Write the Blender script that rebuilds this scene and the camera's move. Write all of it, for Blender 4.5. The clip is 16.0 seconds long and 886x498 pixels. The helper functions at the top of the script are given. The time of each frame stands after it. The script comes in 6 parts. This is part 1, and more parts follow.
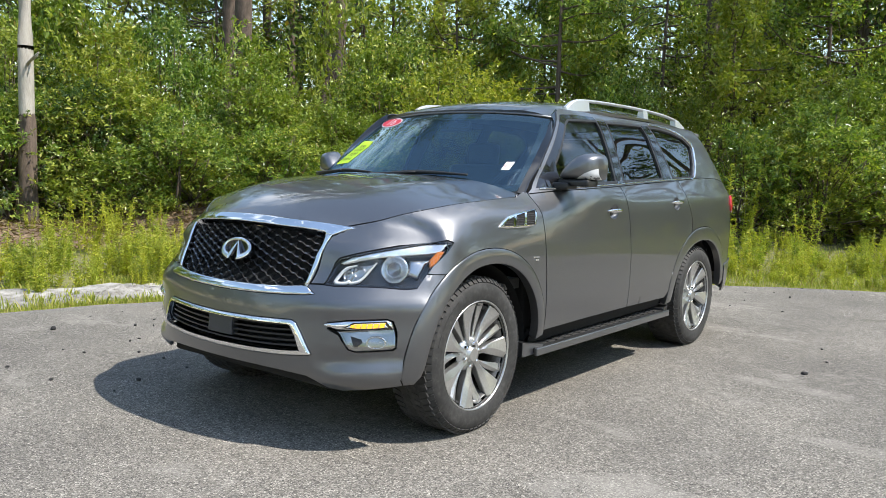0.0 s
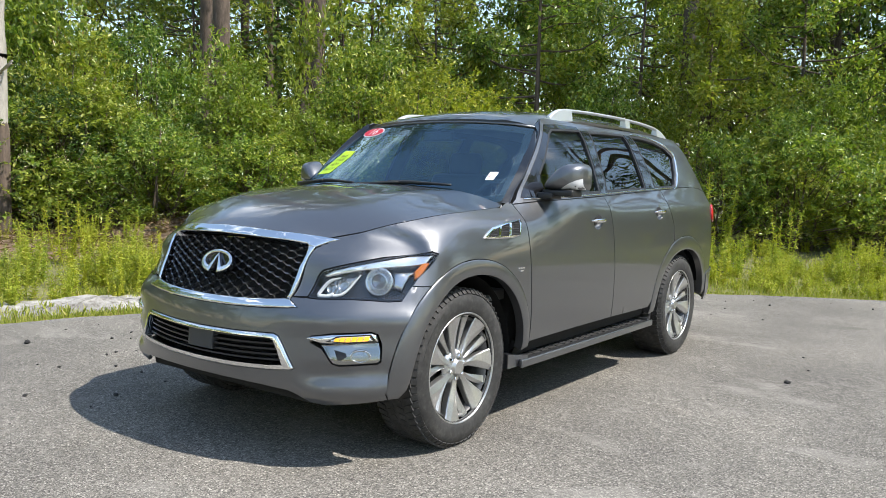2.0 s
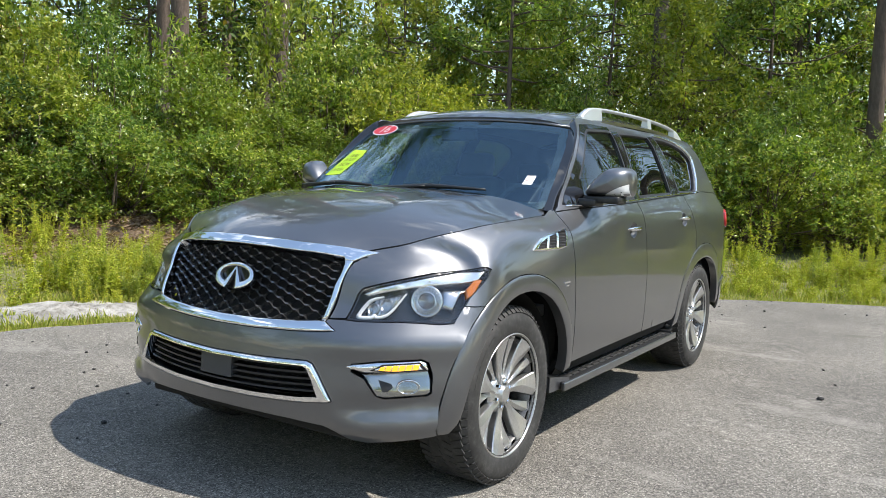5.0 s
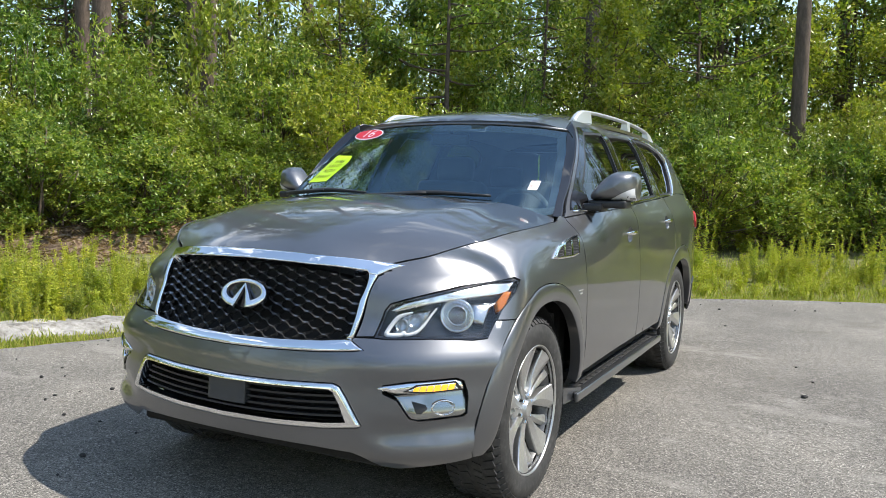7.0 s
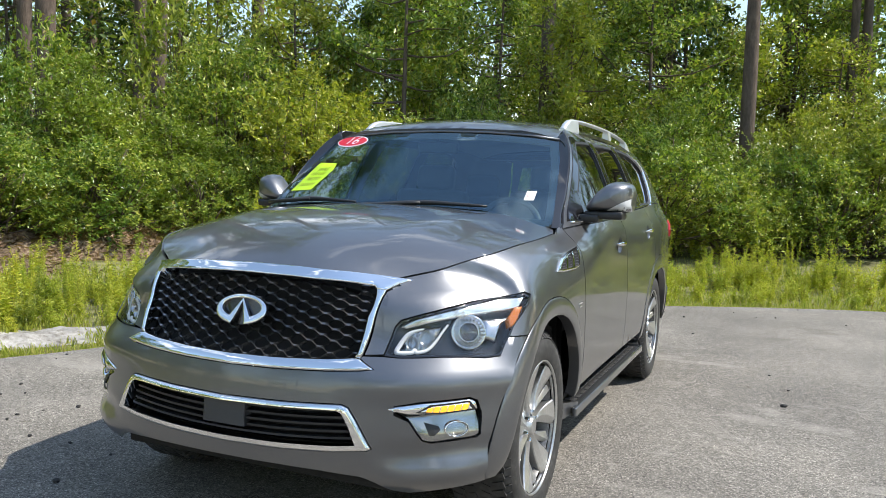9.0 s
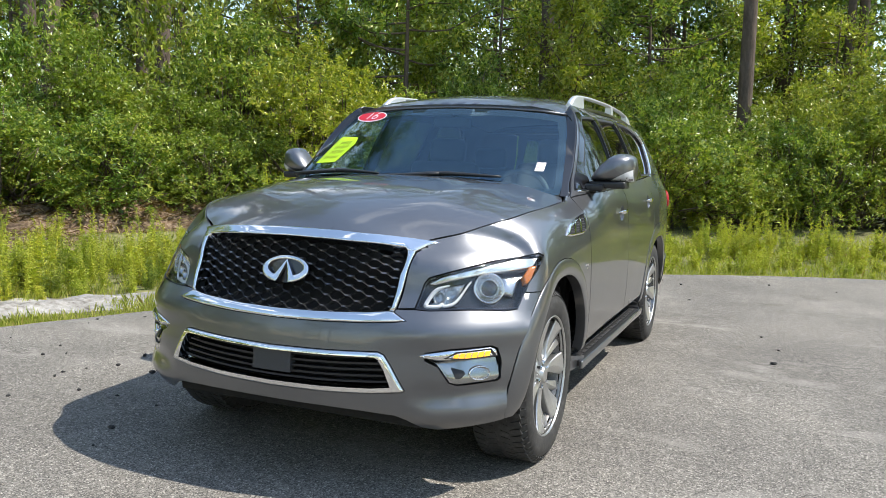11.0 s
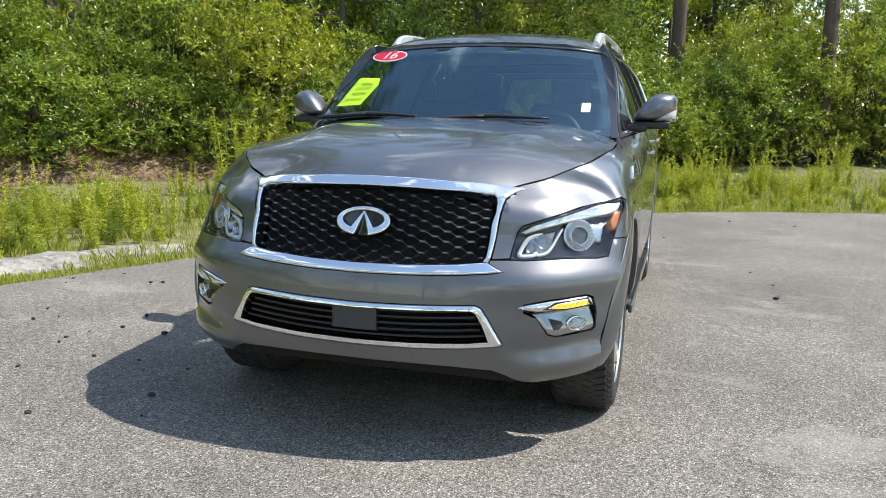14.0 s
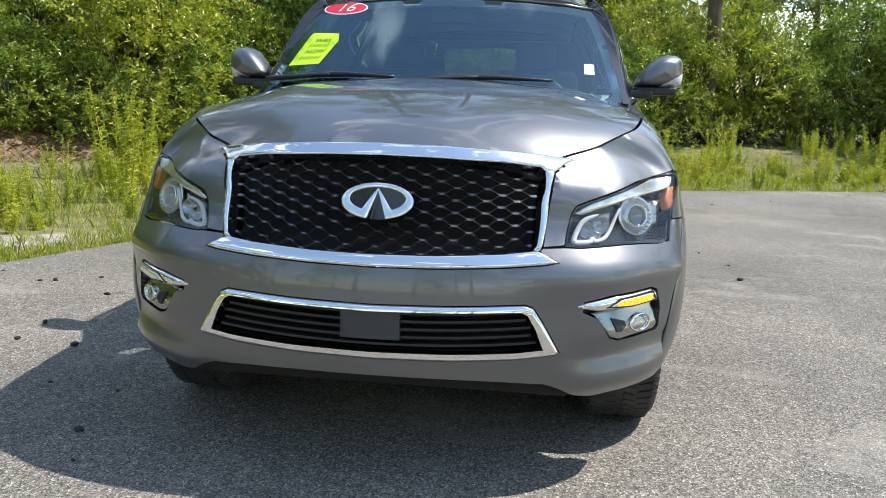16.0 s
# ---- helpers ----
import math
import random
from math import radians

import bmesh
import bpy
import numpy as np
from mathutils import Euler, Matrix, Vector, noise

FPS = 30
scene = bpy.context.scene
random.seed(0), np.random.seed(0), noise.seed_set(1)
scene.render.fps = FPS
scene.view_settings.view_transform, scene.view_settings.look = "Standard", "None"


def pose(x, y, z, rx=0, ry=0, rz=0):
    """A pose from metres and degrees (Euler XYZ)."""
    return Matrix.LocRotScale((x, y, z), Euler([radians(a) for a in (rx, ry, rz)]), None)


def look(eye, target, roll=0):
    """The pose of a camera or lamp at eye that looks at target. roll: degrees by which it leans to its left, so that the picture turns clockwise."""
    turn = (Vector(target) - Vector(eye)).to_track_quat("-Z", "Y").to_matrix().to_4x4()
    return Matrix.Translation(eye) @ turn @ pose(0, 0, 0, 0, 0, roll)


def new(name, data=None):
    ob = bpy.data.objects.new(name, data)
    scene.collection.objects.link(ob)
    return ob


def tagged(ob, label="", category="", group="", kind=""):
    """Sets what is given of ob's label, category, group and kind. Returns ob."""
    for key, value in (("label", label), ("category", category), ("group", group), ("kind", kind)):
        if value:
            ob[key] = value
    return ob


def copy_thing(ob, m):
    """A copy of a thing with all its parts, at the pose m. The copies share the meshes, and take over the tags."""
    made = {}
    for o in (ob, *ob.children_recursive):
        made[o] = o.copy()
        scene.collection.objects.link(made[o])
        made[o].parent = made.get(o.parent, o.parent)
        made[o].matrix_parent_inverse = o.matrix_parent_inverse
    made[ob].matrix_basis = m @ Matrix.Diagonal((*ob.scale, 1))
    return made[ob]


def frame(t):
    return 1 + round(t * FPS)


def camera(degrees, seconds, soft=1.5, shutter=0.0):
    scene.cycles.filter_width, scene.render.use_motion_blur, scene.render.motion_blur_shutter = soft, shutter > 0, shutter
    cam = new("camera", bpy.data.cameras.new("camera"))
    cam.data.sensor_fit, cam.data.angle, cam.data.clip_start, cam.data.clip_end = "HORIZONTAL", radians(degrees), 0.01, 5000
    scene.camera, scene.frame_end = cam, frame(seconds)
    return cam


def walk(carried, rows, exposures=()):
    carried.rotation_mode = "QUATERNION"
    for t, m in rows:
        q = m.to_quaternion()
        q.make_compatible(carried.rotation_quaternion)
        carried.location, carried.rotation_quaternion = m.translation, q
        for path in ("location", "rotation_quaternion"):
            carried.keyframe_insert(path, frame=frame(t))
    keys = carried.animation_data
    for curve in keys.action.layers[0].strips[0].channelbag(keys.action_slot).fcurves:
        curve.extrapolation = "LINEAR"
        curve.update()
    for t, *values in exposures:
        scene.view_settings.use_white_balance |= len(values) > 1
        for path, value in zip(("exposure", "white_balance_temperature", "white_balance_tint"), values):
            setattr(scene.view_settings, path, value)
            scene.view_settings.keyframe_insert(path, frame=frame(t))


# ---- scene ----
cam = camera(58.4, 16.0, soft=0.8)
PATH = [
    (0, (3.283, -3.301, 1.324), (2.06, -1.729, 1.139), 1.7),
    (0.5, (3.291, -3.297, 1.331), (2.076, -1.719, 1.148), 1.6),
    (1, (3.269, -3.295, 1.328), (2.077, -1.698, 1.152), 1.6),
    (1.5, (3.248, -3.284, 1.331), (2.071, -1.676, 1.163), 1.6),
    (2, (3.23, -3.28, 1.333), (2.048, -1.675, 1.171), 1.6),
    (2.5, (3.208, -3.28, 1.328), (2.017, -1.682, 1.162), 2.1),
    (3, (3.084, -3.294, 1.342), (1.906, -1.686, 1.177), 1.9),
    (3.5, (2.969, -3.322, 1.339), (1.806, -1.705, 1.167), 1.9),
    (4, (2.858, -3.283, 1.332), (1.704, -1.659, 1.158), 1.7),
    (4.5, (2.719, -3.197, 1.335), (1.613, -1.538, 1.177), 1.4),
    (4.7, (2.676, -3.172, 1.351), (1.581, -1.507, 1.19), 1.8),
    (6.8, (2.2, -3.272, 1.376), (1.264, -1.512, 1.216), 1.4),
    (7, (2.158, -3.238, 1.365), (1.246, -1.464, 1.212), 1.4),
    (7.5, (2.067, -3.159, 1.38), (1.191, -1.367, 1.238), 1.5),
    (8, (1.99, -3.163, 1.383), (1.142, -1.357, 1.242), 1.7),
    (10.3, (1.844, -3.451, 1.386), (1.094, -1.602, 1.246), 1.5),
    (10.5, (1.867, -3.492, 1.388), (1.105, -1.65, 1.23), 1.7),
    (11, (1.93, -3.604, 1.37), (1.149, -1.775, 1.167), 1.6),
    (11.5, (1.934, -3.698, 1.374), (1.158, -1.87, 1.137), 1.7),
    (12, (1.861, -3.82, 1.375), (1.114, -1.981, 1.131), 1.5),
    (12.5, (1.761, -3.935, 1.376), (1.043, -2.087, 1.113), 1.2),
    (13, (1.628, -3.884, 1.362), (0.938, -2.03, 1.063), 1.0),
    (13.5, (1.435, -3.764, 1.377), (0.773, -1.904, 1.062), 1.0),
    (14, (1.207, -3.694, 1.359), (0.64, -1.807, 1.017), 0.9),
    (14.5, (0.966, -3.62, 1.359), (0.483, -1.71, 1.015), 0.3),
    (15, (0.799, -3.454, 1.327), (0.369, -1.531, 0.985), 0.4),
    (15.5, (0.665, -3.299, 1.296), (0.286, -1.368, 0.939), 1.0),
    (16, (0.521, -3.199, 1.251), (0.27, -1.251, 0.873), 1.5),
]
walk(cam, [(t, look(eye, target, roll)) for t, eye, target, roll in PATH])

# ---- sky, sun and exposure ----
SUN = Vector((0.68, 0.21, 1.0)).normalized()
world = bpy.data.worlds.new("sky")
scene.world = world
world.use_nodes = True
wn, wl = world.node_tree.nodes, world.node_tree.links
wn.clear()
sky = wn.new("ShaderNodeTexSky")
sky.sky_type, sky.sun_disc = "NISHITA", False
sky.dust_density, sky.ozone_density, sky.air_density = 0.5, 2.4, 1.5
sky.sun_elevation, sky.sun_rotation = math.asin(SUN.z), math.atan2(SUN.x, SUN.y)
wco, wmap, wns, wramp, wmix = (wn.new("ShaderNode" + k) for k in ("TexCoord", "Mapping", "TexNoise", "ValToRGB", "MixRGB"))
wmap.inputs["Scale"].default_value = (1.6, 1.6, 3.4)
wns.inputs["Scale"].default_value, wns.inputs["Detail"].default_value, wns.inputs["Roughness"].default_value = 1.7, 7, 0.58
wramp.color_ramp.elements[0].position, wramp.color_ramp.elements[1].position = 0.585, 0.69
wramp.color_ramp.elements[0].color = (0.03, 0.03, 0.03, 1)
wmix.inputs[2].default_value = (9.5, 9.9, 10.6, 1)
wbg, wout = wn.new("ShaderNodeBackground"), wn.new("ShaderNodeOutputWorld")
wbg.inputs["Strength"].default_value = 0.154
# unseen cloud bank added in the north-west for the windscreen to mirror
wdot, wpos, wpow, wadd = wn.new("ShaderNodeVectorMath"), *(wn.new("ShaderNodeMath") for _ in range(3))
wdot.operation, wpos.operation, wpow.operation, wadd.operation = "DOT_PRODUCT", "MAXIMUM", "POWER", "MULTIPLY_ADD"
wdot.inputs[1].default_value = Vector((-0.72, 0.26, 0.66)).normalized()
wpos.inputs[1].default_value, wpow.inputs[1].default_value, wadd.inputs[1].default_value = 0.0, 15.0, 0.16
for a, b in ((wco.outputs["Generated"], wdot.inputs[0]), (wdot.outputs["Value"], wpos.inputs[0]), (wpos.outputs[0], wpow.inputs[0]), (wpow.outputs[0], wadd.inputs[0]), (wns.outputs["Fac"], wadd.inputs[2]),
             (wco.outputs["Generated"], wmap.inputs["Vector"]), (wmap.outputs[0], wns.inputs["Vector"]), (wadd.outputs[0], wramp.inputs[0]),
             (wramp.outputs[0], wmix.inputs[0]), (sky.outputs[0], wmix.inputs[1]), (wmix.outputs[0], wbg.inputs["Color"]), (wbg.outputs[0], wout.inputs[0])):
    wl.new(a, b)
sun = new("sun", bpy.data.lights.new("sun", "SUN"))
sun.data.energy, sun.data.angle, sun.data.color = 4.5, radians(0.55), (1.0, 0.945, 0.86)
sun.matrix_world = look(SUN * 60, (0, 0, 0))
scene.view_settings.exposure = 0.57


# ---- materials ----
def material(name, colour=(0.5, 0.5, 0.5), rough=0.5, metal=0.0, coat=0.0, spec=0.5):
    m = bpy.data.materials.new(name)
    m.use_nodes = True
    b = m.node_tree.nodes["Principled BSDF"]
    b.inputs["Base Color"].default_value = (*colour, 1)
    b.inputs["Roughness"].default_value, b.inputs["Metallic"].default_value = rough, metal
    b.inputs["Coat Weight"].default_value, b.inputs["Coat Roughness"].default_value = coat, 0.03
    b.inputs["Specular IOR Level"].default_value = spec
    return m


class Nodes:
    """Short hand for the node tree of one material."""

    def __init__(self, m):
        self.t = m.node_tree
        self.b = self.t.nodes["Principled BSDF"]
        self.co = self.t.nodes.new("ShaderNodeTexCoord")

    def node(self, kind, **inputs):
        n = self.t.nodes.new("ShaderNode" + kind)
        for k, v in inputs.items():
            n.inputs[k.replace("_", " ")].default_value = v
        return n

    def link(self, a, b):
        self.t.links.new(a, b)

    def noise(self, scale, detail=4, rough=0.55, stretch=None, obj=True):
        n = self.node("TexNoise", Scale=scale, Detail=detail, Roughness=rough)
        src = self.co.outputs["Object" if obj else "Generated"]
        if stretch:
            mp = self.node("Mapping", Scale=stretch)
            self.link(src, mp.inputs["Vector"])
            src = mp.outputs[0]
        self.link(src, n.inputs["Vector"])
        return n.outputs["Fac"]

    def ramp(self, fac, stops):
        r = self.t.nodes.new("ShaderNodeValToRGB")
        e = r.color_ramp.elements
        while len(e) < len(stops):
            e.new(0.5)
        for s, (p, c) in zip(e, stops):
            s.position, s.color = p, (*c, 1) if len(c) == 3 else c
        self.link(fac, r.inputs[0])
        return r.outputs[0]

    def mix(self, fac, a, b, mode="MIX"):
        n = self.t.nodes.new("ShaderNodeMixRGB")
        n.blend_type = mode
        for i, v in enumerate((fac, a, b)):
            if hasattr(v, "is_linked"):
                self.link(v, n.inputs[i])
            else:
                n.inputs[i].default_value = v if i == 0 else (*v, 1)
        return n.outputs[0]

    def bump(self, height, strength=0.3, distance=0.01):
        n = self.node("Bump", Strength=strength, Distance=distance)
        self.link(height, n.inputs["Height"])
        self.link(n.outputs[0], self.b.inputs["Normal"])

    def colour(self, c):
        self.link(c, self.b.inputs["Base Color"])


def speckled(name, stops, scale, rough=0.9, bump=0.3, dist=0.01, big=0.4, amount=0.3, detail=6, metal=0.0):
    """A surface with fine grain and broad stains."""
    m = material(name, rough=rough, metal=metal)
    n = Nodes(m)
    g = n.noise(scale, detail, 0.65)
    c = n.ramp(g, stops)
    s = n.ramp(n.noise(big, 3), [(0.35, (1 - amount,) * 3), (0.68, (1 + amount * 0.3,) * 3)])
    n.colour(n.mix(1.0, c, s, "MULTIPLY"))
    n.bump(g, bump, dist)
    return m


def leaf_material(name, dark, light, yellow, gloss=0.34):
    m = material(name, rough=gloss)
    n = Nodes(m)
    geo = n.t.nodes.new("ShaderNodeNewGeometry")
    inf = n.t.nodes.new("ShaderNodeObjectInfo")
    c = n.ramp(geo.outputs["Random Per Island"], [(0.0, dark), (0.62, light), (0.93, yellow), (1.0, (0.20, 0.13, 0.04))])
    tint = n.ramp(inf.outputs["Random"], [(0.0, (0.74, 0.88, 0.78)), (0.5, (0.98, 1.02, 1)), (1.0, (1.16, 1.12, 0.85))])
    c = n.mix(1.0, c, tint, "MULTIPLY")
    n.colour(c)
    tr = n.t.nodes.new("ShaderNodeBsdfTranslucent")
    mx = n.t.nodes.new("ShaderNodeMixShader")
    mx.inputs[0].default_value = 0.34
    bright = n.mix(1.0, c, (1.35, 1.55, 0.6), "MULTIPLY")
    n.link(bright, tr.inputs[0])
    n.link(n.b.outputs[0], mx.inputs[1])
    n.link(tr.outputs[0], mx.inputs[2])
    n.link(mx.outputs[0], n.t.nodes["Material Output"].inputs[0])
    return m


def bark_material(name, dark, light):
    m = material(name, rough=0.9)
    n = Nodes(m)
    g = n.noise(9, 6, 0.7, (1, 1, 0.28))
    n.colour(n.mix(n.noise(1.3, 3), n.ramp(g, [(0.36, dark), (0.62, light)]), tuple(0.7 * v for v in light)))
    n.bump(g, 0.8, 0.03)
    return m


LEAF = leaf_material("leaf_green", (0.055, 0.100, 0.018), (0.215, 0.285, 0.055), (0.46, 0.46, 0.12), 0.28)
LEAF_YELLOW = leaf_material("leaf_yellow_green", (0.125, 0.165, 0.026), (0.275, 0.305, 0.052), (0.44, 0.42, 0.10), 0.28)
LEAF_DARK = leaf_material("leaf_dark", (0.03, 0.06, 0.018), (0.08, 0.13, 0.035), (0.16, 0.20, 0.06), 0.30)
WEED = leaf_material("weed_green", (0.22, 0.265, 0.028), (0.43, 0.44, 0.05), (0.54, 0.48, 0.09), 0.55)
GRASS = leaf_material("grass_blade", (0.17, 0.21, 0.035), (0.34, 0.36, 0.06), (0.50, 0.43, 0.17), 0.55)
BARK = bark_material("pine_bark", (0.035, 0.026, 0.02), (0.17, 0.125, 0.095))
BARK_PALE = bark_material("bare_pale_wood", (0.30, 0.27, 0.23), (0.55, 0.51, 0.45))


# ---- mesh helpers ----
def obj(name, verts, faces, mat, parent=None, label="", smooth=False):
    me = bpy.data.meshes.new(name)
    me.from_pydata([tuple(map(float, v)) for v in verts], [], faces)
    me.validate()
    if mat:
        me.materials.append(mat)
    if smooth:
        me.shade_smooth()
    ob = new(name, me)
    ob.parent = parent
    return tagged(ob, label)


def fast_mesh(name, verts, faces, mat, smooth=False):
    """A mesh from arrays of vertices and equal-sized faces."""
    me = bpy.data.meshes.new(name)
    k = faces.shape[1]
    me.vertices.add(len(verts))
    me.vertices.foreach_set("co", np.asarray(verts, np.float32).ravel())
    me.loops.add(faces.size)
    me.loops.foreach_set("vertex_index", faces.astype(np.int32).ravel())
    me.polygons.add(len(faces))
    me.polygons.foreach_set("loop_start", np.arange(0, faces.size, k, dtype=np.int32))
    me.polygons.foreach_set("loop_total", np.full(len(faces), k, np.int32))
    me.materials.append(mat)
    me.update(calc_edges=True)
    if smooth:
        me.shade_smooth()
    return me


def empty(name, label="", category="", group="", kind="", at=(0, 0, 0)):
    ob = new(name)
    ob.location = at
    return tagged(ob, label, category, group, kind)


def spline(points, n):
    """n points along a smooth curve through the points given."""
    p = np.array(points, float)
    p = np.vstack([2 * p[0] - p[1], p, 2 * p[-1] - p[-2]])
    out = []
    for s in np.linspace(0, len(p) - 3 - 1e-9, n):
        i, f = int(s), s - int(s)
        a, b, c, d = p[i:i + 4]
        out.append(0.5 * (2 * b + (c - a) * f + (2 * a - 5 * b + 4 * c - d) * f ** 2 + (3 * b - a - 3 * c + d) * f ** 3))
    return np.array(out)


def tube(path, radii, sides=8, cap=True):
    """Vertices and faces of a tapered tube along a path."""
    path = np.asarray(path, float)
    vs, fs = [], []
    for i, p in enumerate(path):
        d = Vector(path[min(i + 1, len(path) - 1)] - path[max(i - 1, 0)]).normalized()
        q = d.to_track_quat("Z", "X")
        for k in range(sides):
            a = 2 * math.pi * k / sides
            vs.append(Vector(p) + q @ Vector((radii[i] * math.cos(a), radii[i] * math.sin(a), 0)))
    for i in range(len(path) - 1):
        for k in range(sides):
            a, b = i * sides + k, i * sides + (k + 1) % sides
            fs.append((a, b, b + sides, a + sides))
    if cap:
        fs += [tuple(range(sides))[::-1], tuple(range((len(path) - 1) * sides, len(path) * sides))]
    return vs, fs


def joined(pieces):
    vs, fs = [], []
    for v, f in pieces:
        k = len(vs)
        vs += list(v)
        fs += [tuple(i + k for i in q) for q in f]
    return vs, fs


def leaves(rng, centres, outward, size, aspect=0.45, up=0.5, fold=0.25):
    """Arrays of folded lozenge leaves at the centres, pointing roughly outward and up."""
    n = len(centres)
    d = outward + rng.normal(0, 0.65, (n, 3)) + np.array((0, 0, up))
    d /= np.linalg.norm(d, axis=1)[:, None] + 1e-9
    side = np.cross(d, rng.normal(0, 0.55, (n, 3)) + np.array((0, 0, 1.0)))
    side /= np.linalg.norm(side, axis=1)[:, None] + 1e-9
    up_v = np.cross(side, d)
    L = (size * rng.uniform(0.65, 1.3, n))[:, None]
    W = L * aspect * 0.5
    v = np.stack([centres, centres + d * L * 0.5 + side * W + up_v * W * fold, centres + d * L - up_v * L * 0.12,
                  centres + d * L * 0.5 - side * W + up_v * W * fold], axis=1).reshape(-1, 3)
    b = np.arange(n)[:, None] * 4
    f = np.concatenate([b + np.array([[0, 1, 2]]), b + np.array([[0, 2, 3]])], axis=1).reshape(-1, 3)
    return v, f


# ---- ground, asphalt, verge ----
EDGE = spline([(-9.5, -40), (-5.6, -12), (-4.45, -3.5), (-3.95, 0.1), (-3.5, 1.45), (-2.75, 3.1), (-1.6, 5.2), (-0.3, 6.9),
               (1.6, 8.15), (4.0, 9.05), (7.5, 9.9), (14, 11), (40, 14)], 240)
FRONT = spline([(-22, -34), (-17, -12), (-13.5, -2), (-11.3, 3.2), (-9.6, 6.6), (-7.0, 9.6), (-4.2, 12.3), (0.3, 14.2), (4.0, 16.4),
                (9, 18.3), (16, 20.5), (42, 25)], 240)


def height(x, y):
    """The ground's height off the asphalt: a low, uneven bank rising to the thicket."""
    d = np.min(np.hypot(EDGE[:, 0] - x, EDGE[:, 1] - y))
    k = int(np.argmin(np.hypot(EDGE[:, 0] - x, EDGE[:, 1] - y)))
    tx, ty = EDGE[min(k + 1, 239)] - EDGE[max(k - 1, 0)]
    outside = tx * (y - EDGE[k, 1]) - ty * (x - EDGE[k, 0]) > 0
    if not outside:
        return -0.06
    rise = 0.3 * min(1, max(0, (d - 2.5) / 4)) ** 1.5
    return -0.045 + rise + 0.05 * min(1, d) * (noise.noise((x * 0.7, y * 0.7, 0)) + 0.5 * noise.noise((x * 2, y * 2, 3)))

EARTH = speckled("sandy_earth", [(0.3, (0.09, 0.088, 0.034)), (0.5, (0.17, 0.168, 0.060)), (0.7, (0.29, 0.265, 0.13))], 7, 0.95, 0.5, 0.02, 0.6, 0.35)
SAND = speckled("white_sand", [(0.32, (0.15, 0.13, 0.10)), (0.45, (0.33, 0.31, 0.275)), (0.7, (0.48, 0.465, 0.435))], 16, 0.95, 0.6, 0.03, 2.6, 0.45)
STRAW = speckled("pine_straw", [(0.35, (0.075, 0.044, 0.025)), (0.5, (0.19, 0.122, 0.072)), (0.66, (0.36, 0.275, 0.185))], 18, 0.95, 0.8, 0.03, 2.0, 0.4)


def asphalt_material():
    m = material("worn_asphalt", rough=0.88, spec=0.35)
    n = Nodes(m)
    v = n.node("TexVoronoi", Scale=160.0)
    n.link(n.co.outputs["Object"], v.inputs["Vector"])
    grain = n.ramp(v.outputs["Color"], [(0.0, (0.032, 0.031, 0.029)), (0.40, (0.131, 0.123, 0.111)), (0.76, (0.244, 0.231, 0.209)), (1.0, (0.53, 0.50, 0.453))])
    fine = n.ramp(n.noise(380, 3, 0.75), [(0.32, (0.50,) * 3), (0.68, (1.48,) * 3)])
    c = n.mix(1.0, grain, fine, "MULTIPLY")
    mottle = n.ramp(n.noise(26, 4, 0.65), [(0.35, (0.86,) * 3), (0.65, (1.13,) * 3)])
    c = n.mix(1.0, c, mottle, "MULTIPLY")
    patch = n.ramp(n.noise(0.55, 5, 0.6), [(0.32, (0.78, 0.765, 0.75)), (0.5, (1.02, 1.005, 0.975)), (0.66, (1.26, 1.235, 1.19))])
    c = n.mix(1.0, c, patch, "MULTIPLY")

    def share(fac, k):
        q = n.node("Math")
        q.operation = "MULTIPLY"
        n.link(fac, q.inputs[0])
        q.inputs[1].default_value = k
        return q.outputs[0]
    # drifts of pale sand left by rain, and thin dusty smears
    drift = n.ramp(n.noise(1.15, 8, 0.68, (0.65, 1.25, 1)), [(0.555, (0, 0, 0)), (0.61, (0.6,) * 3), (0.71, (1, 1, 1))])
    c = n.mix(share(drift, 0.46), c, (0.345, 0.325, 0.290))
    dust = n.ramp(n.noise(4.5, 7, 0.75, (1.4, 0.6, 1)), [(0.57, (0, 0, 0)), (0.70, (1, 1, 1))])
    c = n.mix(share(dust, 0.30), c, (0.36, 0.345, 0.31))
    # dark damp-looking stains and brown leaf marks
    stain = n.ramp(n.noise(0.9, 5, 0.62, (0.8, 1.3, 1)), [(0.27, (0.60, 0.585, 0.565)), (0.37, (1, 1, 1))])
    c = n.mix(1.0, c, stain, "MULTIPLY")
    spot = n.ramp(n.noise(7.5, 3, 0.5), [(0.24, (0.55, 0.50, 0.44)), (0.30, (1, 1, 1))])
    c = n.mix(1.0, c, spot, "MULTIPLY")
    n.colour(c)
    b1 = n.node("Bump", Strength=0.6, Distance=0.004)
    n.link(v.outputs["Distance"], b1.inputs["Height"])
    b2 = n.node("Bump", Strength=0.35, Distance=0.02)
    n.link(n.noise(14, 4), b2.inputs["Height"])
    n.link(b1.outputs[0], b2.inputs["Normal"])
    n.link(b2.outputs[0], n.b.inputs["Normal"])
    return m


ASPHALT = asphalt_material()

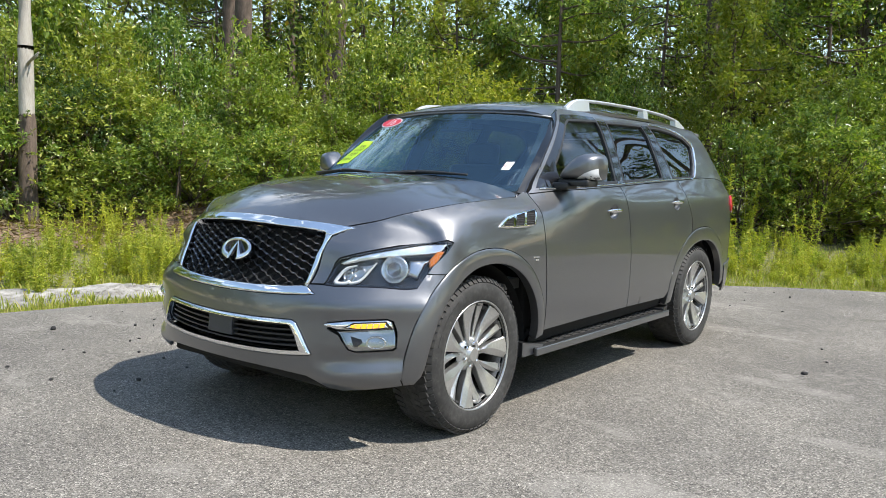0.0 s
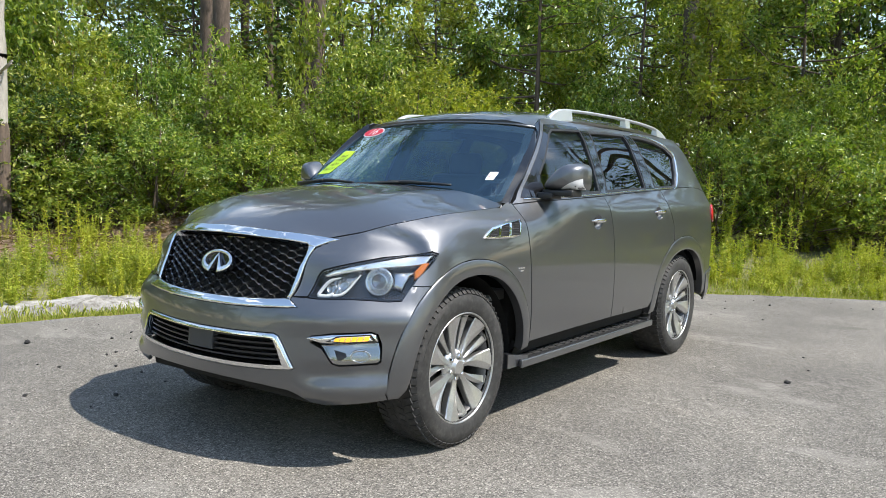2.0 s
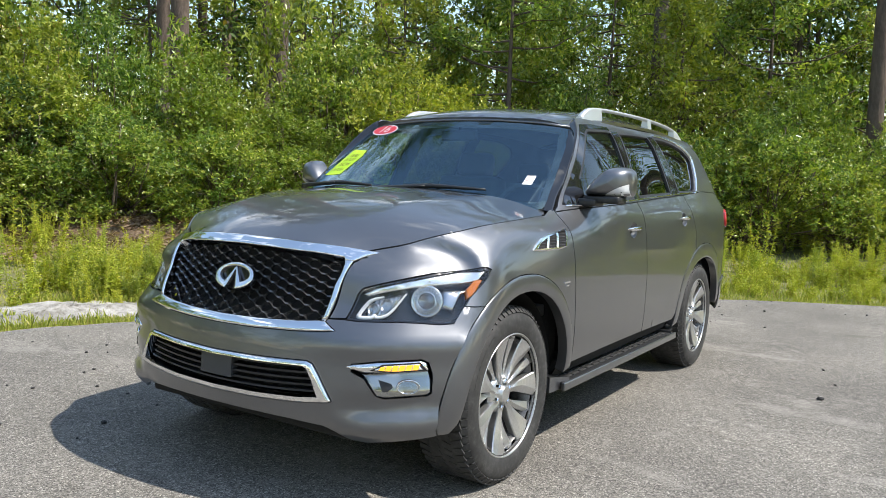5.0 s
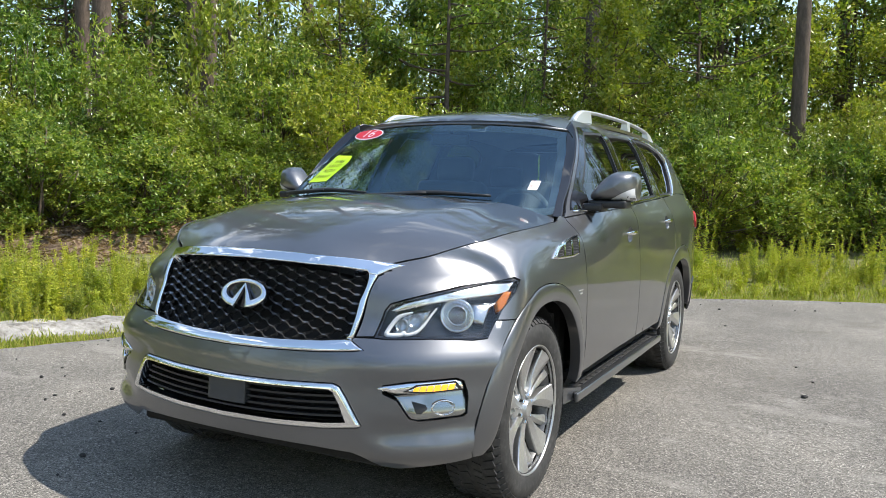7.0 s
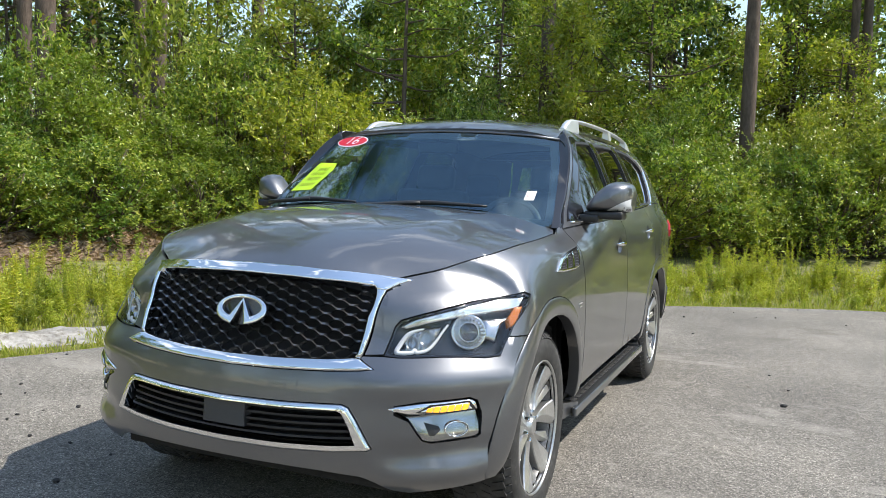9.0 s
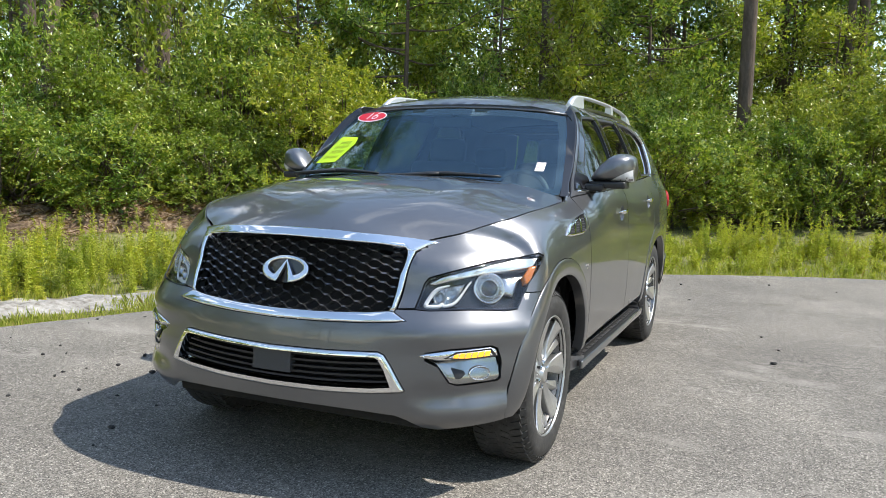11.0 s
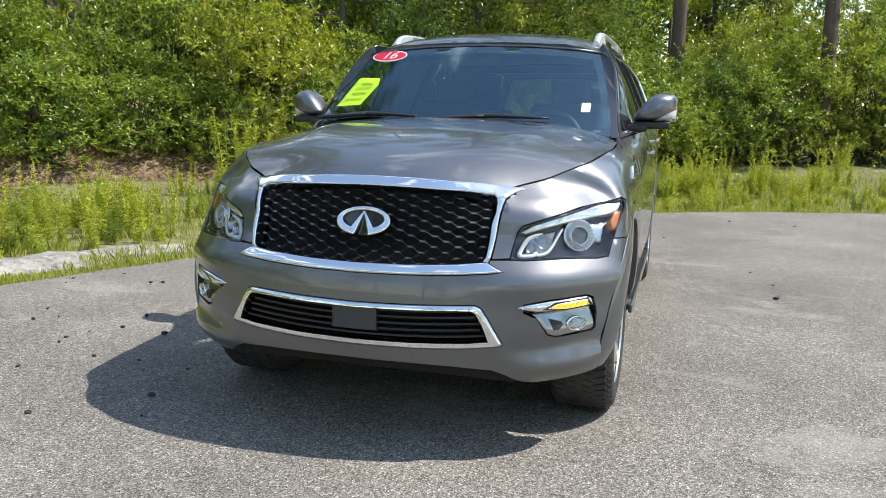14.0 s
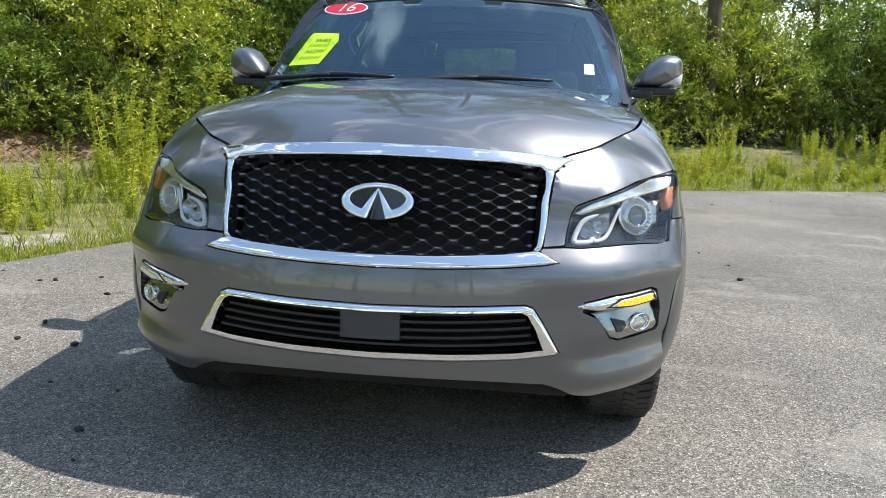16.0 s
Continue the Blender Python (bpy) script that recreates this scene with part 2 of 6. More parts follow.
# the ground: one sheet that is fine near the walk and reaches the horizon
gx = np.concatenate([-np.geomspace(900, 32, 9), np.linspace(-30, 30, 121), np.geomspace(32, 900, 9)])
gy = np.concatenate([-np.geomspace(900, 32, 9), np.linspace(-30, 34, 129), np.geomspace(36, 900, 9)])
gv = [(x, y, height(x, y) if abs(x) < 60 and abs(y) < 60 else 0.2) for y in gy for x in gx]
gf = [(j * len(gx) + i, j * len(gx) + i + 1, (j + 1) * len(gx) + i + 1, (j + 1) * len(gx) + i) for j in range(len(gy) - 1) for i in range(len(gx) - 1)]
tagged(obj("ground", gv, gf, EARTH, smooth=True), "sandy earth verge with dry grass beside the asphalt", "ground", kind="structure")

# the asphalt: a slab with an uneven edge, level with the tyres
near = [p for p in spline(EDGE, 900) if p[1] > -16 and p[0] < 17]
rim = [(x + 0.035 * noise.noise((x * 3, y * 3, 1)), y + 0.035 * noise.noise((x * 3, y * 3, 7))) for x, y in near]
far = [(21, 9), (21, 0), (18, -9), (12, -16), (3, -19), (-4, -18.5)]
poly = [*rim, *far]
pv = [(x, y, 0.0) for x, y in poly] + [(x, y, -0.07) for x, y in poly]
pn = len(poly)
tagged(obj("pavement", pv, [tuple(range(pn))[::-1]] + [(i, (i + 1) % pn, pn + (i + 1) % pn, pn + i) for i in range(pn)], ASPHALT),
       "worn grey asphalt with pale aggregate, sandy streaks and a crumbled edge", "asphalt", kind="structure")


def patch(name, mat, outline, lift, label, category):
    """A low irregular mound of loose material on the verge."""
    vs, fs = [], []
    c = np.mean(outline, axis=0)
    ring = spline([*outline, outline[0]], 60)[:-1]
    for k in range(14):
        f = k / 13
        for i, p in enumerate(ring):
            w = 1 + 0.30 * noise.noise((p[0] * 2, p[1] * 2, 5)) + 0.16 * noise.noise((p[0] * 7, p[1] * 7, 5))
            q = c + (p - c) * f * w
            vs.append((q[0], q[1], height(*q) + lift * (1 - f ** 2.2) * (1 + 0.45 * noise.noise((q[0] * 3, q[1] * 3, 9)) + 0.4 * noise.noise((q[0] * 9, q[1] * 9, 2))) - 0.02 * f))
    m = len(ring)
    for k in range(13):
        fs += [(k * m + i, k * m + (i + 1) % m, (k + 1) * m + (i + 1) % m, (k + 1) * m + i) for i in range(m)]
    return tagged(obj(name, vs, fs, mat, smooth=True), label, category, kind="stuff")


patch("sand", SAND, [(-5.9, -0.9), (-4.6, -0.55), (-4.35, 0.5), (-4.15, 1.2), (-3.85, 1.9), (-3.5, 2.7), (-3.2, 3.3), (-3.8, 3.35), (-4.6, 2.4), (-5.3, 1.7), (-5.6, 0.5)], 0.09,
      "washed-out bank of white sand beside the asphalt edge", "sand")
patch("sand", SAND, [(-6.9, -4.4), (-5.3, -4.2), (-5.0, -2.6), (-4.75, -1.3), (-5.5, -1.2), (-6.3, -2.2)], 0.05,
      "thin wash of pale sand along the asphalt edge", "sand")
bank = patch("pine_straw", STRAW, [(-10.6, 3.4), (-8.6, 5.0), (-7.0, 7.2), (-5.9, 9.2), (-6.6, 10.0), (-8.6, 8.6), (-10.8, 5.8)], 0.34,
      "brown bank of fallen pine straw and dead twigs", "pine straw")


# loose needles and dead twigs over the bank
def litter(bank, count, seed):
    rng = np.random.default_rng(seed)
    co = np.array([tuple(q.co) for q in bank.data.vertices])
    quads = np.array([tuple(q.vertices) for q in bank.data.polygons])
    k = quads[rng.integers(len(quads), size=count)]
    a, b = rng.uniform(0, 1, (2, count, 1))
    c = (co[k[:, 0]] * (1 - a) + co[k[:, 1]] * a) * (1 - b) + (co[k[:, 3]] * (1 - a) + co[k[:, 2]] * a) * b + (0, 0, 0.004)
    t = rng.uniform(0, 2 * math.pi, count)
    way = np.stack([np.cos(t), np.sin(t), rng.normal(0.1, 0.22, count)], 1)
    return leaves(rng, c, way * 2, 0.16, 0.10, 0.0)


NEEDLE = leaf_material("dead_needle", (0.09, 0.045, 0.022), (0.26, 0.15, 0.08), (0.42, 0.31, 0.20), 0.7)
thin = patch("pine_straw", STRAW, [(-12.4, 1.4), (-10.0, 1.3), (-8.0, 2.3), (-6.9, 4.0), (-7.2, 5.4), (-8.6, 5.2), (-10.6, 4.0), (-12.2, 3.2)], 0.06,
      "thin brown spread of pine straw among the weeds", "pine straw")
v, f = litter(thin, 4000, 78)
tagged(new("needle_litter", fast_mesh("needle_litter", v, f, NEEDLE)), "loose brown pine needles among the weeds", "pine needles", kind="stuff")
v, f = litter(bank, 9000, 77)
tagged(new("needle_litter", fast_mesh("needle_litter", v, f, NEEDLE)), "loose brown pine needles and dead twigs on the bank", "pine needles", kind="stuff")


# ---- plants ----
def bush_meshes(seed, tall, wide, count, leaf, mat, low=0.1):
    """Stems and leaves of one leafy shrub, base at the origin."""
    rng = np.random.default_rng(seed)
    clumps = []
    for _ in range(int(46 + 10 * tall)):
        u = rng.uniform(0, 1) ** 0.75
        z = tall * (low + (1 - low) * u)
        r = wide * (0.55 + 0.45 * math.sin(math.pi * min(1, 0.25 + 0.72 * u))) * (1 - 0.62 * max(0, u - 0.55) / 0.45)
        a, q = rng.uniform(0, 2 * math.pi), rng.uniform(0.35, 1.0) ** 0.5
        clumps.append((r * q * math.cos(a), r * q * math.sin(a), z * rng.uniform(0.9, 1.08), rng.uniform(0.14, 0.46) * (0.7 + 0.12 * tall)))
    clumps = np.array(clumps)
    w = clumps[:, 3] ** 2
    per = 13
    shoots = count // per
    pick = rng.choice(len(clumps), shoots, p=w / w.sum())
    d = rng.normal(0, 1, (shoots, 3))
    d /= np.linalg.norm(d, axis=1)[:, None]
    start = clumps[pick, :3] + d * (clumps[pick, 3] * rng.uniform(0.1, 0.75, shoots))[:, None] * np.array((1, 1, 0.85))
    way = d * 0.7 + np.array((0, 0, 0.55)) + rng.normal(0, 0.35, (shoots, 3))
    way /= np.linalg.norm(way, axis=1)[:, None]
    reach = rng.uniform(0.14, 0.46, shoots) * (0.8 + 0.1 * tall)
    t = np.tile(np.linspace(0.12, 1.0, per), shoots)
    k = np.repeat(np.arange(shoots), per)
    c = start[k] + way[k] * (reach[k] * t)[:, None] + np.array((0, 0, -0.10)) * (reach[k] * t ** 2)[:, None]
    c[:, 2] = np.maximum(c[:, 2], 0.04)
    turn = rng.normal(0, 1, (len(k), 3))
    turn -= way[k] * np.sum(turn * way[k], axis=1)[:, None]
    turn /= np.linalg.norm(turn, axis=1)[:, None]
    v, f = leaves(rng, c, way[k] * 0.55 + turn * 0.95, leaf * (1.1 - 0.35 * t), 0.42, 0.25)
    crown = fast_mesh("crown", v, f, mat)
    pieces = []
    for k in range(7):
        t = clumps[rng.integers(len(clumps))]
        s = np.array((rng.normal(0, 0.12), rng.normal(0, 0.12), -0.1))
        path = spline([s, s * 0.5 + t[:3] * np.array((0.3, 0.3, 0.45)) + rng.normal(0, 0.1, 3), t[:3]], 6)
        pieces.append(tube(path, np.linspace(0.035, 0.008, 6), 5))
    for t in clumps[rng.choice(len(clumps), 26)]:
        s = t[:3] * np.array((0.35, 0.35, 0.6))
        pieces.append(tube(spline([s, (s + t[:3]) / 2 + rng.normal(0, 0.08, 3), t[:3]], 4), np.linspace(0.014, 0.004, 4), 4))
    vs, fs = joined(pieces)
    stem = bpy.data.meshes.new("trunk")
    stem.from_pydata([tuple(p) for p in vs], [], fs)
    stem.materials.append(BARK)
    stem.shade_smooth()
    return stem, crown


def planted(name, meshes, x, y, turn, scale, label, category, group, z=None):
    stem, crown = meshes
    root = empty(name, label, category, group)
    root.matrix_basis = pose(x, y, height(x, y) if z is None else z, 0, 0, turn) @ Matrix.Diagonal((scale[0], scale[0], scale[1], 1))
    for n, me in (("trunk", stem), ("crown", crown)):
        p = new(n, me)
        p.parent = root
    return root


LEFT_OF = [Vector((-(b - a)[1], (b - a)[0])).normalized() for a, b in zip(FRONT[:-1], FRONT[1:])]


def along(f, off):
    """A place at the fraction f along the thicket's face, off metres behind it."""
    i = min(int(f * 238), 237)
    return FRONT[i, 0] + LEFT_OF[i].x * off, FRONT[i, 1] + LEFT_OF[i].y * off


prng = np.random.default_rng(11)
SHRUBS = [bush_meshes(20 + i, t, w, int(n * 0.86), 0.098, m) for i, (t, w, n, m) in enumerate((
    (2.3, 1.25, 7000, LEAF), (3.0, 1.5, 9000, LEAF_YELLOW), (2.7, 1.4, 8300, LEAF), (3.4, 1.5, 9700, LEAF), (1.5, 1.0, 4600, LEAF_YELLOW), (3.1, 1.4, 8300, LEAF_DARK)))]
SHRUBS_BACK = [bush_meshes(20 + i, t, w, n, 0.13, m) for i, (t, w, n, m) in enumerate((
    (2.3, 1.25, 3300, LEAF), (3.0, 1.5, 4300, LEAF_YELLOW), (2.7, 1.4, 4000, LEAF), (3.4, 1.5, 4600, LEAF), (1.5, 1.0, 2200, LEAF_YELLOW), (3.1, 1.4, 4000, LEAF_DARK)))]
for row, (off, count, hs) in enumerate(((0.5, 33, 0.85), (1.9, 30, 1.1), (3.8, 19, 1.3))):
    for k in range(count):
        f = 0.22 + 0.66 * (k + prng.uniform(0.1, 0.9)) / count
        x, y = along(f, off + prng.uniform(-0.6, 0.6))
        me = (SHRUBS if row < 2 else SHRUBS_BACK)[prng.choice(6, p=(0.2, 0.36, 0.18, 0.1, 0.12, 0.04) if x < -6 else (0.33, 0.20, 0.25, 0.13, 0.06, 0.03))]
        s = prng.uniform(0.85, 1.2)
        planted("bush", me, x, y, prng.uniform(0, 360), (s, s * hs * prng.uniform(0.85, 1.15)), "dense evergreen shrub with glossy green leaves in the thicket", "bush", "thicket")


for k in range(9):
    x, y = along(0.60 + 0.27 * (k + prng.uniform(0.2, 0.8)) / 9, prng.uniform(-0.1, 0.5))
    s = prng.uniform(0.85, 1.15)
    planted("bush", SHRUBS[4 if k % 3 else 0], x, y, 67 * k, (s, s * 0.9), "low leafy shrub at the foot of the thicket", "bush", "thicket")


for k in range(12):
    x, y = along(0.29 + 0.22 * (k + prng.uniform(0.2, 0.8)) / 12, prng.uniform(-0.9, -0.3))
    s = prng.uniform(0.7, 1.0)
    planted("bush", SHRUBS[(4, 0, 2)[k % 3]], x, y, 71 * k, (s, s * 0.75), "low leafy shrub at the foot of the thicket", "bush", "thicket")


def tree_meshes(seed, tall, wide, count, leaf, mat, trunk_r, first, bark=BARK, needles=False):
    """A tall tree: a tapered trunk with limbs, and leaf clumps round the limb ends. first: the height of the lowest limb."""
    rng = np.random.default_rng(seed)
    lean = rng.normal(0, 0.02, 2)
    axis = spline([(0, 0, -0.3), (lean[0] * tall * 0.4, lean[1] * tall * 0.4, tall * 0.45), (lean[0] * tall, lean[1] * tall, tall)], 12)
    pieces = [tube(axis, np.linspace(trunk_r, trunk_r * 0.22, 12), 12)]
    ends = []
    for k in range(26):
        h = first + (tall - first) * (k + rng.uniform(0, 1)) / 26
        a = rng.uniform(0, 2 * math.pi)
        reach = wide * (0.35 + 0.65 * math.sin(math.pi * min(1, 0.2 + 0.8 * (h - first) / (tall - first)))) * rng.uniform(0.6, 1.1)
        i = min(11, int(h / tall * 11))
        s = axis[i].copy()
        s[2] = h
        e = s + np.array((math.cos(a) * reach, math.sin(a) * reach, reach * rng.uniform(0.0, 0.5)))
        mid = (s + e) / 2 + np.array((0, 0, -0.12 * reach)) + rng.normal(0, 0.08, 3)
        path = spline([s, mid, e], 5)
        pieces.append(tube(path, np.linspace(trunk_r * 0.3, 0.012, 5), 5))
        for q in (0.45, 0.7, 0.88, 1.0):
            p = s + (e - s) * q + rng.normal(0, 0.18, 3)
            ends.append((*p, rng.uniform(0.3, 0.75) * wide * 0.28))
    ends = np.array(ends)
    pick = rng.integers(len(ends), size=count)
    d = rng.normal(0, 1, (count, 3))
    d /= np.linalg.norm(d, axis=1)[:, None]
    c = ends[pick, :3] + d * (ends[pick, 3] * rng.uniform(0.1, 1.2, count))[:, None]
    v, f = leaves(rng, c, d, leaf, 0.10 if needles else 0.5, 0.1)
    vs, fs = joined(pieces)
    stem = bpy.data.meshes.new("trunk")
    stem.from_pydata([tuple(p) for p in vs], [], fs)
    stem.materials.append(bark)
    stem.shade_smooth()
    return stem, fast_mesh("crown", v, f, mat)


BROAD = [tree_meshes(60 + i, t, w, n, 0.15, m, r, fst) for i, (t, w, n, m, r, fst) in enumerate((
    (8.0, 2.6, 7500, LEAF, 0.11, 1.6), (9.5, 3.0, 7500, LEAF_DARK, 0.14, 2.2), (7.0, 2.3, 7000, LEAF_YELLOW, 0.09, 1.4)))]
FAR_BROAD = [tree_meshes(160 + i, t, w, 4200, 0.23, m, r, fst) for i, (t, w, m, r, fst) in enumerate(((11.0, 3.4, LEAF, 0.14, 1.6), (12.5, 3.8, LEAF_DARK, 0.16, 2.2), (9.0, 3.0, LEAF_YELLOW, 0.12, 1.4)))]
PINES = [tree_meshes(80 + i, t, w, n, 0.40, m, r, fst, needles=True) for i, (t, w, n, m, r, fst) in enumerate((
    (16.0, 2.8, 3600, LEAF_DARK, 0.19, 7.5), (18.0, 3.0, 3600, LEAF_DARK, 0.24, 8.5), (14.0, 2.4, 3200, LEAF, 0.15, 6.5)))]
for k in range(7):
    x, y = along(0.2 + 0.70 * (k + prng.uniform(0.1, 0.9)) / 7, prng.uniform(5.5, 10))
    s = prng.uniform(0.75, 1.1)
    planted("tree", BROAD[prng.choice(3, p=(0.45, 0.2, 0.35))], x, y, prng.uniform(0, 360), (s, s), "young broadleaf tree rising behind the thicket", "tree", "wood edge")
for x, y, s in ((-6.4, 13.4, 0.84), (-7.6, 16.5, 0.95), (-5.6, 17.5, 0.87), (-9.2, 19.0, 1.05), (-8.9, 12.9, 0.83), (-3.0, 15.6, 0.80), (-1.6, 18.6, 0.84), (-4.6, 19.6, 0.98), (0.6, 21.5, 0.86), (2.9, 22.0, 0.8), (5.4, 21.0, 0.72), (9.3, 21.5, 0.8), (11.5, 23.0, 0.9)):
    planted("tree", BROAD[int(s * 100) % 3], x, y, 40 * x, (s, s), "young broadleaf tree rising behind the thicket", "tree", "wood edge")


def bare_stem(seed, tall, r, mat, lean):
    """A long bare trunk with a few broken limb stubs; the crown is far above."""
    rng = np.random.default_rng(seed)
    axis = spline([(0, 0, -0.3), (lean * 0.3, rng.normal(0, 0.06), tall * 0.5), (lean, 0, tall)], 14)
    pieces = [tube(axis, r * np.linspace(1.12, 0.62, 14) * (1 + 0.05 * rng.normal(0, 1, 14)), 14)]
    for k in range(6):
        z = tall * rng.uniform(0.3, 0.95)
        c = np.array([np.interp(z, axis[:, 2], axis[:, i]) for i in range(3)])
        a = rng.uniform(0, 6.28)
        e = c + np.array((math.cos(a), math.sin(a), 0.25)) * rng.uniform(0.25, 0.9)
        pieces.append(tube(spline([c, (c + e) / 2 + rng.normal(0, 0.04, 3), e], 4), np.linspace(r * 0.22, 0.012, 4), 5))
    v, f = joined(pieces)
    return v, f


for k, (x, y, r, lean) in enumerate(((-16.2, 11.3, 0.18, 0.1), (-14.4, 10.4, 0.23, 0.0), (-18.6, 14.7, 0.15, 0.2), (-20.0, 17.0, 0.17, -0.3), (-15.1, 14.05, 0.17, 0.5), (-13.04, 12.6, 0.20, 0.2), (-17.2, 22.3, 0.24, 0.1),
                                     (-14.2, 25.5, 0.15, 0.2), (-4.04, 16.9, 0.18, 0.0), (-7.0, 32.0, 0.21, 0.4), (-2.1, 24.8, 0.16, 0.1), (0.88, 17.7, 0.17, 0.0), (1.48, 28.2, 0.19, 0.2), (3.45, 24.1, 0.15, 0.1), (3.85, 24.3, 0.15, -0.1),
                                     (-11.4, 27.0, 0.16, 0.1), (-23.0, 20.0, 0.2, 0.0), (4.22, 16.7, 0.15, 0.0), (7.5, 27.0, 0.2, 0.1))):
    root = empty("pine_tree", "tall pine with a straight bare furrowed trunk behind the thicket", "pine", "pines", at=(x, y, height(x, y)))
    s = 16 + 3 * prng.uniform()
    v, f = bare_stem(700 + k, s, r, BARK, lean)
    obj("trunk", v, f, BARK, root, smooth=True)
    crown = new("crown", PINES[k % 3][1])
    crown.parent = root
    crown.matrix_basis = pose(0, 0, s - 13.5, 0, 0, 50 * k)
root = empty("dead_tree", "dead pine snag, pale where the bark has fallen off", "tree", at=(-10.8, 3.1, 0.05))
v, f = bare_stem(731, 9, 0.125, BARK_PALE, 0.0)
obj("trunk", v, f, BARK_PALE, root, smooth=True)
v, f = tube([(0.01, 0, -0.2), (0.0, 0, 2.0), (0.0, 0, 3.25)], (0.158, 0.146, 0.134), 14, False)
obj("bark", v, f, BARK, root, "remaining dark bark on the lower trunk", smooth=True)
for k in range(22):
    x, y = along(0.18 + 0.70 * (k + prng.uniform(0.1, 0.9)) / 22, prng.uniform(14, 24))
    s = prng.uniform(0.85, 1.25)
    planted("tree", FAR_BROAD[prng.choice(3)], x, y, prng.uniform(0, 360), (s, s * 1.1), "tall broadleaf tree deep in the wood", "tree", "wood")

for k in range(7):
    x, y = along(0.63 + 0.19 * (k + prng.uniform(0.1, 0.9)) / 7, prng.uniform(9, 14))
    s = prng.uniform(0.8, 1.05)
    planted("tree", FAR_BROAD[k % 2], x, y, prng.uniform(0, 360), (s, s * 1.1), "broadleaf tree standing in the wood", "tree", "wood")

for x, y, s in ((-15.5, 16.5, 0.85), (-19.5, 13.5, 0.95), (-12.2, 18.5, 0.8), (-22.5, 16.0, 1.0)):
    planted("tree", FAR_BROAD[1], x, y, 33 * x, (s, s), "dark broadleaf tree standing in the wood", "tree", "wood")

# trees on the open side of the lot, which the glass and paint mirror
ACROSS = [tree_meshes(260 + i, t, w, 1500, 0.42, m, r, fst) for i, (t, w, m, r, fst) in enumerate(((11.0, 3.4, LEAF, 0.14, 1.6), (12.5, 3.8, LEAF_DARK, 0.16, 2.2), (9.0, 3.0, LEAF_YELLOW, 0.12, 1.4)))]
for k in range(16):
    x, y = along(0.03 + 0.19 * (k + prng.uniform(0.2, 0.8)) / 16, prng.uniform(-1.5, 1.5))
    s = prng.uniform(0.34, 0.50)
    planted("bush", ACROSS[k % 3], x, y, 61 * k, (s * 1.5, s), "tall leafy shrub at the west edge of the lot", "bush", "thicket")
for k in range(9):
    x, y = along(0.03 + 0.19 * (k + prng.uniform(0.2, 0.8)) / 9, prng.uniform(4, 7))
    planted("tree", ACROSS[(k + 1) % 3], x, y, 83 * k, (1, 1), "broadleaf tree behind the western thicket", "tree", "wood edge")
ACROSS_PINES = [tree_meshes(280 + i, t, w, 1500, 0.6, LEAF_DARK, r, fst, needles=True) for i, (t, w, r, fst) in enumerate(((16.0, 2.8, 0.19, 7.5), (18.0, 3.0, 0.24, 8.5), (14.0, 2.4, 0.15, 6.5)))]
for k in range(30):
    a = radians(-150 + 205 * (k + prng.uniform(0, 1)) / 30)
    r = prng.uniform(24, 36)
    s = prng.uniform(0.8, 1.15)
    x, y = 1 + r * math.cos(a), -2 + r * math.sin(a)
    pine = prng.uniform() < 0.55
    planted("pine_tree" if pine else "tree", (ACROSS_PINES if pine else ACROSS)[prng.choice(3)], x, y, prng.uniform(0, 360), (s, s),
            "tall pine at the far side of the lot" if pine else "broadleaf tree at the far side of the lot", "pine" if pine else "tree", "trees across the lot")

for k in range(7):
    a, r = radians(38 + 25 * (k + prng.uniform(0, 1)) / 7), prng.uniform(23, 28)
    s = prng.uniform(0.8, 1.0)
    planted("tree", ACROSS[k % 3], 3.3 + r * math.cos(a), -3.3 + r * math.sin(a), 77 * k, (s * 1.15, s * 1.4), "tall broadleaf tree at the edge of the lot", "tree", "trees across the lot")

# ---- verge ----
GZ = np.array(gv)[:, 2].reshape(len(gy), len(gx))


def ground_z(x, y):
    """Height of the ground sheet at arrays of places."""
    i = np.clip(np.searchsorted(gx, x) - 1, 0, len(gx) - 2)
    j = np.clip(np.searchsorted(gy, y) - 1, 0, len(gy) - 2)
    a, b = (x - gx[i]) / (gx[i + 1] - gx[i]), (y - gy[j]) / (gy[j + 1] - gy[j])
    return GZ[j, i] * (1 - a) * (1 - b) + GZ[j, i + 1] * a * (1 - b) + GZ[j + 1, i] * (1 - a) * b + GZ[j + 1, i + 1] * a * b


VERGE = spline(EDGE, 600)
VERGE = VERGE[(VERGE[:, 1] > -9) & (VERGE[:, 0] < 16)]
VN = np.gradient(VERGE, axis=0)
VN = np.stack([-VN[:, 1], VN[:, 0]], 1) / np.hypot(*VN.T)[:, None]


def on_verge(rng, n, lo, hi, power=1.0):
    """n random places between lo and hi metres outside the asphalt's edge."""
    k = rng.integers(len(VERGE), size=n)
    d = lo + (hi - lo) * rng.uniform(0, 1, n) ** power
    p = VERGE[k] + VN[k] * d[:, None] + rng.normal(0, 0.08, (n, 2))
    return p[:, 0], p[:, 1], d


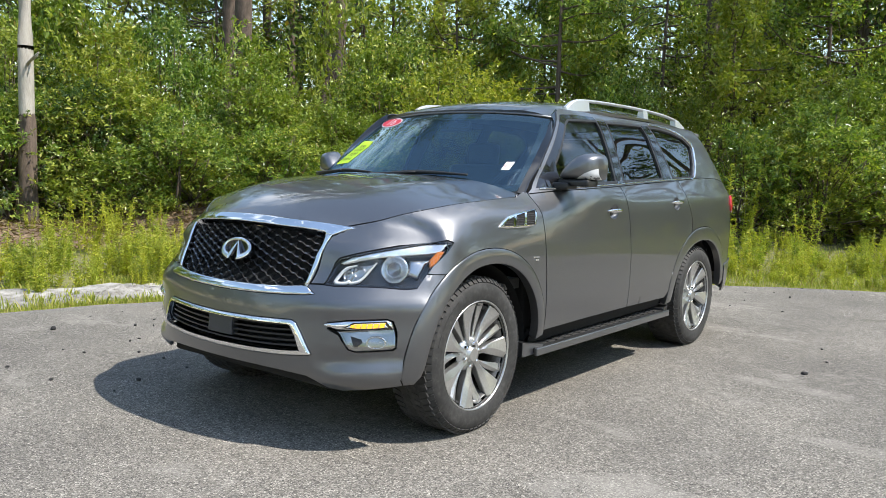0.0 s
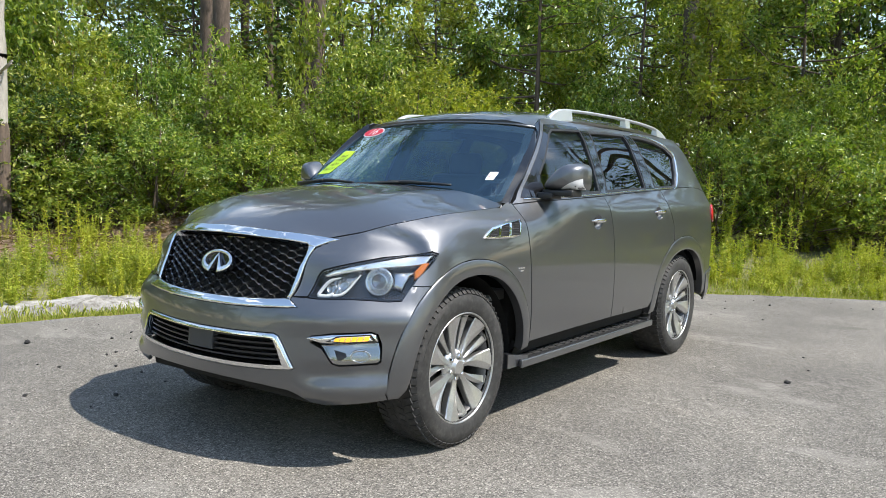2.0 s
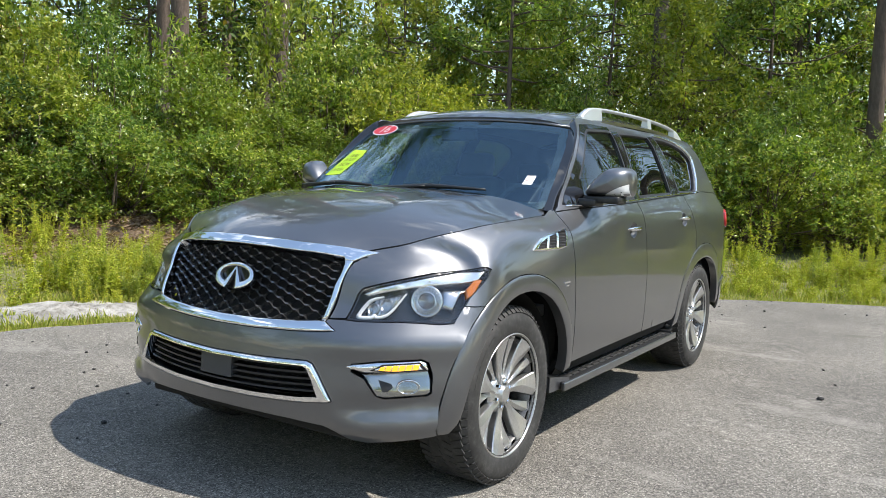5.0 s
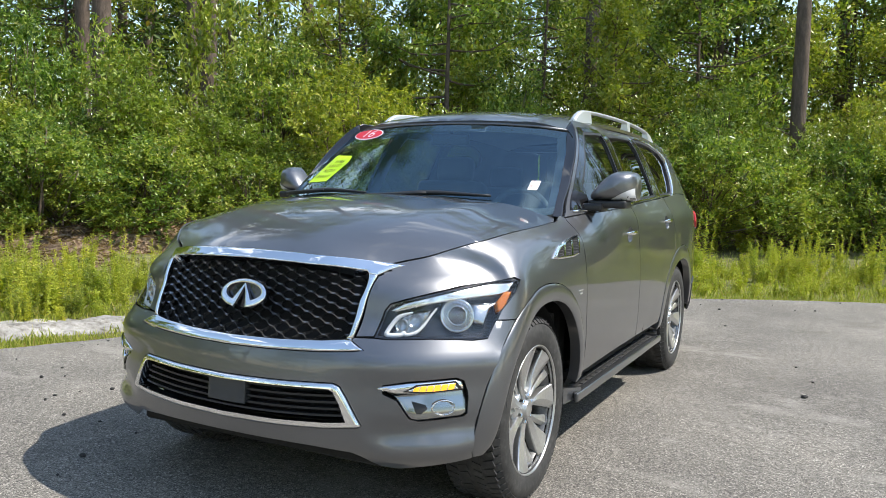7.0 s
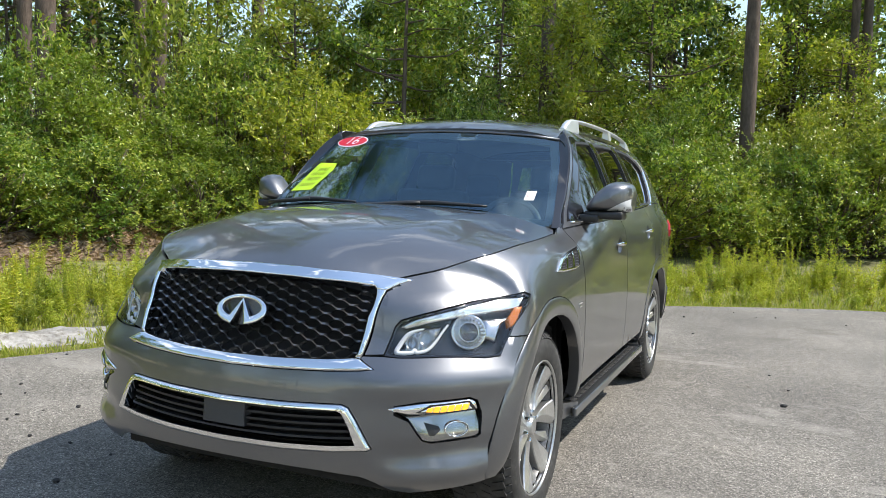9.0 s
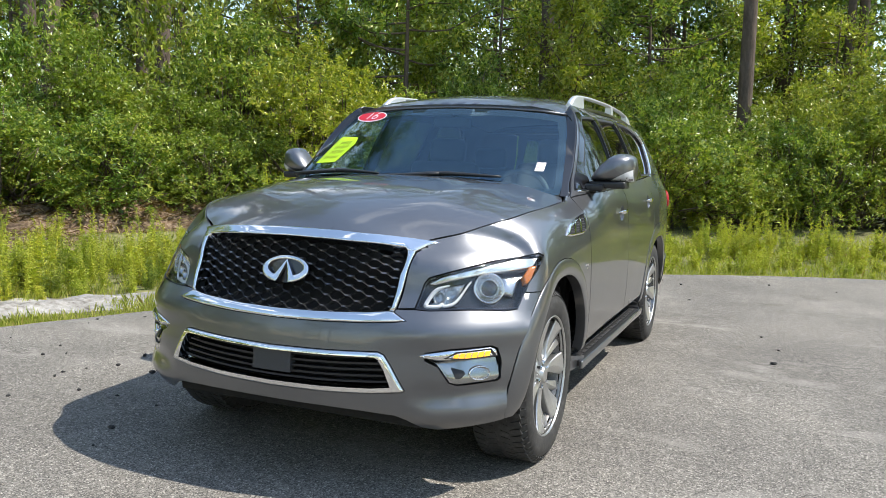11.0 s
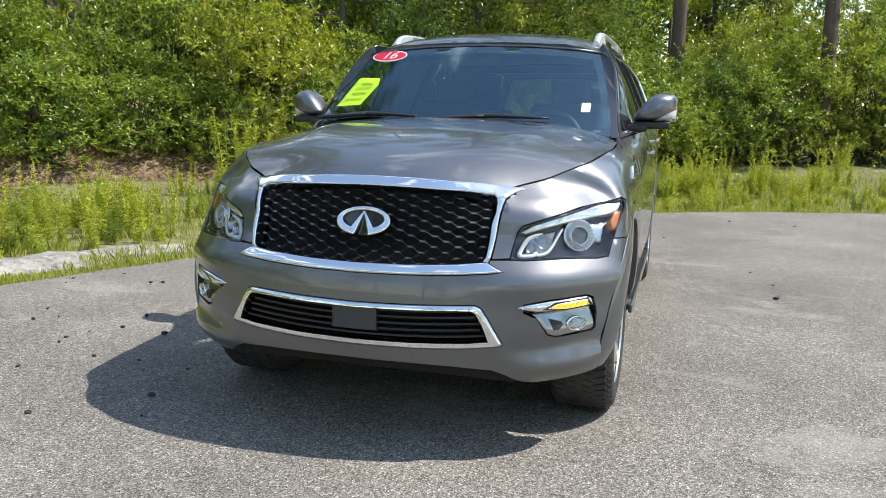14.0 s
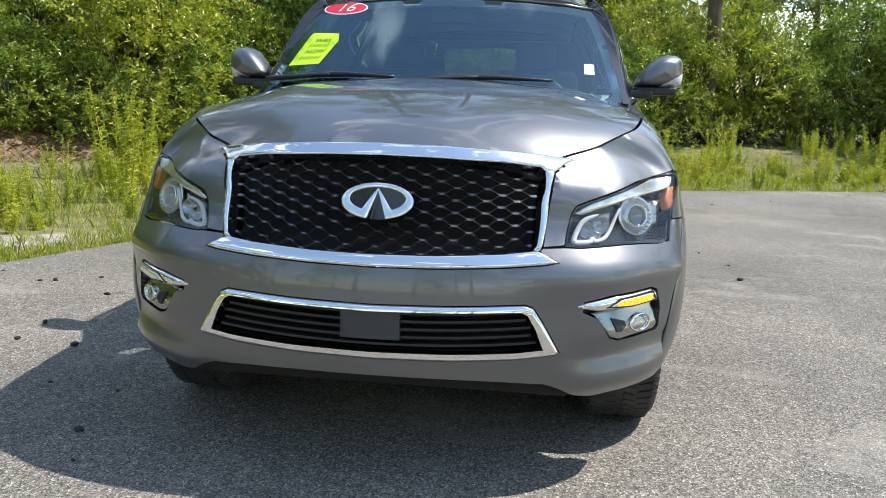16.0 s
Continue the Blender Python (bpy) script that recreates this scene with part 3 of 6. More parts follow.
def grass_blades(rng, x, y, tall, wide):
    """Arrays of bent blades, two triangles each."""
    n = len(x)
    a = rng.uniform(0, 2 * math.pi, n)
    z = ground_z(x, y) - 0.01
    h = tall * rng.uniform(0.5, 1.4, n)
    lean = h * rng.uniform(0.05, 0.5, n)
    b = rng.uniform(0, 2 * math.pi, n)
    w = wide * rng.uniform(0.7, 1.4, n)
    dx, dy = np.cos(a) * w, np.sin(a) * w
    lx, ly = np.cos(b) * lean, np.sin(b) * lean
    v = np.stack([np.stack([x - dx, y - dy, z], 1), np.stack([x + dx, y + dy, z], 1),
                  np.stack([x + lx * 0.4 + dx * 0.6, y + ly * 0.4 + dy * 0.6, z + h * 0.6], 1), np.stack([x + lx, y + ly, z + h * 0.92], 1)], 1).reshape(-1, 3)
    k = np.arange(n)[:, None] * 4
    return v, np.concatenate([k + np.array([[0, 1, 2]]), k + np.array([[0, 2, 3]])], 1).reshape(-1, 3)


vrng = np.random.default_rng(5)
sandy = lambda x, y: (x < -3.0) & (y < 3.4)
parts = []
x, y, d = on_verge(vrng, 46000, -0.04, 0.42, 1.2)
parts.append(grass_blades(vrng, x, y, 0.030 + 0.035 * vrng.uniform(0, 1, len(x)) ** 2, 0.0032))
x, y, d = on_verge(vrng, 68000, 0.3, 6.0, 1.25)
ok = ~(sandy(x, y) & (d < 1.7)) | (vrng.uniform(0, 1, len(x)) < 0.10)
ok &= np.array([noise.noise((a * 0.5, b * 0.5, 4)) > -0.28 for a, b in zip(x, y)])
parts.append(grass_blades(vrng, x[ok], y[ok], 0.035 + 0.085 * vrng.uniform(0, 1, ok.sum()) ** 3, 0.0034))
x, y, d = on_verge(vrng, 62000, 0.12, 5.0, 1.3)
ok = (x > -3.2) | (y > 4.2)
parts.append(grass_blades(vrng, x[ok], y[ok], (0.05 + 0.10 * vrng.uniform(0, 1, ok.sum()) ** 2.5) * np.clip(d[ok] / 0.7, 0.4, 1), 0.0034))
# tufts that creep over the sand
x, y, d = on_verge(vrng, 60000, 0.15, 1.9, 1.1)
ok = sandy(x, y) & (y > -5)
x, y, d = x[ok], y[ok], d[ok]
tuft = np.array([noise.noise((a * 1.5, b * 1.5, 8)) + 0.5 * noise.noise((a * 5, b * 5, 3)) for a, b in zip(x, y)])
ok = tuft + 0.9 * np.abs(d - 0.95) > 0.42
v, f = grass_blades(vrng, x[ok], y[ok], 0.05 + 0.07 * vrng.uniform(0, 1, ok.sum()) ** 2, 0.0034)
v[:, 2] += np.repeat(0.035 * np.clip((d[ok] - 0.2) / 0.4, 0, 1) * np.clip((1.9 - d[ok]) / 0.5, 0, 1), 4)
parts.append((v, f))
gvv = np.concatenate([v for v, _ in parts])
gff = np.concatenate([f + sum(len(v) for v, _ in parts[:k]) for k, (_, f) in enumerate(parts)])
tagged(new("grass", fast_mesh("grass", gvv, gff, GRASS)), "yellow-green roadside grass between asphalt and thicket", "grass", kind="stuff")


def weed_meshes(seed, tall, stems, mat):
    """A clump of upright weeds with narrow leaves all the way up."""
    rng = np.random.default_rng(seed)
    pieces, vs, fs, base = [], [], [], 0
    for k in range(stems):
        a = rng.uniform(0, 2 * math.pi)
        h = tall * rng.uniform(0.55, 1.1)
        r = rng.uniform(0, 0.14)
        p0 = np.array((r * math.cos(a), r * math.sin(a), -0.03))
        p2 = p0 + np.array((math.cos(a) * h * 0.16, math.sin(a) * h * 0.16, h)) + rng.normal(0, 0.03, 3)
        path = spline([p0, (p0 + p2) / 2 + rng.normal(0, 0.015, 3), p2], 7)
        pieces.append(tube(path, np.linspace(0.006, 0.002, 7), 4, False))
        n = int(92 * h / 0.7)
        f = rng.uniform(0.08, 1.0, n)
        c = np.stack([np.interp(f, np.linspace(0, 1, 7), path[:, i]) for i in range(3)], 1)
        t = rng.uniform(0, 2 * math.pi, n)
        out = np.stack([np.cos(t), np.sin(t), np.full(n, 0.1)], 1) * 1.3
        v, ff = leaves(rng, c, out, 0.084 * (1.1 - 0.55 * f), 0.22, 0.45)
        vs.append(v)
        fs.append(ff + base)
        base += len(v)
    v, f = joined(pieces)
    f = np.array([t for q in f for t in ((q[0], q[1], q[2]), (q[0], q[2], q[3]))])
    return fast_mesh("weed", np.concatenate([*vs, np.array([tuple(q) for q in v])]), np.concatenate([*fs, f + base]), mat)


WEEDS = [weed_meshes(200 + i, t, n, m) for i, (t, n, m) in enumerate(((0.55, 8, WEED), (0.75, 8, WEED), (0.95, 6, WEED), (0.4, 9, WEED), (0.65, 8, LEAF_YELLOW)))]


def weed(x, y, which, scale, label="clump of tall yellow-green roadside weeds"):
    ob = tagged(new("weed", WEEDS[which]), label, "weeds", "roadside weeds")
    ob.matrix_basis = pose(x, y, float(ground_z(np.array([x]), np.array([y]))[0]), 0, 0, vrng.uniform(0, 360)) @ Matrix.Diagonal((scale,) * 3 + (1,))


x, y, d = on_verge(vrng, 200, 0.35, 4.6)
for i in range(200):
    bare = x[i] < -5.3 and y[i] < 2.6 and vrng.uniform() < 0.55
    if sandy(x[i], y[i]) and d[i] < 1.7 or y[i] < -4 or bare:
        continue
    near_edge = min(1, d[i] / 1.6)
    weed(float(x[i]), float(y[i]), int(vrng.choice(5, p=(0.24, 0.24, 0.14, 0.26, 0.12))), (0.40 + 0.50 * near_edge) * vrng.uniform(0.6, 1.05) * (0.80 if x[i] < -4 else 1.0))
for x0, y0, w0, s0 in ((-7.6, 2.5, 2, 1.0), (-7.4, 2.8, 2, 0.95), (-7.9, 2.2, 1, 1.0), (-5.2, 1.9, 2, 0.75), (-5.0, 2.2, 1, 0.85), (-4.9, 0.5, 0, 0.7), (-6.4, 4.1, 2, 0.8), (-5.9, 4.6, 2, 0.8), (-6.9, 3.2, 2, 0.8)):
    weed(x0, y0, w0, s0)
for k in range(115):
    i = int(np.argmin(np.hypot(VERGE[:, 0] + 4.6, VERGE[:, 1] + 3.0))) + int(vrng.integers(150))
    d0 = 1.25 + 2.3 * vrng.uniform() ** 1.2 if VERGE[i, 1] < 3.2 else vrng.uniform(0.5, 3.0)
    q = VERGE[i] + VN[i] * d0
    weed(float(q[0]), float(q[1]), int(vrng.choice(5, p=(0.30, 0.20, 0.04, 0.26, 0.20))), vrng.uniform(0.5, 0.95) * min(1, 0.35 + 0.4 * (d0 - 0.3)))
for x0, y0, s0 in ((-5.05, 6.55, 1.45), (-4.85, 6.75, 1.25), (-5.25, 6.75, 1.3), (-5.0, 6.9, 1.1)):
    weed(x0, y0, 2, s0, "tall bright green weeds beside the asphalt")
weed(-1.6, 12.2, 2, 1.7, "single tall green weed spire before the thicket")


# undergrowth further back, too tangled to count
mats = [np.array([tuple(v.co) for v in me.vertices]) for me in WEEDS]
tris = [np.array([tuple(q.vertices) for q in me.polygons]) for me in WEEDS]
uv, uf, k0 = [], [], 0
x, y, d = on_verge(vrng, 210, 1.4, 7.0)
for i in range(210):
    if x[i] < -5.3 and y[i] < 2.6 and vrng.uniform() < 0.65:
        continue
    w = int(vrng.integers(4))
    a, sc = vrng.uniform(0, 6.28), vrng.uniform(0.6, 1.1) * (0.62 if x[i] < -5 else 1.0)
    r = np.array([[math.cos(a), -math.sin(a), 0], [math.sin(a), math.cos(a), 0], [0, 0, 1]]) * sc
    uv.append(mats[w] @ r.T + np.array((x[i], y[i], float(ground_z(x[i:i + 1], y[i:i + 1])[0]))))
    uf.append(tris[w] + k0)
    k0 += len(mats[w])
# a low leafy mat along the north verge
x, y, d = on_verge(vrng, 400, 0.25, 3.2, 1.15)
for i in range(400):
    if x[i] < -2.6 or y[i] < 3:
        continue
    w = int(vrng.choice((0, 3, 3, 4)))
    a, sc = vrng.uniform(0, 6.28), vrng.uniform(0.32, 0.85) * min(1, 0.35 + 0.5 * d[i])
    r = np.array([[math.cos(a), -math.sin(a), 0], [math.sin(a), math.cos(a), 0], [0, 0, 0.85]]) * sc
    uv.append(mats[w] @ r.T + np.array((x[i], y[i], float(ground_z(x[i:i + 1], y[i:i + 1])[0]))))
    uf.append(tris[w] + k0)
    k0 += len(mats[w])
tagged(new("undergrowth", fast_mesh("undergrowth", np.concatenate(uv), np.concatenate(uf), WEED)), "tangled yellow-green weeds at the foot of the thicket", "weeds", kind="stuff")


# ---- loose stones and crumbs of asphalt ----
CRUMB = speckled("asphalt_crumb", [(0.3, (0.018, 0.018, 0.018)), (0.7, (0.05, 0.048, 0.046))], 60, 0.9, 0.4, 0.004, 9, 0.3)


def stone(x, y, size, seed):
    rng = np.random.default_rng(seed)
    bm = bmesh.new()
    bmesh.ops.create_icosphere(bm, subdivisions=2, radius=1)
    sq = rng.uniform(0.55, 1.2, 3) * np.array((1, 1, 0.55))
    for v in bm.verts:
        k = 1 + 0.35 * noise.noise(v.co * 1.3 + Vector((seed, 0, 0)))
        v.co = Vector((v.co.x * sq[0] * k, v.co.y * sq[1] * k, v.co.z * sq[2] * k)) * size
    lowest = min(v.co.z for v in bm.verts)
    bmesh.ops.translate(bm, verts=bm.verts, vec=(0, 0, -lowest * 0.8))
    me = bpy.data.meshes.new("stone")
    bm.to_mesh(me)
    bm.free()
    me.materials.append(CRUMB)
    ob = new("stone", me)
    ob.matrix_basis = pose(x, y, 0, 0, 0, rng.uniform(0, 360))
    return tagged(ob, "dark crumb of broken asphalt lying on the pavement", "stone", "loose stones")


for k, (x0, y0, r0) in enumerate(((1.94, 2.62, 26), (-1.15, -0.64, 22), (-1.74, 0.27, 18), (-3.0, -0.27, 30), (-1.53, -1.0, 17), (-2.03, -1.04, 14), (-1.55, -0.21, 16), (-2.08, -0.5, 13),
                                  (-1.83, -0.23, 12), (-2.2, -0.08, 13), (-2.73, 0.28, 15), (-1.03, -0.87, 10), (-1.22, -0.25, 10), (-2.64, 1.49, 18), (-2.73, 1.46, 14),
                                  (-2.4, 1.63, 14), (-2.12, 1.22, 16), (-2.11, 0.59, 18), (-2.07, 0.31, 13), (1.97, 3.15, 11), (-3.36, 0.23, 11), (-2.24, 0.02, 13), (1.05, 5.41, 16),
                                  (1.83, 3.63, 10), (-2.26, -0.56, 10), (0.82, 6.6, 18), (1.83, 7.2, 18), (-2.85, 0.53, 12), (2.59, 7.03, 13), (0.71, 7.6, 15))):
    stone(x0, y0, r0 / 1000, 300 + k)
for k in range(60):
    i = int(vrng.integers(len(VERGE)))
    dd = 0.05 + 1.7 * vrng.uniform() ** 1.6
    stone(float(VERGE[i, 0] - VN[i, 0] * dd), float(VERGE[i, 1] - VN[i, 1] * dd), vrng.uniform(0.005, 0.014), 400 + k)

# ---- the car: surfaces ----
from mathutils.geometry import delaunay_2d_cdt


def natural(ts, vals):
    """A natural cubic spline through vals at ts, as a function of arrays."""
    ts, vals = np.asarray(ts, float), np.asarray(vals, float)
    n, h = len(ts), np.diff(ts)
    A, r = np.eye(n), np.zeros(n)
    for i in range(1, n - 1):
        A[i, i - 1:i + 2] = h[i - 1], 2 * (h[i - 1] + h[i]), h[i]
        r[i] = 6 * ((vals[i + 1] - vals[i]) / h[i] - (vals[i] - vals[i - 1]) / h[i - 1])
    m = np.linalg.solve(A, r)

    def f(x):
        x = np.asarray(x, float)
        i = np.clip(np.searchsorted(ts, x) - 1, 0, n - 2)
        a, b = (ts[i + 1] - x), (x - ts[i])
        return (m[i] * a ** 3 + m[i + 1] * b ** 3) / (6 * h[i]) + (vals[i] / h[i] - m[i] * h[i] / 6) * a + (vals[i + 1] / h[i] - m[i + 1] * h[i] / 6) * b
    return f


ZL = [0.26, 0.34, 0.42, 0.50, 0.60, 0.70, 0.76, 0.82, 0.90, 1.00, 1.08, 1.15, 1.22, 1.30, 1.40, 1.50, 1.60, 1.70, 1.78]
BASE = [-0.78, -0.86, -0.888, -0.893, -0.888, -0.876, -0.853, -0.805, -0.775, -0.752, -0.728, -0.70, -0.66, -0.6, -0.5, -0.4, -0.3, -0.2, -0.1]
ROLL = [0, 0, 0, 0, 0, 0, 0, 0, 0, 0.012, 0.091, 0.118, 0.33, 0.5, 0.5, 0.5, 0.5, 0.5, 0.5]
K6 = [0.20, 0.22, 0.23, 0.23, 0.23, 0.24, 0.243, 0.242, 0.29, 0.42, 0.5, 0.55, 0.6, 0.6, 0.6, 0.6, 0.6, 0.6, 0.6]
CORN_X = [0.92, 0.947, 0.970, 0.982, 0.988, 0.988, 0.985, 0.979, 0.971, 0.958, 0.890, 0.798, 0.68, 0.6, 0.56, 0.52, 0.5, 0.47, 0.43]
CORN_Y = [-0.41, -0.455, -0.477, -0.487, -0.480, -0.458, -0.438, -0.412, -0.365, -0.305, -0.295, -0.32, -0.29, -0.15, 0, 0.1, 0.2, 0.3, 0.4]
FEND = [0.933, 0.968, 0.989, 0.996, 1.001, 1.005, 1.008, 1.008, 1.005, 0.990, 0.960, 0.9095, 0.7975, 0.68, 0.6, 0.57, 0.55, 0.52, 0.48]
COWL = [0.91, 0.945, 0.978, 0.992, 1.0, 1.004, 1.006, 1.008, 1.008, 1.003, 0.990, 0.962, 0.886, 0.822, 0.78, 0.73, 0.70, 0.66, 0.6]
PILL = [0.90, 0.94, 0.976, 0.991, 1.0, 1.004, 1.006, 1.008, 1.008, 1.005, 1.000, 0.993, 0.970, 0.927, 0.886, 0.846, 0.800, 0.745, 0.675]
DOOR = [0.90, 0.94, 0.976, 0.991, 1.0, 1.004, 1.006, 1.008, 1.008, 1.005, 1.002, 0.998, 0.983, 0.941, 0.900, 0.859, 0.813, 0.757, 0.685]


def side_tables():
    cols = []
    z = np.array(ZL)
    lean = np.maximum(0, z - 1.25)
    for x in (0.0, 0.2, 0.42, 0.62, 0.78, 0.895):
        xx = np.full(len(z), x) * np.where(z > 1.0, np.interp(z, [1.0, 1.15], [1, 0.82]), 1)
        w = np.clip((xx - 0.28) / 0.32, 0, 1)
        cols.append((xx, np.array(BASE) + np.array(ROLL) * w * w * (3 - 2 * w) + 0.22 * xx ** 2 + np.array(K6) * xx ** 6))
    cols.append((np.array(CORN_X), np.array(CORN_Y)))
    cols.append((np.array(FEND), np.full(len(z), -0.10)))
    cols.append((np.array(COWL), np.full(len(z), 0.45)))
    cols.append((np.array(PILL), np.full(len(z), 0.90)))
    for y, k in ((1.7, 1.0), (2.5, 1.0), (3.1, 0.996)):
        cols.append((np.array(DOOR) * k, np.full(len(z), y)))
    cols.append((np.array(DOOR) * 0.978, 3.62 - 0.22 * lean))
    cols.append((np.array(DOOR) * 0.915, 3.95 - 0.6 * lean))
    cols.append((np.array(DOOR) * 0.70, 4.16 - 0.75 * lean))
    cols.append((np.array(DOOR) * 0.35, 4.24 - 0.78 * lean))
    cols.append((np.zeros(len(z)), 4.26 - 0.78 * lean))
    fx, fy = [natural(ZL, c[0]) for c in cols], [natural(ZL, c[1]) for c in cols]
    ref = np.array([(f(0.8), g(0.8)) for f, g in zip(fx, fy)])
    s = np.concatenate([[0], np.cumsum(np.hypot(*np.diff(ref, axis=0).T))])
    zt = np.linspace(0.26, 1.78, 381)
    st = np.linspace(0, s[-1], 1101)
    X, Y = np.array([f(zt) for f in fx]).T, np.array([f(zt) for f in fy]).T
    tx = np.array([natural(s, row)(st) for row in X])
    ty = np.array([natural(s, row)(st) for row in Y])
    return zt, st, tx, ty


ZT, ST, TX, TY = side_tables()


def grid_look(tab, s, z):
    fi = np.clip((np.asarray(s) - ST[0]) / (ST[1] - ST[0]), 0, len(ST) - 1.001)
    fj = np.clip((np.asarray(z) - ZT[0]) / (ZT[1] - ZT[0]), 0, len(ZT) - 1.001)
    i, j = fi.astype(int), fj.astype(int)
    a, b = fi - i, fj - j
    return (tab[j, i] * (1 - a) * (1 - b) + tab[j, i + 1] * a * (1 - b) + tab[j + 1, i] * (1 - a) * b + tab[j + 1, i + 1] * a * b)


def body(p):
    """Points of the body's outer skin (left half, x >= 0) for pairs (s, z); s runs round the car from the nose."""
    p = np.asarray(p, float)
    return np.stack([grid_look(TX, p[:, 0], p[:, 1]), grid_look(TY, p[:, 0], p[:, 1]), p[:, 1]], axis=1)


def rows_at(z):
    """The two table rows that hold the height z, and the share of the upper one."""
    f = min(max((z - ZT[0]) / (ZT[1] - ZT[0]), 0), len(ZT) - 1.001)
    return int(f), int(f) + 1, f - int(f)


def s_of_x(x, z):
    """Where on the front the skin has this x at height z; negative x gives negative s."""
    lo, hi, f = rows_at(z)
    out = []
    for row in (TX[lo], TX[hi]):
        k = int(np.argmax(row > 0.93)) or 400
        out.append(float(np.interp(abs(x), row[:k], ST[:k])))
    return math.copysign(out[0] * (1 - f) + out[1] * f, x)


def s_of_y(y, z):
    lo, hi, f = rows_at(z)
    return float(np.interp(y, TY[lo], ST)) * (1 - f) + float(np.interp(y, TY[hi], ST)) * f


def both(p):
    """The skin with negative s for the right half."""
    p = np.asarray(p, float)
    q = body(np.stack([np.abs(p[:, 0]), p[:, 1]], axis=1))
    q[:, 0] *= np.where(p[:, 0] < 0, -1, 1)
    return q


EDGE_Y = [-0.60, -0.53, -0.466, -0.42, -0.355, -0.265, -0.124, 0.123, 0.351, 0.47]
HOOD_ZE = natural(EDGE_Y, [1.055, 1.077, 1.100, 1.118, 1.139, 1.159, 1.180, 1.201, 1.215, 1.221])
SIDE_Y = np.linspace(-0.61, 0.53, 39)
HOOD_X = natural(SIDE_Y, [float(body([(s_of_y(y, float(HOOD_ZE(y))), float(HOOD_ZE(y)))])[0][0]) for y in SIDE_Y])
HOOD_ZC = natural([-0.78, -0.72, -0.65, -0.5, -0.25, 0.0, 0.25, 0.5], [1.070, 1.108, 1.148, 1.208, 1.270, 1.307, 1.328, 1.34])


def hood_skin(p):
    x, y = np.asarray(p, float).T
    xe = np.where(y < -0.6, float(HOOD_X(-0.6)) + (y + 0.6) * 0.3, HOOD_X(y))
    ze = np.where(y < -0.6, 1.055 + (y + 0.6) * 0.35, HOOD_ZE(y))
    r = np.clip(np.abs(x) / xe, 0, 1.15)
    z = ze + (HOOD_ZC(y) - ze) * (1 - r ** 2.5)
    z += 0.010 * np.exp(-((np.abs(x) - (0.42 + 0.18 * (y + 0.6))) / 0.10) ** 2) * np.clip((y + 0.62) / 0.5, 0, 1)
    return np.stack([x, y, z], axis=1)


def screen_skin(p):
    """The windscreen, for pairs (x, z)."""
    x, z = np.asarray(p, float).T
    return np.stack([x, 0.315 + 1.4 * (z - 1.269) + 0.31 * x ** 2 + 0.05 * (z - 1.5) ** 2, z], axis=1)


ROOF_C = natural([0.90, 0.97, 1.06, 1.2, 1.5, 2.1, 2.8, 3.3, 3.6, 3.85], [1.724, 1.757, 1.793, 1.827, 1.865, 1.891, 1.887, 1.858, 1.82, 1.757])


def roof_skin(p):
    x, y = np.asarray(p, float).T
    r = np.abs(x) / 0.70
    z = ROOF_C(y) - 0.074 * r ** 2.2 - 0.02 * np.clip(r - 0.85, 0, 1) / 0.15 + 0.006 * np.exp(-((np.abs(x) - 0.5) / 0.05) ** 2)
    return np.stack([x, y, z], axis=1)


def inside(q, poly):
    """Whether the points q lie inside a polygon."""
    q, poly = np.asarray(q, float), np.asarray(poly, float)
    res = np.zeros(len(q), bool)
    for a, b in zip(poly, np.roll(poly, -1, axis=0)):
        c = (a[1] > q[:, 1]) != (b[1] > q[:, 1])
        with np.errstate(divide="ignore", invalid="ignore"):
            res ^= c & (q[:, 0] < (b[0] - a[0]) * (q[:, 1] - a[1]) / (b[1] - a[1]) + a[0])
    return res


def border_gap(q, poly):
    q, poly = np.asarray(q, float), np.asarray(poly, float)
    best = np.full(len(q), 9.0)
    for a, b in zip(poly, np.roll(poly, -1, axis=0)):
        d = b - a
        t = np.clip(((q - a) @ d) / max(d @ d, 1e-12), 0, 1)
        best = np.minimum(best, np.hypot(*(q - a - t[:, None] * d).T))
    return best


def tidy(poly, gap, step):
    """The outline drawn in by gap, with points every step."""
    p = np.asarray(poly, float)
    if np.sum(p[:, 0] * np.roll(p[:, 1], -1) - np.roll(p[:, 0], -1) * p[:, 1]) < 0:
        p = p[::-1]
    keep = [i for i in range(len(p)) if np.hypot(*(p[i] - p[i - 1])) > 1e-5]
    p = p[keep]
    if gap:
        e1, e2 = p - np.roll(p, 1, axis=0), np.roll(p, -1, axis=0) - p
        n1 = np.stack([-e1[:, 1], e1[:, 0]], 1) / np.hypot(*e1.T)[:, None]
        n2 = np.stack([-e2[:, 1], e2[:, 0]], 1) / np.hypot(*e2.T)[:, None]
        m = n1 + n2
        p = p + gap * m * (2 / np.maximum(np.sum(m * m, axis=1), 0.5))[:, None]
    out = []
    for a, b in zip(p, np.roll(p, -1, axis=0)):
        k = max(1, int(math.ceil(np.hypot(*(b - a)) / step)))
        out += [a + (b - a) * i / k for i in range(k)]
    return np.array(out)


def normals_of(skin, p, e=0.006):
    a = skin(p + (e, 0)) - skin(p - (e, 0))
    b = skin(p + (0, e)) - skin(p - (0, e))
    n = np.cross(a, b)
    return n / (np.linalg.norm(n, axis=1)[:, None] + 1e-12)


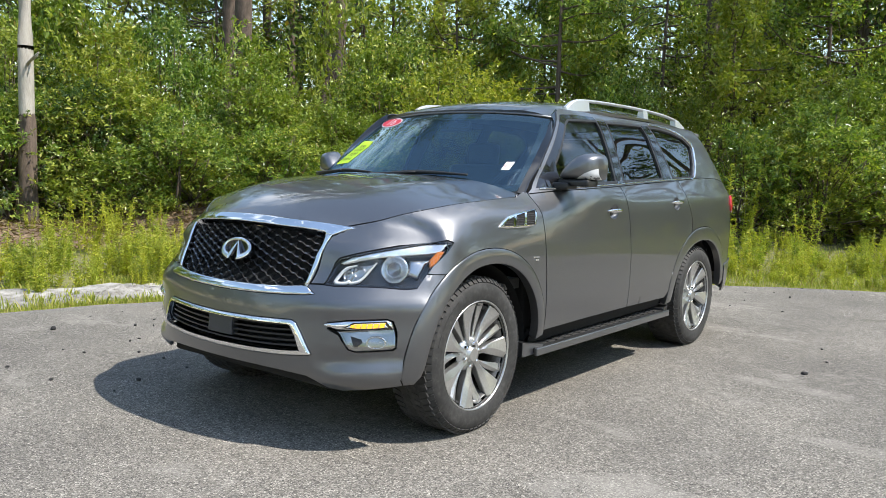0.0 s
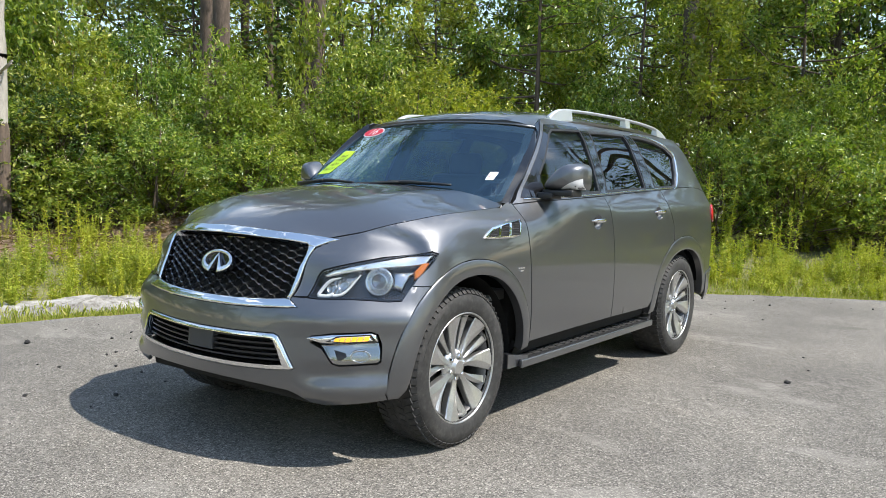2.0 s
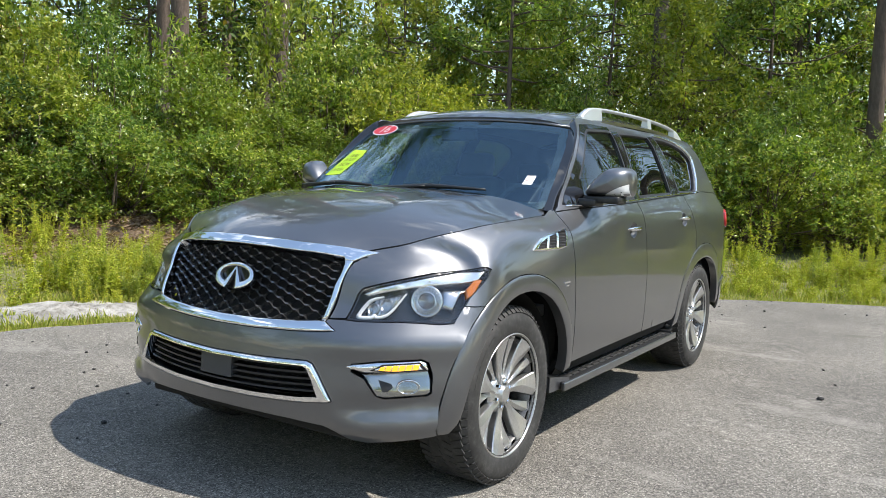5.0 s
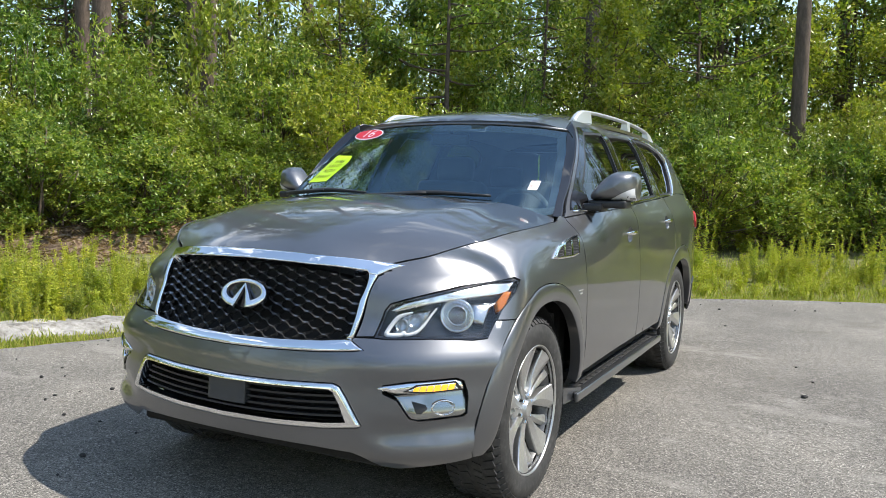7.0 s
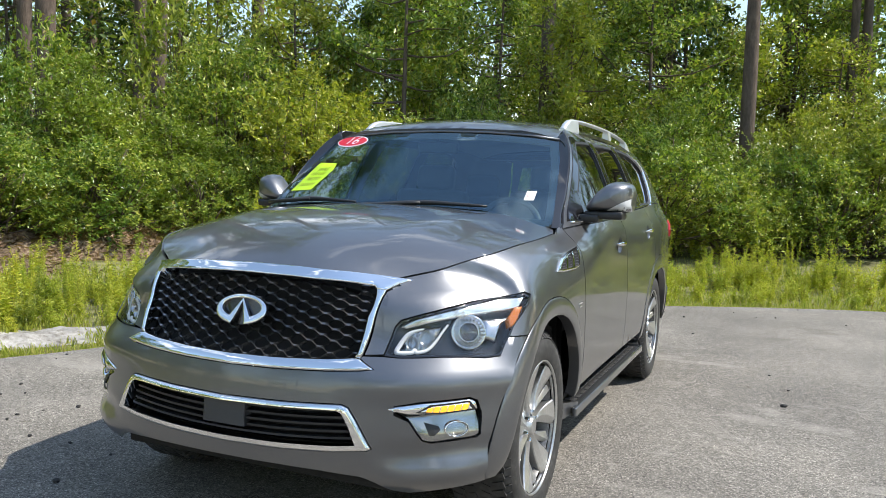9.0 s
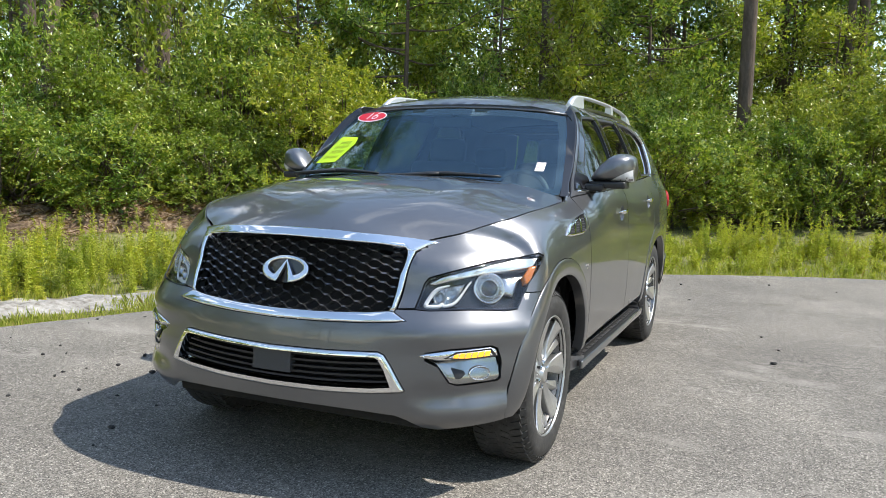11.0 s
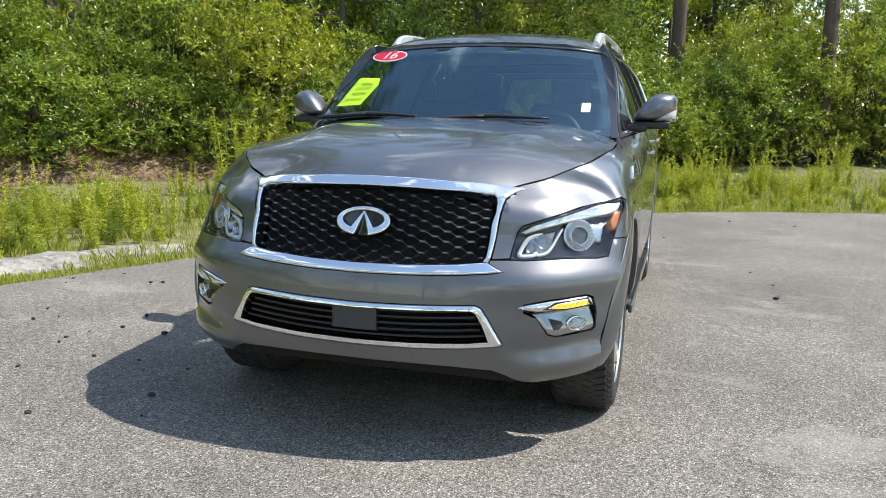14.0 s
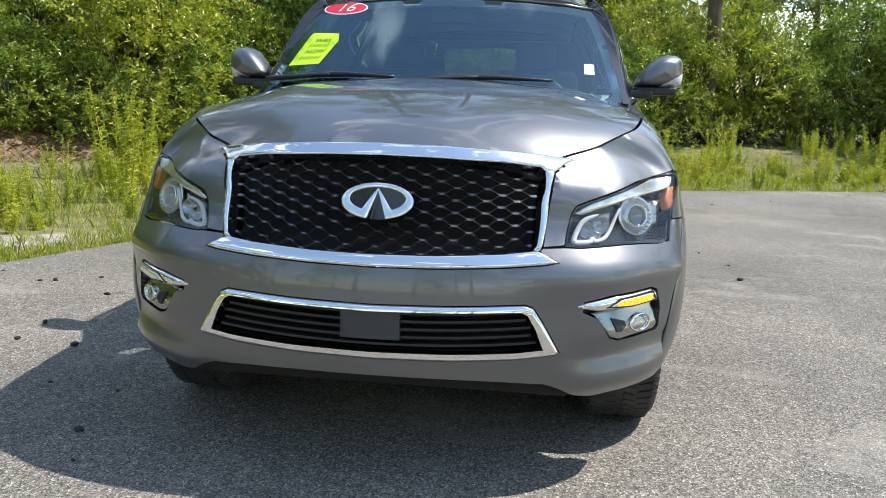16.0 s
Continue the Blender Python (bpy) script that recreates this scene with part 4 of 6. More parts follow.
def panel(name, skin, outline, mat, parent, label="", gap=0.002, res=0.035, lift=0.0, depth=0.014, holes=(), crown=None, mirror=False, flip=False, bumps=None, edged=False):
    """A sheet cut to an outline on a skin, with its edge turned in. crown: (height, width) of a rounded edge."""
    rim = tidy(outline, gap, res * 0.7)
    cuts = [tidy(h, -gap, res * 0.7) for h in holes]
    lo, hi = rim.min(axis=0), rim.max(axis=0)
    g = np.stack(np.meshgrid(np.arange(lo[0] + res / 2, hi[0], res), np.arange(lo[1] + res / 2, hi[1], res)), -1).reshape(-1, 2)
    ok = inside(g, rim) & (border_gap(g, rim) > res * 0.45)
    for c in cuts:
        ok &= ~inside(g, c) & (border_gap(g, c) > res * 0.45)
    if crown:
        for f in (0.08, 0.25, 0.5, 0.8):
            r2 = tidy(outline, gap + crown[1] * f, res * 0.7)
            ok &= border_gap(g, r2) > res * 0.3 if len(g) else ok
    pts, edges = [], []
    for loop in (rim, *cuts):
        k = len(pts)
        pts += [tuple(v) for v in loop]
        edges += [(k + i, k + (i + 1) % len(loop)) for i in range(len(loop))]
    nrim = len(pts)
    pts += [tuple(v) for v in g[ok]]
    if crown:
        for f in (0.08, 0.25, 0.5, 0.8):
            r2 = tidy(outline, gap + crown[1] * f, res * 0.7)
            good = inside(r2, rim) & (border_gap(r2, rim) > crown[1] * f * 0.8)
            pts += [tuple(v) for v in r2[good]]
    vs, _, fs, *_ = delaunay_2d_cdt([Vector(v) for v in pts], edges, [], 0, 1e-6)
    v2 = np.array([tuple(v) for v in vs])
    cen = np.array([np.mean(v2[list(f)], axis=0) for f in fs])
    ok = inside(cen, rim)
    for c in cuts:
        ok &= ~inside(cen, c)
    fs = [tuple(f) for f, k in zip(fs, ok) if k]
    sign = -1 if flip else 1
    n3 = normals_of(skin, v2) * sign
    p3 = skin(v2)
    off = np.full(len(v2), lift)
    if crown:
        near = border_gap(v2, rim)
        for c in cuts if edged else ():
            near = np.minimum(near, border_gap(v2, c))
        d = np.minimum(near / crown[1], 1)
        off = off + crown[0] * np.sqrt(np.maximum(0, 1 - (1 - d) ** 2))
    if bumps:
        off = off + bumps(v2, p3)
    p3 = p3 + n3 * off[:, None]
    used = sorted({i for f in fs for i in f})
    back = {o: i for i, o in enumerate(used)}
    p3, n3 = p3[used], n3[used]
    fs = [tuple(back[i] for i in f) for f in fs]
    a, b, c = (p3[[f[k] for f in fs]] for k in range(3))
    turn = np.sum(np.cross(b - a, c - a) * n3[[f[0] for f in fs]], axis=1) < 0
    fs = [f[::-1] if t else f for f, t in zip(fs, turn)]
    count = {}
    for f in fs:
        for e in zip(f, f[1:] + f[:1]):
            count[frozenset(e)] = None if frozenset(e) in count else e
    rims = [e for e in count.values() if e]
    verts, faces = [tuple(v) for v in p3], list(fs)
    if depth:
        ring = sorted({i for e in rims for i in e})
        top, low = {}, {}
        for i in ring:
            top[i] = len(verts)
            verts.append(tuple(p3[i]))
            low[i] = len(verts)
            verts.append(tuple(p3[i] - n3[i] * depth))
        faces += [(top[b], top[a], low[a], low[b]) for a, b in rims]
    if mirror:
        verts = [(-x, y, z) for x, y, z in verts]
        faces = [f[::-1] for f in faces]
    return obj(name, verts, faces, mat, parent, label, smooth=True)


def lathe(profile, sides=48, axis="x"):
    """A turned shape: profile of (along, radius), about the x axis."""
    vs, fs = [], []
    for a, r in profile:
        for k in range(sides):
            t = 2 * math.pi * k / sides
            vs.append((a, r * math.cos(t), r * math.sin(t)))
    for i in range(len(profile) - 1):
        for k in range(sides):
            p, q = i * sides + k, i * sides + (k + 1) % sides
            fs.append((p, q, q + sides, p + sides))
    return vs, fs


def box(cx, cy, cz, sx, sy, sz, bevel=0.0):
    bm = bmesh.new()
    bmesh.ops.create_cube(bm, size=1)
    bmesh.ops.scale(bm, vec=(sx, sy, sz), verts=bm.verts)
    if bevel:
        bmesh.ops.bevel(bm, geom=bm.edges[:], offset=bevel, segments=3, profile=0.6, affect="EDGES")
    bmesh.ops.translate(bm, vec=(cx, cy, cz), verts=bm.verts)
    v = [tuple(p.co) for p in bm.verts]
    bm.verts.index_update()
    f = [tuple(p.index for p in q.verts) for q in bm.faces]
    bm.free()
    return v, f


def moved(vf, m):
    return [tuple(m @ Vector(v)) for v in vf[0]], vf[1]


def part(name, vf, mat, parent, label="", smooth=True, mirror=False):
    v, f = vf
    if mirror:
        v, f = [(-x, y, z) for x, y, z in v], [q[::-1] for q in f]
    return obj(name, v, f, mat, parent, label, smooth)

# ---- the car: materials ----
def paint_material():
    m = material("graphite_metallic_paint", (0.125, 0.128, 0.136), 0.30, 0.85, 1.0)
    n = Nodes(m)
    flake = n.noise(900, 2, 0.8)
    n.colour(n.ramp(flake, [(0.3, (0.122, 0.126, 0.135)), (0.7, (0.184, 0.190, 0.203))]))
    r = n.ramp(n.noise(2.2, 5), [(0.3, (0.36,) * 3), (0.75, (0.395,) * 3)])
    n.link(r, n.b.inputs["Roughness"])
    return m


def glass_material(name, tint, gloss=0.05, sheen=(1.0, 1.0, 1.0)):
    """A thin pane: clear with a tint, glossy by gloss at right angles and more at a slant."""
    m = bpy.data.materials.new(name)
    m.use_nodes = True
    t = m.node_tree
    t.nodes.remove(t.nodes["Principled BSDF"])
    tr, gl, mx, lw, pw, ml = (t.nodes.new("ShaderNode" + k) for k in ("BsdfTransparent", "BsdfGlossy", "MixShader", "LayerWeight", "Math", "Math"))
    tr.inputs[0].default_value = (*tint, 1)
    gl.inputs["Color"].default_value, gl.inputs["Roughness"].default_value = (*sheen, 1), 0.0
    lw.inputs["Blend"].default_value = 0.5
    pw.operation, ml.operation = "POWER", "MULTIPLY_ADD"
    pw.inputs[1].default_value = 5.0
    ml.inputs[1].default_value, ml.inputs[2].default_value = 1 - gloss, gloss
    for p, q in ((lw.outputs["Facing"], pw.inputs[0]), (pw.outputs[0], ml.inputs[0]), (ml.outputs[0], mx.inputs[0]), (tr.outputs[0], mx.inputs[1]),
                 (gl.outputs[0], mx.inputs[2]), (mx.outputs[0], t.nodes["Material Output"].inputs[0])):
        t.links.new(p, q)
    return m


PAINT = paint_material()
CHROME = material("chrome", (0.86, 0.87, 0.88), 0.05, 1.0)
EMBLEM = material("bright_emblem_metal", (0.88, 0.885, 0.89), 0.13, 1.0)
SATIN = material("satin_alloy_trim", (0.74, 0.74, 0.72), 0.38, 0.8)
BLACK = speckled("black_plastic", [(0.3, (0.012, 0.012, 0.013)), (0.7, (0.026, 0.026, 0.027))], 160, 0.42, 0.12, 0.002, 3, 0.2)
GLOSSY_BLACK = material("gloss_black_trim", (0.010, 0.010, 0.011), 0.08, 0.0, 0.6)
DARK = speckled("matt_black", [(0.3, (0.006, 0.006, 0.006)), (0.7, (0.014, 0.014, 0.014))], 60, 0.85, 0.2, 0.004, 2, 0.2)
PLATE = speckled("dark_grey_plastic", [(0.3, (0.042, 0.044, 0.048)), (0.7, (0.056, 0.058, 0.062))], 220, 0.5, 0.1, 0.002, 5, 0.1)
RUBBER = speckled("tyre_rubber", [(0.3, (0.020, 0.020, 0.020)), (0.55, (0.040, 0.039, 0.038)), (0.75, (0.075, 0.073, 0.07))], 34, 0.72, 0.25, 0.003, 5, 0.35)
ALLOY = speckled("machined_alloy", [(0.3, (0.50, 0.50, 0.50)), (0.7, (0.62, 0.62, 0.61))], 120, 0.30, 0.05, 0.002, 4, 0.12, metal=0.85)
ALLOY_DARK = speckled("brake_and_barrel_metal", [(0.3, (0.10, 0.10, 0.10)), (0.7, (0.20, 0.20, 0.20))], 60, 0.45, 0.2, 0.003, 4, 0.3, metal=0.7)
SCREEN = glass_material("windscreen_glass", (0.62, 0.80, 0.84), 0.15, (0.62, 0.86, 1.0))
TINTED = glass_material("privacy_glass", (0.16, 0.18, 0.18), 0.11)
REAR_TINT = glass_material("rear_glass", (0.50, 0.56, 0.54), 0.10)
SIDE_GLASS = glass_material("side_glass", (0.55, 0.64, 0.62), 0.10)
LENS = glass_material("clear_lens", (0.96, 0.965, 0.97), 0.045)
REFLECTOR = material("lamp_reflector", (0.86, 0.87, 0.88), 0.14, 0.8)
LIGHT_GUIDE = material("white_light_guide", (0.66, 0.67, 0.68), 0.18)
HOUSING = material("lamp_housing", (0.020, 0.021, 0.023), 0.22)
BRIGHT = material("satin_chrome", (0.74, 0.75, 0.76), 0.16, 1.0)
BRIGHT_DARK = material("lamp_bowl_metal", (0.50, 0.51, 0.52), 0.22, 1.0)
FOG_METAL = material("fog_bezel_metal", (0.36, 0.37, 0.37), 0.18, 1.0)
DARK_CHROME = material("dark_chrome", (0.30, 0.31, 0.32), 0.16, 1.0)
GRILLE_BAR = material("gloss_grille_bar", (0.17, 0.172, 0.178), 0.26, 0.75, 0.4)
AMBER = material("amber_lens", (0.44, 0.125, 0.005), 0.16, 0.0, 0.3)
LIT_AMBER = material("lit_amber_diode", (0.5, 0.22, 0.01), 0.3)
LIT_AMBER.node_tree.nodes["Principled BSDF"].inputs["Emission Color"].default_value = (1.0, 0.43, 0.03, 1)
LIT_AMBER.node_tree.nodes["Principled BSDF"].inputs["Emission Strength"].default_value = 0.9
RED = material("red_lamp_lens", (0.42, 0.012, 0.012), 0.12, 0.0, 0.8)
LEATHER = speckled("grey_leather", [(0.3, (0.08, 0.08, 0.082)), (0.7, (0.12, 0.119, 0.118))], 90, 0.5, 0.3, 0.004, 4, 0.25)
TRIM_GREY = speckled("grey_interior_trim", [(0.3, (0.10, 0.105, 0.11)), (0.7, (0.15, 0.152, 0.155))], 120, 0.8, 0.2, 0.003, 3, 0.2)
CREAM = speckled("pale_headlining", [(0.3, (0.36, 0.355, 0.34)), (0.7, (0.46, 0.455, 0.44))], 120, 0.9, 0.2, 0.003, 3, 0.15)

car = empty("car", "dark grey metallic seven-seat sport utility car parked on the asphalt", "car", at=(0, 0, 0))


def fine(pts, step=0.03):
    """The same line with more points on its long stretches."""
    out = [pts[0]] if pts else []
    for a, b in zip(pts[:-1], pts[1:]):
        k = max(1, int(math.ceil(math.hypot(b[0] - a[0], b[1] - a[1]) / step)))
        out += [(a[0] + (b[0] - a[0]) * i / k, a[1] + (b[1] - a[1]) * i / k) for i in range(1, k + 1)]
    return out


def F(*pts):
    """Pairs (x, z) on the front turned into (s, z)."""
    return [(s_of_x(x, z), z) for x, z in fine(pts)]


def S(*pts):
    """Pairs (y, z) on the side turned into (s, z)."""
    return [(s_of_y(y, z), z) for y, z in fine(pts)]


def sym(half):
    """A front outline from its right-hand half (top middle to bottom middle)."""
    return list(half) + [(-x, z) for x, z in half[::-1] if abs(x) > 1e-6]


def arch(cy, a, b, zc, start, end, n=26, power=2.15):
    """Points of a wheel arch from the angle start to end (degrees, 0 is rearwards, 90 up)."""
    out = []
    for t in np.radians(np.linspace(start, end, n)):
        c, s = math.cos(t), math.sin(t)
        out.append((cy + a * math.copysign(abs(c) ** (2 / power), c), zc + b * math.copysign(abs(s) ** (2 / power), s)))
    return out


FA = dict(cy=0.045, a=0.497, b=0.468, zc=0.41)
FO = dict(cy=0.030, a=0.585, b=0.560, zc=0.40)
RA = dict(cy=3.065, a=0.555, b=0.452, zc=0.41)
RO = dict(cy=3.060, a=0.650, b=0.572, zc=0.40)


def hood_side(n=56):
    """The hood's shut line from the front corner to the screen, as (y, z)."""
    return [(y, float(HOOD_ZE(y)) - 0.001) for y in np.linspace(-0.595, 0.385, n)]


# front outlines, right half, as (x, z)
LAMP = F((0.590, 0.802), (0.594, 0.835), (0.606, 0.895), (0.622, 0.918), (0.668, 0.935), (0.74, 0.957), (0.82, 0.982)) + S((-0.36, 1.003), (-0.285, 1.010), (-0.262, 1.000), (-0.30, 0.962), (-0.39, 0.889), (-0.455, 0.815), (-0.475, 0.797)) + F((0.90, 0.793), (0.84, 0.799), (0.78, 0.802), (0.64, 0.798))
GRILLE = sym([(0, 1.058), (0.2, 1.054), (0.38, 1.044), (0.50, 1.032), (0.512, 1.022), (0.505, 0.93), (0.497, 0.80), (0.488, 0.789), (0.40, 0.780), (0.2, 0.771), (0, 0.768)])
CHROME_TOP = sym([(0, 1.103), (0.2, 1.099), (0.4, 1.085), (0.52, 1.070), (0.612, 1.058), (0.575, 1.042), (0.545, 1.020), (0.512, 1.022), (0.50, 1.032), (0.38, 1.044), (0.2, 1.054), (0, 1.058)])
CHROME_SIDE = [(0.512, 1.022), (0.545, 1.020), (0.532, 0.93), (0.518, 0.80), (0.512, 0.785), (0.488, 0.789), (0.497, 0.80), (0.505, 0.93)]
CHROME_LOW = sym([(0, 0.768), (0.2, 0.771), (0.40, 0.780), (0.488, 0.789), (0.512, 0.785), (0.570, 0.754), (0.53, 0.748), (0.4, 0.740), (0.2, 0.733), (0, 0.731)])
LOW_OUT = sym([(0, 0.618), (0.25, 0.622), (0.42, 0.628), (0.475, 0.630), (0.500, 0.620), (0.530, 0.575), (0.585, 0.478), (0.57, 0.470), (0.45, 0.458), (0.25, 0.449), (0, 0.446)])
LOW_IN = sym([(0, 0.598), (0.25, 0.602), (0.42, 0.607), (0.462, 0.607), (0.480, 0.598), (0.505, 0.555), (0.530, 0.492), (0.45, 0.484), (0.25, 0.476), (0, 0.473)])
FOG_HOLE = [(0.655, 0.632), (0.74, 0.648), (0.874, 0.657), (0.896, 0.645), (0.909, 0.605), (0.912, 0.58), (0.911, 0.522), (0.901, 0.511), (0.773, 0.501), (0.746, 0.511), (0.704, 0.578), (0.655, 0.602)]

# painted panels
BUMPER = F(*[(x, z) for x, z in sym([(0, 0.731), (0.2, 0.733), (0.4, 0.740), (0.53, 0.748), (0.570, 0.754), (0.512, 0.785), (0.518, 0.796), (0.588, 0.797)])[0:8]])
BUMPER += F((0.64, 0.794), (0.78, 0.798), (0.84, 0.795), (0.90, 0.789)) + S((-0.479, 0.793), (-0.459, 0.816), (-0.4225, 0.857))
BUMPER += S(*arch(**FO, start=127, end=180, n=14)) + S((-0.556, 0.372), (-0.538, 0.340))
BUMPER += F((0.88, 0.334), (0.78, 0.318), (0.69, 0.306), (0.64, 0.318), (0.59, 0.350), (0.54, 0.368), (0.40, 0.379), (0.25, 0.384), (0, 0.386))
BUMPER = BUMPER + [(-s, z) for s, z in BUMPER[::-1] if abs(s) > 1e-6]


def bumper_relief(p2, p3):
    """The bumper's soft creases: a ledge over the fog lamps and a flick at the lower corners."""
    x, z = np.abs(p3[:, 0]), p3[:, 2]
    flick = 0.024 * np.exp(-((z - 0.37 - 0.12 * np.clip(x - 0.62, 0, 1)) / 0.055) ** 2) * np.clip((x - 0.56) / 0.14, 0, 1)
    hollow = -0.016 * np.exp(-((z - 0.445 - 0.05 * np.clip(x - 0.6, 0, 1)) / 0.045) ** 2) * np.clip((x - 0.58) / 0.1, 0, 1) * np.clip((1.0 - x) / 0.1, 0, 1)
    brow = 0.017 * np.exp(-((z - 0.705) / 0.048) ** 2) * np.clip((x - 0.42) / 0.25, 0, 1)
    return flick + hollow + brow


bumper = panel("front_bumper", both, BUMPER, PAINT, car, "painted front bumper with two fog lamp openings", res=0.024, holes=[F(*LOW_OUT), F(*FOG_HOLE), [(-s, z) for s, z in F(*FOG_HOLE)]], bumps=bumper_relief, depth=0.02)
panel("valance", both, F(*sym([(0, 0.392), (0.4, 0.386), (0.56, 0.372), (0.66, 0.33), (0.60, 0.285), (0.4, 0.275), (0, 0.272)])), BLACK, car, "black plastic lower lip", lift=-0.085)

hood_front = [(0, -0.738), (0.2, -0.728), (0.4, -0.694), (0.52, -0.652), (0.600, -0.600)]
HOOD = hood_front + [(float(HOOD_X(y)), y) for y in np.linspace(-0.58, 0.375, 48)] + [(0.884, 0.412), (0.870, 0.455), (0.852, 0.510), (0.80, 0.535), (0.72, 0.492), (0.6, 0.432), (0.4, 0.365), (0.2, 0.33), (0, 0.32)]
HOOD = HOOD + [(-x, y) for x, y in HOOD[::-1] if x > 1e-6]
panel("hood", hood_skin, HOOD, PAINT, car, "long domed engine hood with soft ridges", res=0.03, gap=0.0045, depth=0.02, lift=-0.004)

FENDER = S(*hood_side()) + S((0.42, 1.215), (0.46, 1.228), (0.505, 1.243), (0.545, 1.247), (0.548, 1.15), (0.56, 1.00), (0.60, 0.66), (0.612, 0.445), (0.545, 0.44)) + S(*arch(**FO, start=6, end=127, n=24))
FENDER += S((-0.418, 0.858), (-0.387, 0.893), (-0.297, 0.966), (-0.259, 1.003), (-0.283, 1.015)) + F((0.82, 0.986), (0.74, 0.961), (0.668, 0.939), (0.620, 0.922), (0.603, 0.897), (0.591, 0.836), (0.587, 0.802), (0.520, 0.798), (0.534, 0.93), (0.547, 1.020), (0.577, 1.040))
DOOR1 = S((0.548, 1.232), (0.551, 1.15), (0.563, 1.00), (0.603, 0.66), (0.615, 0.455), (1.2, 0.462), (1.715, 0.465), (1.70, 0.80), (1.665, 1.05), (1.625, 1.18), (1.585, 1.285), (1.2, 1.270), (0.80, 1.252))
rear_arch = arch(**RO, start=180, end=112, n=16)
DOOR2 = S((1.588, 1.285), (1.628, 1.18), (1.668, 1.05), (1.703, 0.80), (1.718, 0.465), (2.36, 0.462)) + S(*rear_arch[2:]) + S((2.80, 1.05), (2.70, 1.20), (2.66, 1.335), (2.2, 1.314))
QUARTER = S((2.663, 1.335), (2.703, 1.20), (2.803, 1.05)) + S(*arch(**RO, start=111, end=12, n=20)) + S((3.72, 0.47), (3.95, 0.45), (4.10, 0.45)) + [(float(ST[-1]), 0.45), (float(ST[-1]), 1.235)] + S((4.10, 1.27), (3.95, 1.30), (3.62, 1.36), (3.2, 1.365), (2.95, 1.352))
for side in (False, True):
    panel("fender", body, FENDER, PAINT, car, "painted front fender", mirror=side, res=0.03)
    for outline, z in ((DOOR1, 0), (DOOR2, 1)):
        hy, hz = ((1.425, 1.130), (2.485, 1.172))[z]
        hs = s_of_y(hy, hz)
        cup_edge = [(hs + 0.062 * math.cos(t), hz - 0.010 + 0.046 * math.sin(t)) for t in np.linspace(0, 2 * math.pi, 28, endpoint=False)]
        d = panel("door", body, outline, PAINT, car, "painted side door with chrome pull handle", mirror=side, res=0.04, holes=[cup_edge])
        panel("handle_cup", body, cup_edge, PAINT, d, "dished bowl behind the handle", mirror=side, gap=-0.001, res=0.012, depth=0,
              bumps=lambda p2, p3, hs=hs, hz=hz: -0.030 * np.clip(1 - ((p2[:, 0] - hs) / 0.062) ** 2 - ((p2[:, 1] - hz + 0.010) / 0.046) ** 2, 0, 1) ** 0.8)
        at = np.linspace(-0.098, 0.098, 16)
        q = np.stack([hs + at, np.full(16, hz)], 1)
        o, nn = body(q), normals_of(body, q)
        rise = 0.003 + 0.024 * np.clip(1 - (at / 0.098) ** 4, 0, 1)
        vs, fs = [], []
        for i in range(16):
            w = 0.0135 * (1 - 0.72 * abs(at[i] / 0.098) ** 3)
            for a, b in ((1.0, -0.35), (0.92, 0.30), (0.30, 0.55), (-0.30, 0.40), (-0.95, 0.0), (-1.0, -0.5)):
                vs.append(tuple(o[i] + nn[i] * (rise[i] + b * w) + np.array((0, 0, a * w))))
        for i in range(15):
            fs += [(6 * i + j, 6 * i + (j + 1) % 6, 6 * i + 6 + (j + 1) % 6, 6 * i + 6 + j) for j in range(6)]
        fs += [tuple(range(6)), tuple(range(90, 96))[::-1]]
        part("handle", (vs, fs), CHROME, d, "chrome pull handle", mirror=side)
    panel("quarter_panel", body, QUARTER, PAINT, car, "painted rear quarter panel", mirror=side, res=0.04)
    for o, i, a0, tip in ((FO, FA, 2, [(-0.553, 0.372), (-0.534, 0.338), (-0.482, 0.336), (-0.456, 0.372)]), (RO, RA, 5, [])):
        ring = S(*arch(**o, start=a0, end=180, n=34)) + S(*tip) + S(*arch(**i, start=180, end=a0 - 2, n=34))
        panel("arch_flare", body, ring, PAINT, car, "painted wheel arch flare", mirror=side, res=0.03, lift=0.002, crown=(0.005, 0.045), depth=0.05)
    # sills, and a black inner skin added to darken the panel gaps
    panel("sill", body, S((0.56, 0.445), (2.42, 0.455), (2.44, 0.36), (0.56, 0.34)), DARK, car, "black sill", mirror=side, lift=-0.05, depth=0.03)
    inner = S((-0.2, 1.12), (0.2, 1.17), (0.50, 1.20), (0.60, 1.235), (1.6, 1.28), (2.9, 1.34), (3.6, 1.33), (4.2, 1.2), (4.2, 0.5), (3.7, 0.5)) + S(*arch(**RO, start=10, end=172, n=24)) + S((2.4, 0.47), (0.60, 0.46)) + S(*arch(**FO, start=8, end=140, n=20))
    panel("inner_body", body, inner, DARK, car, mirror=side, lift=-0.022, depth=0, res=0.06)

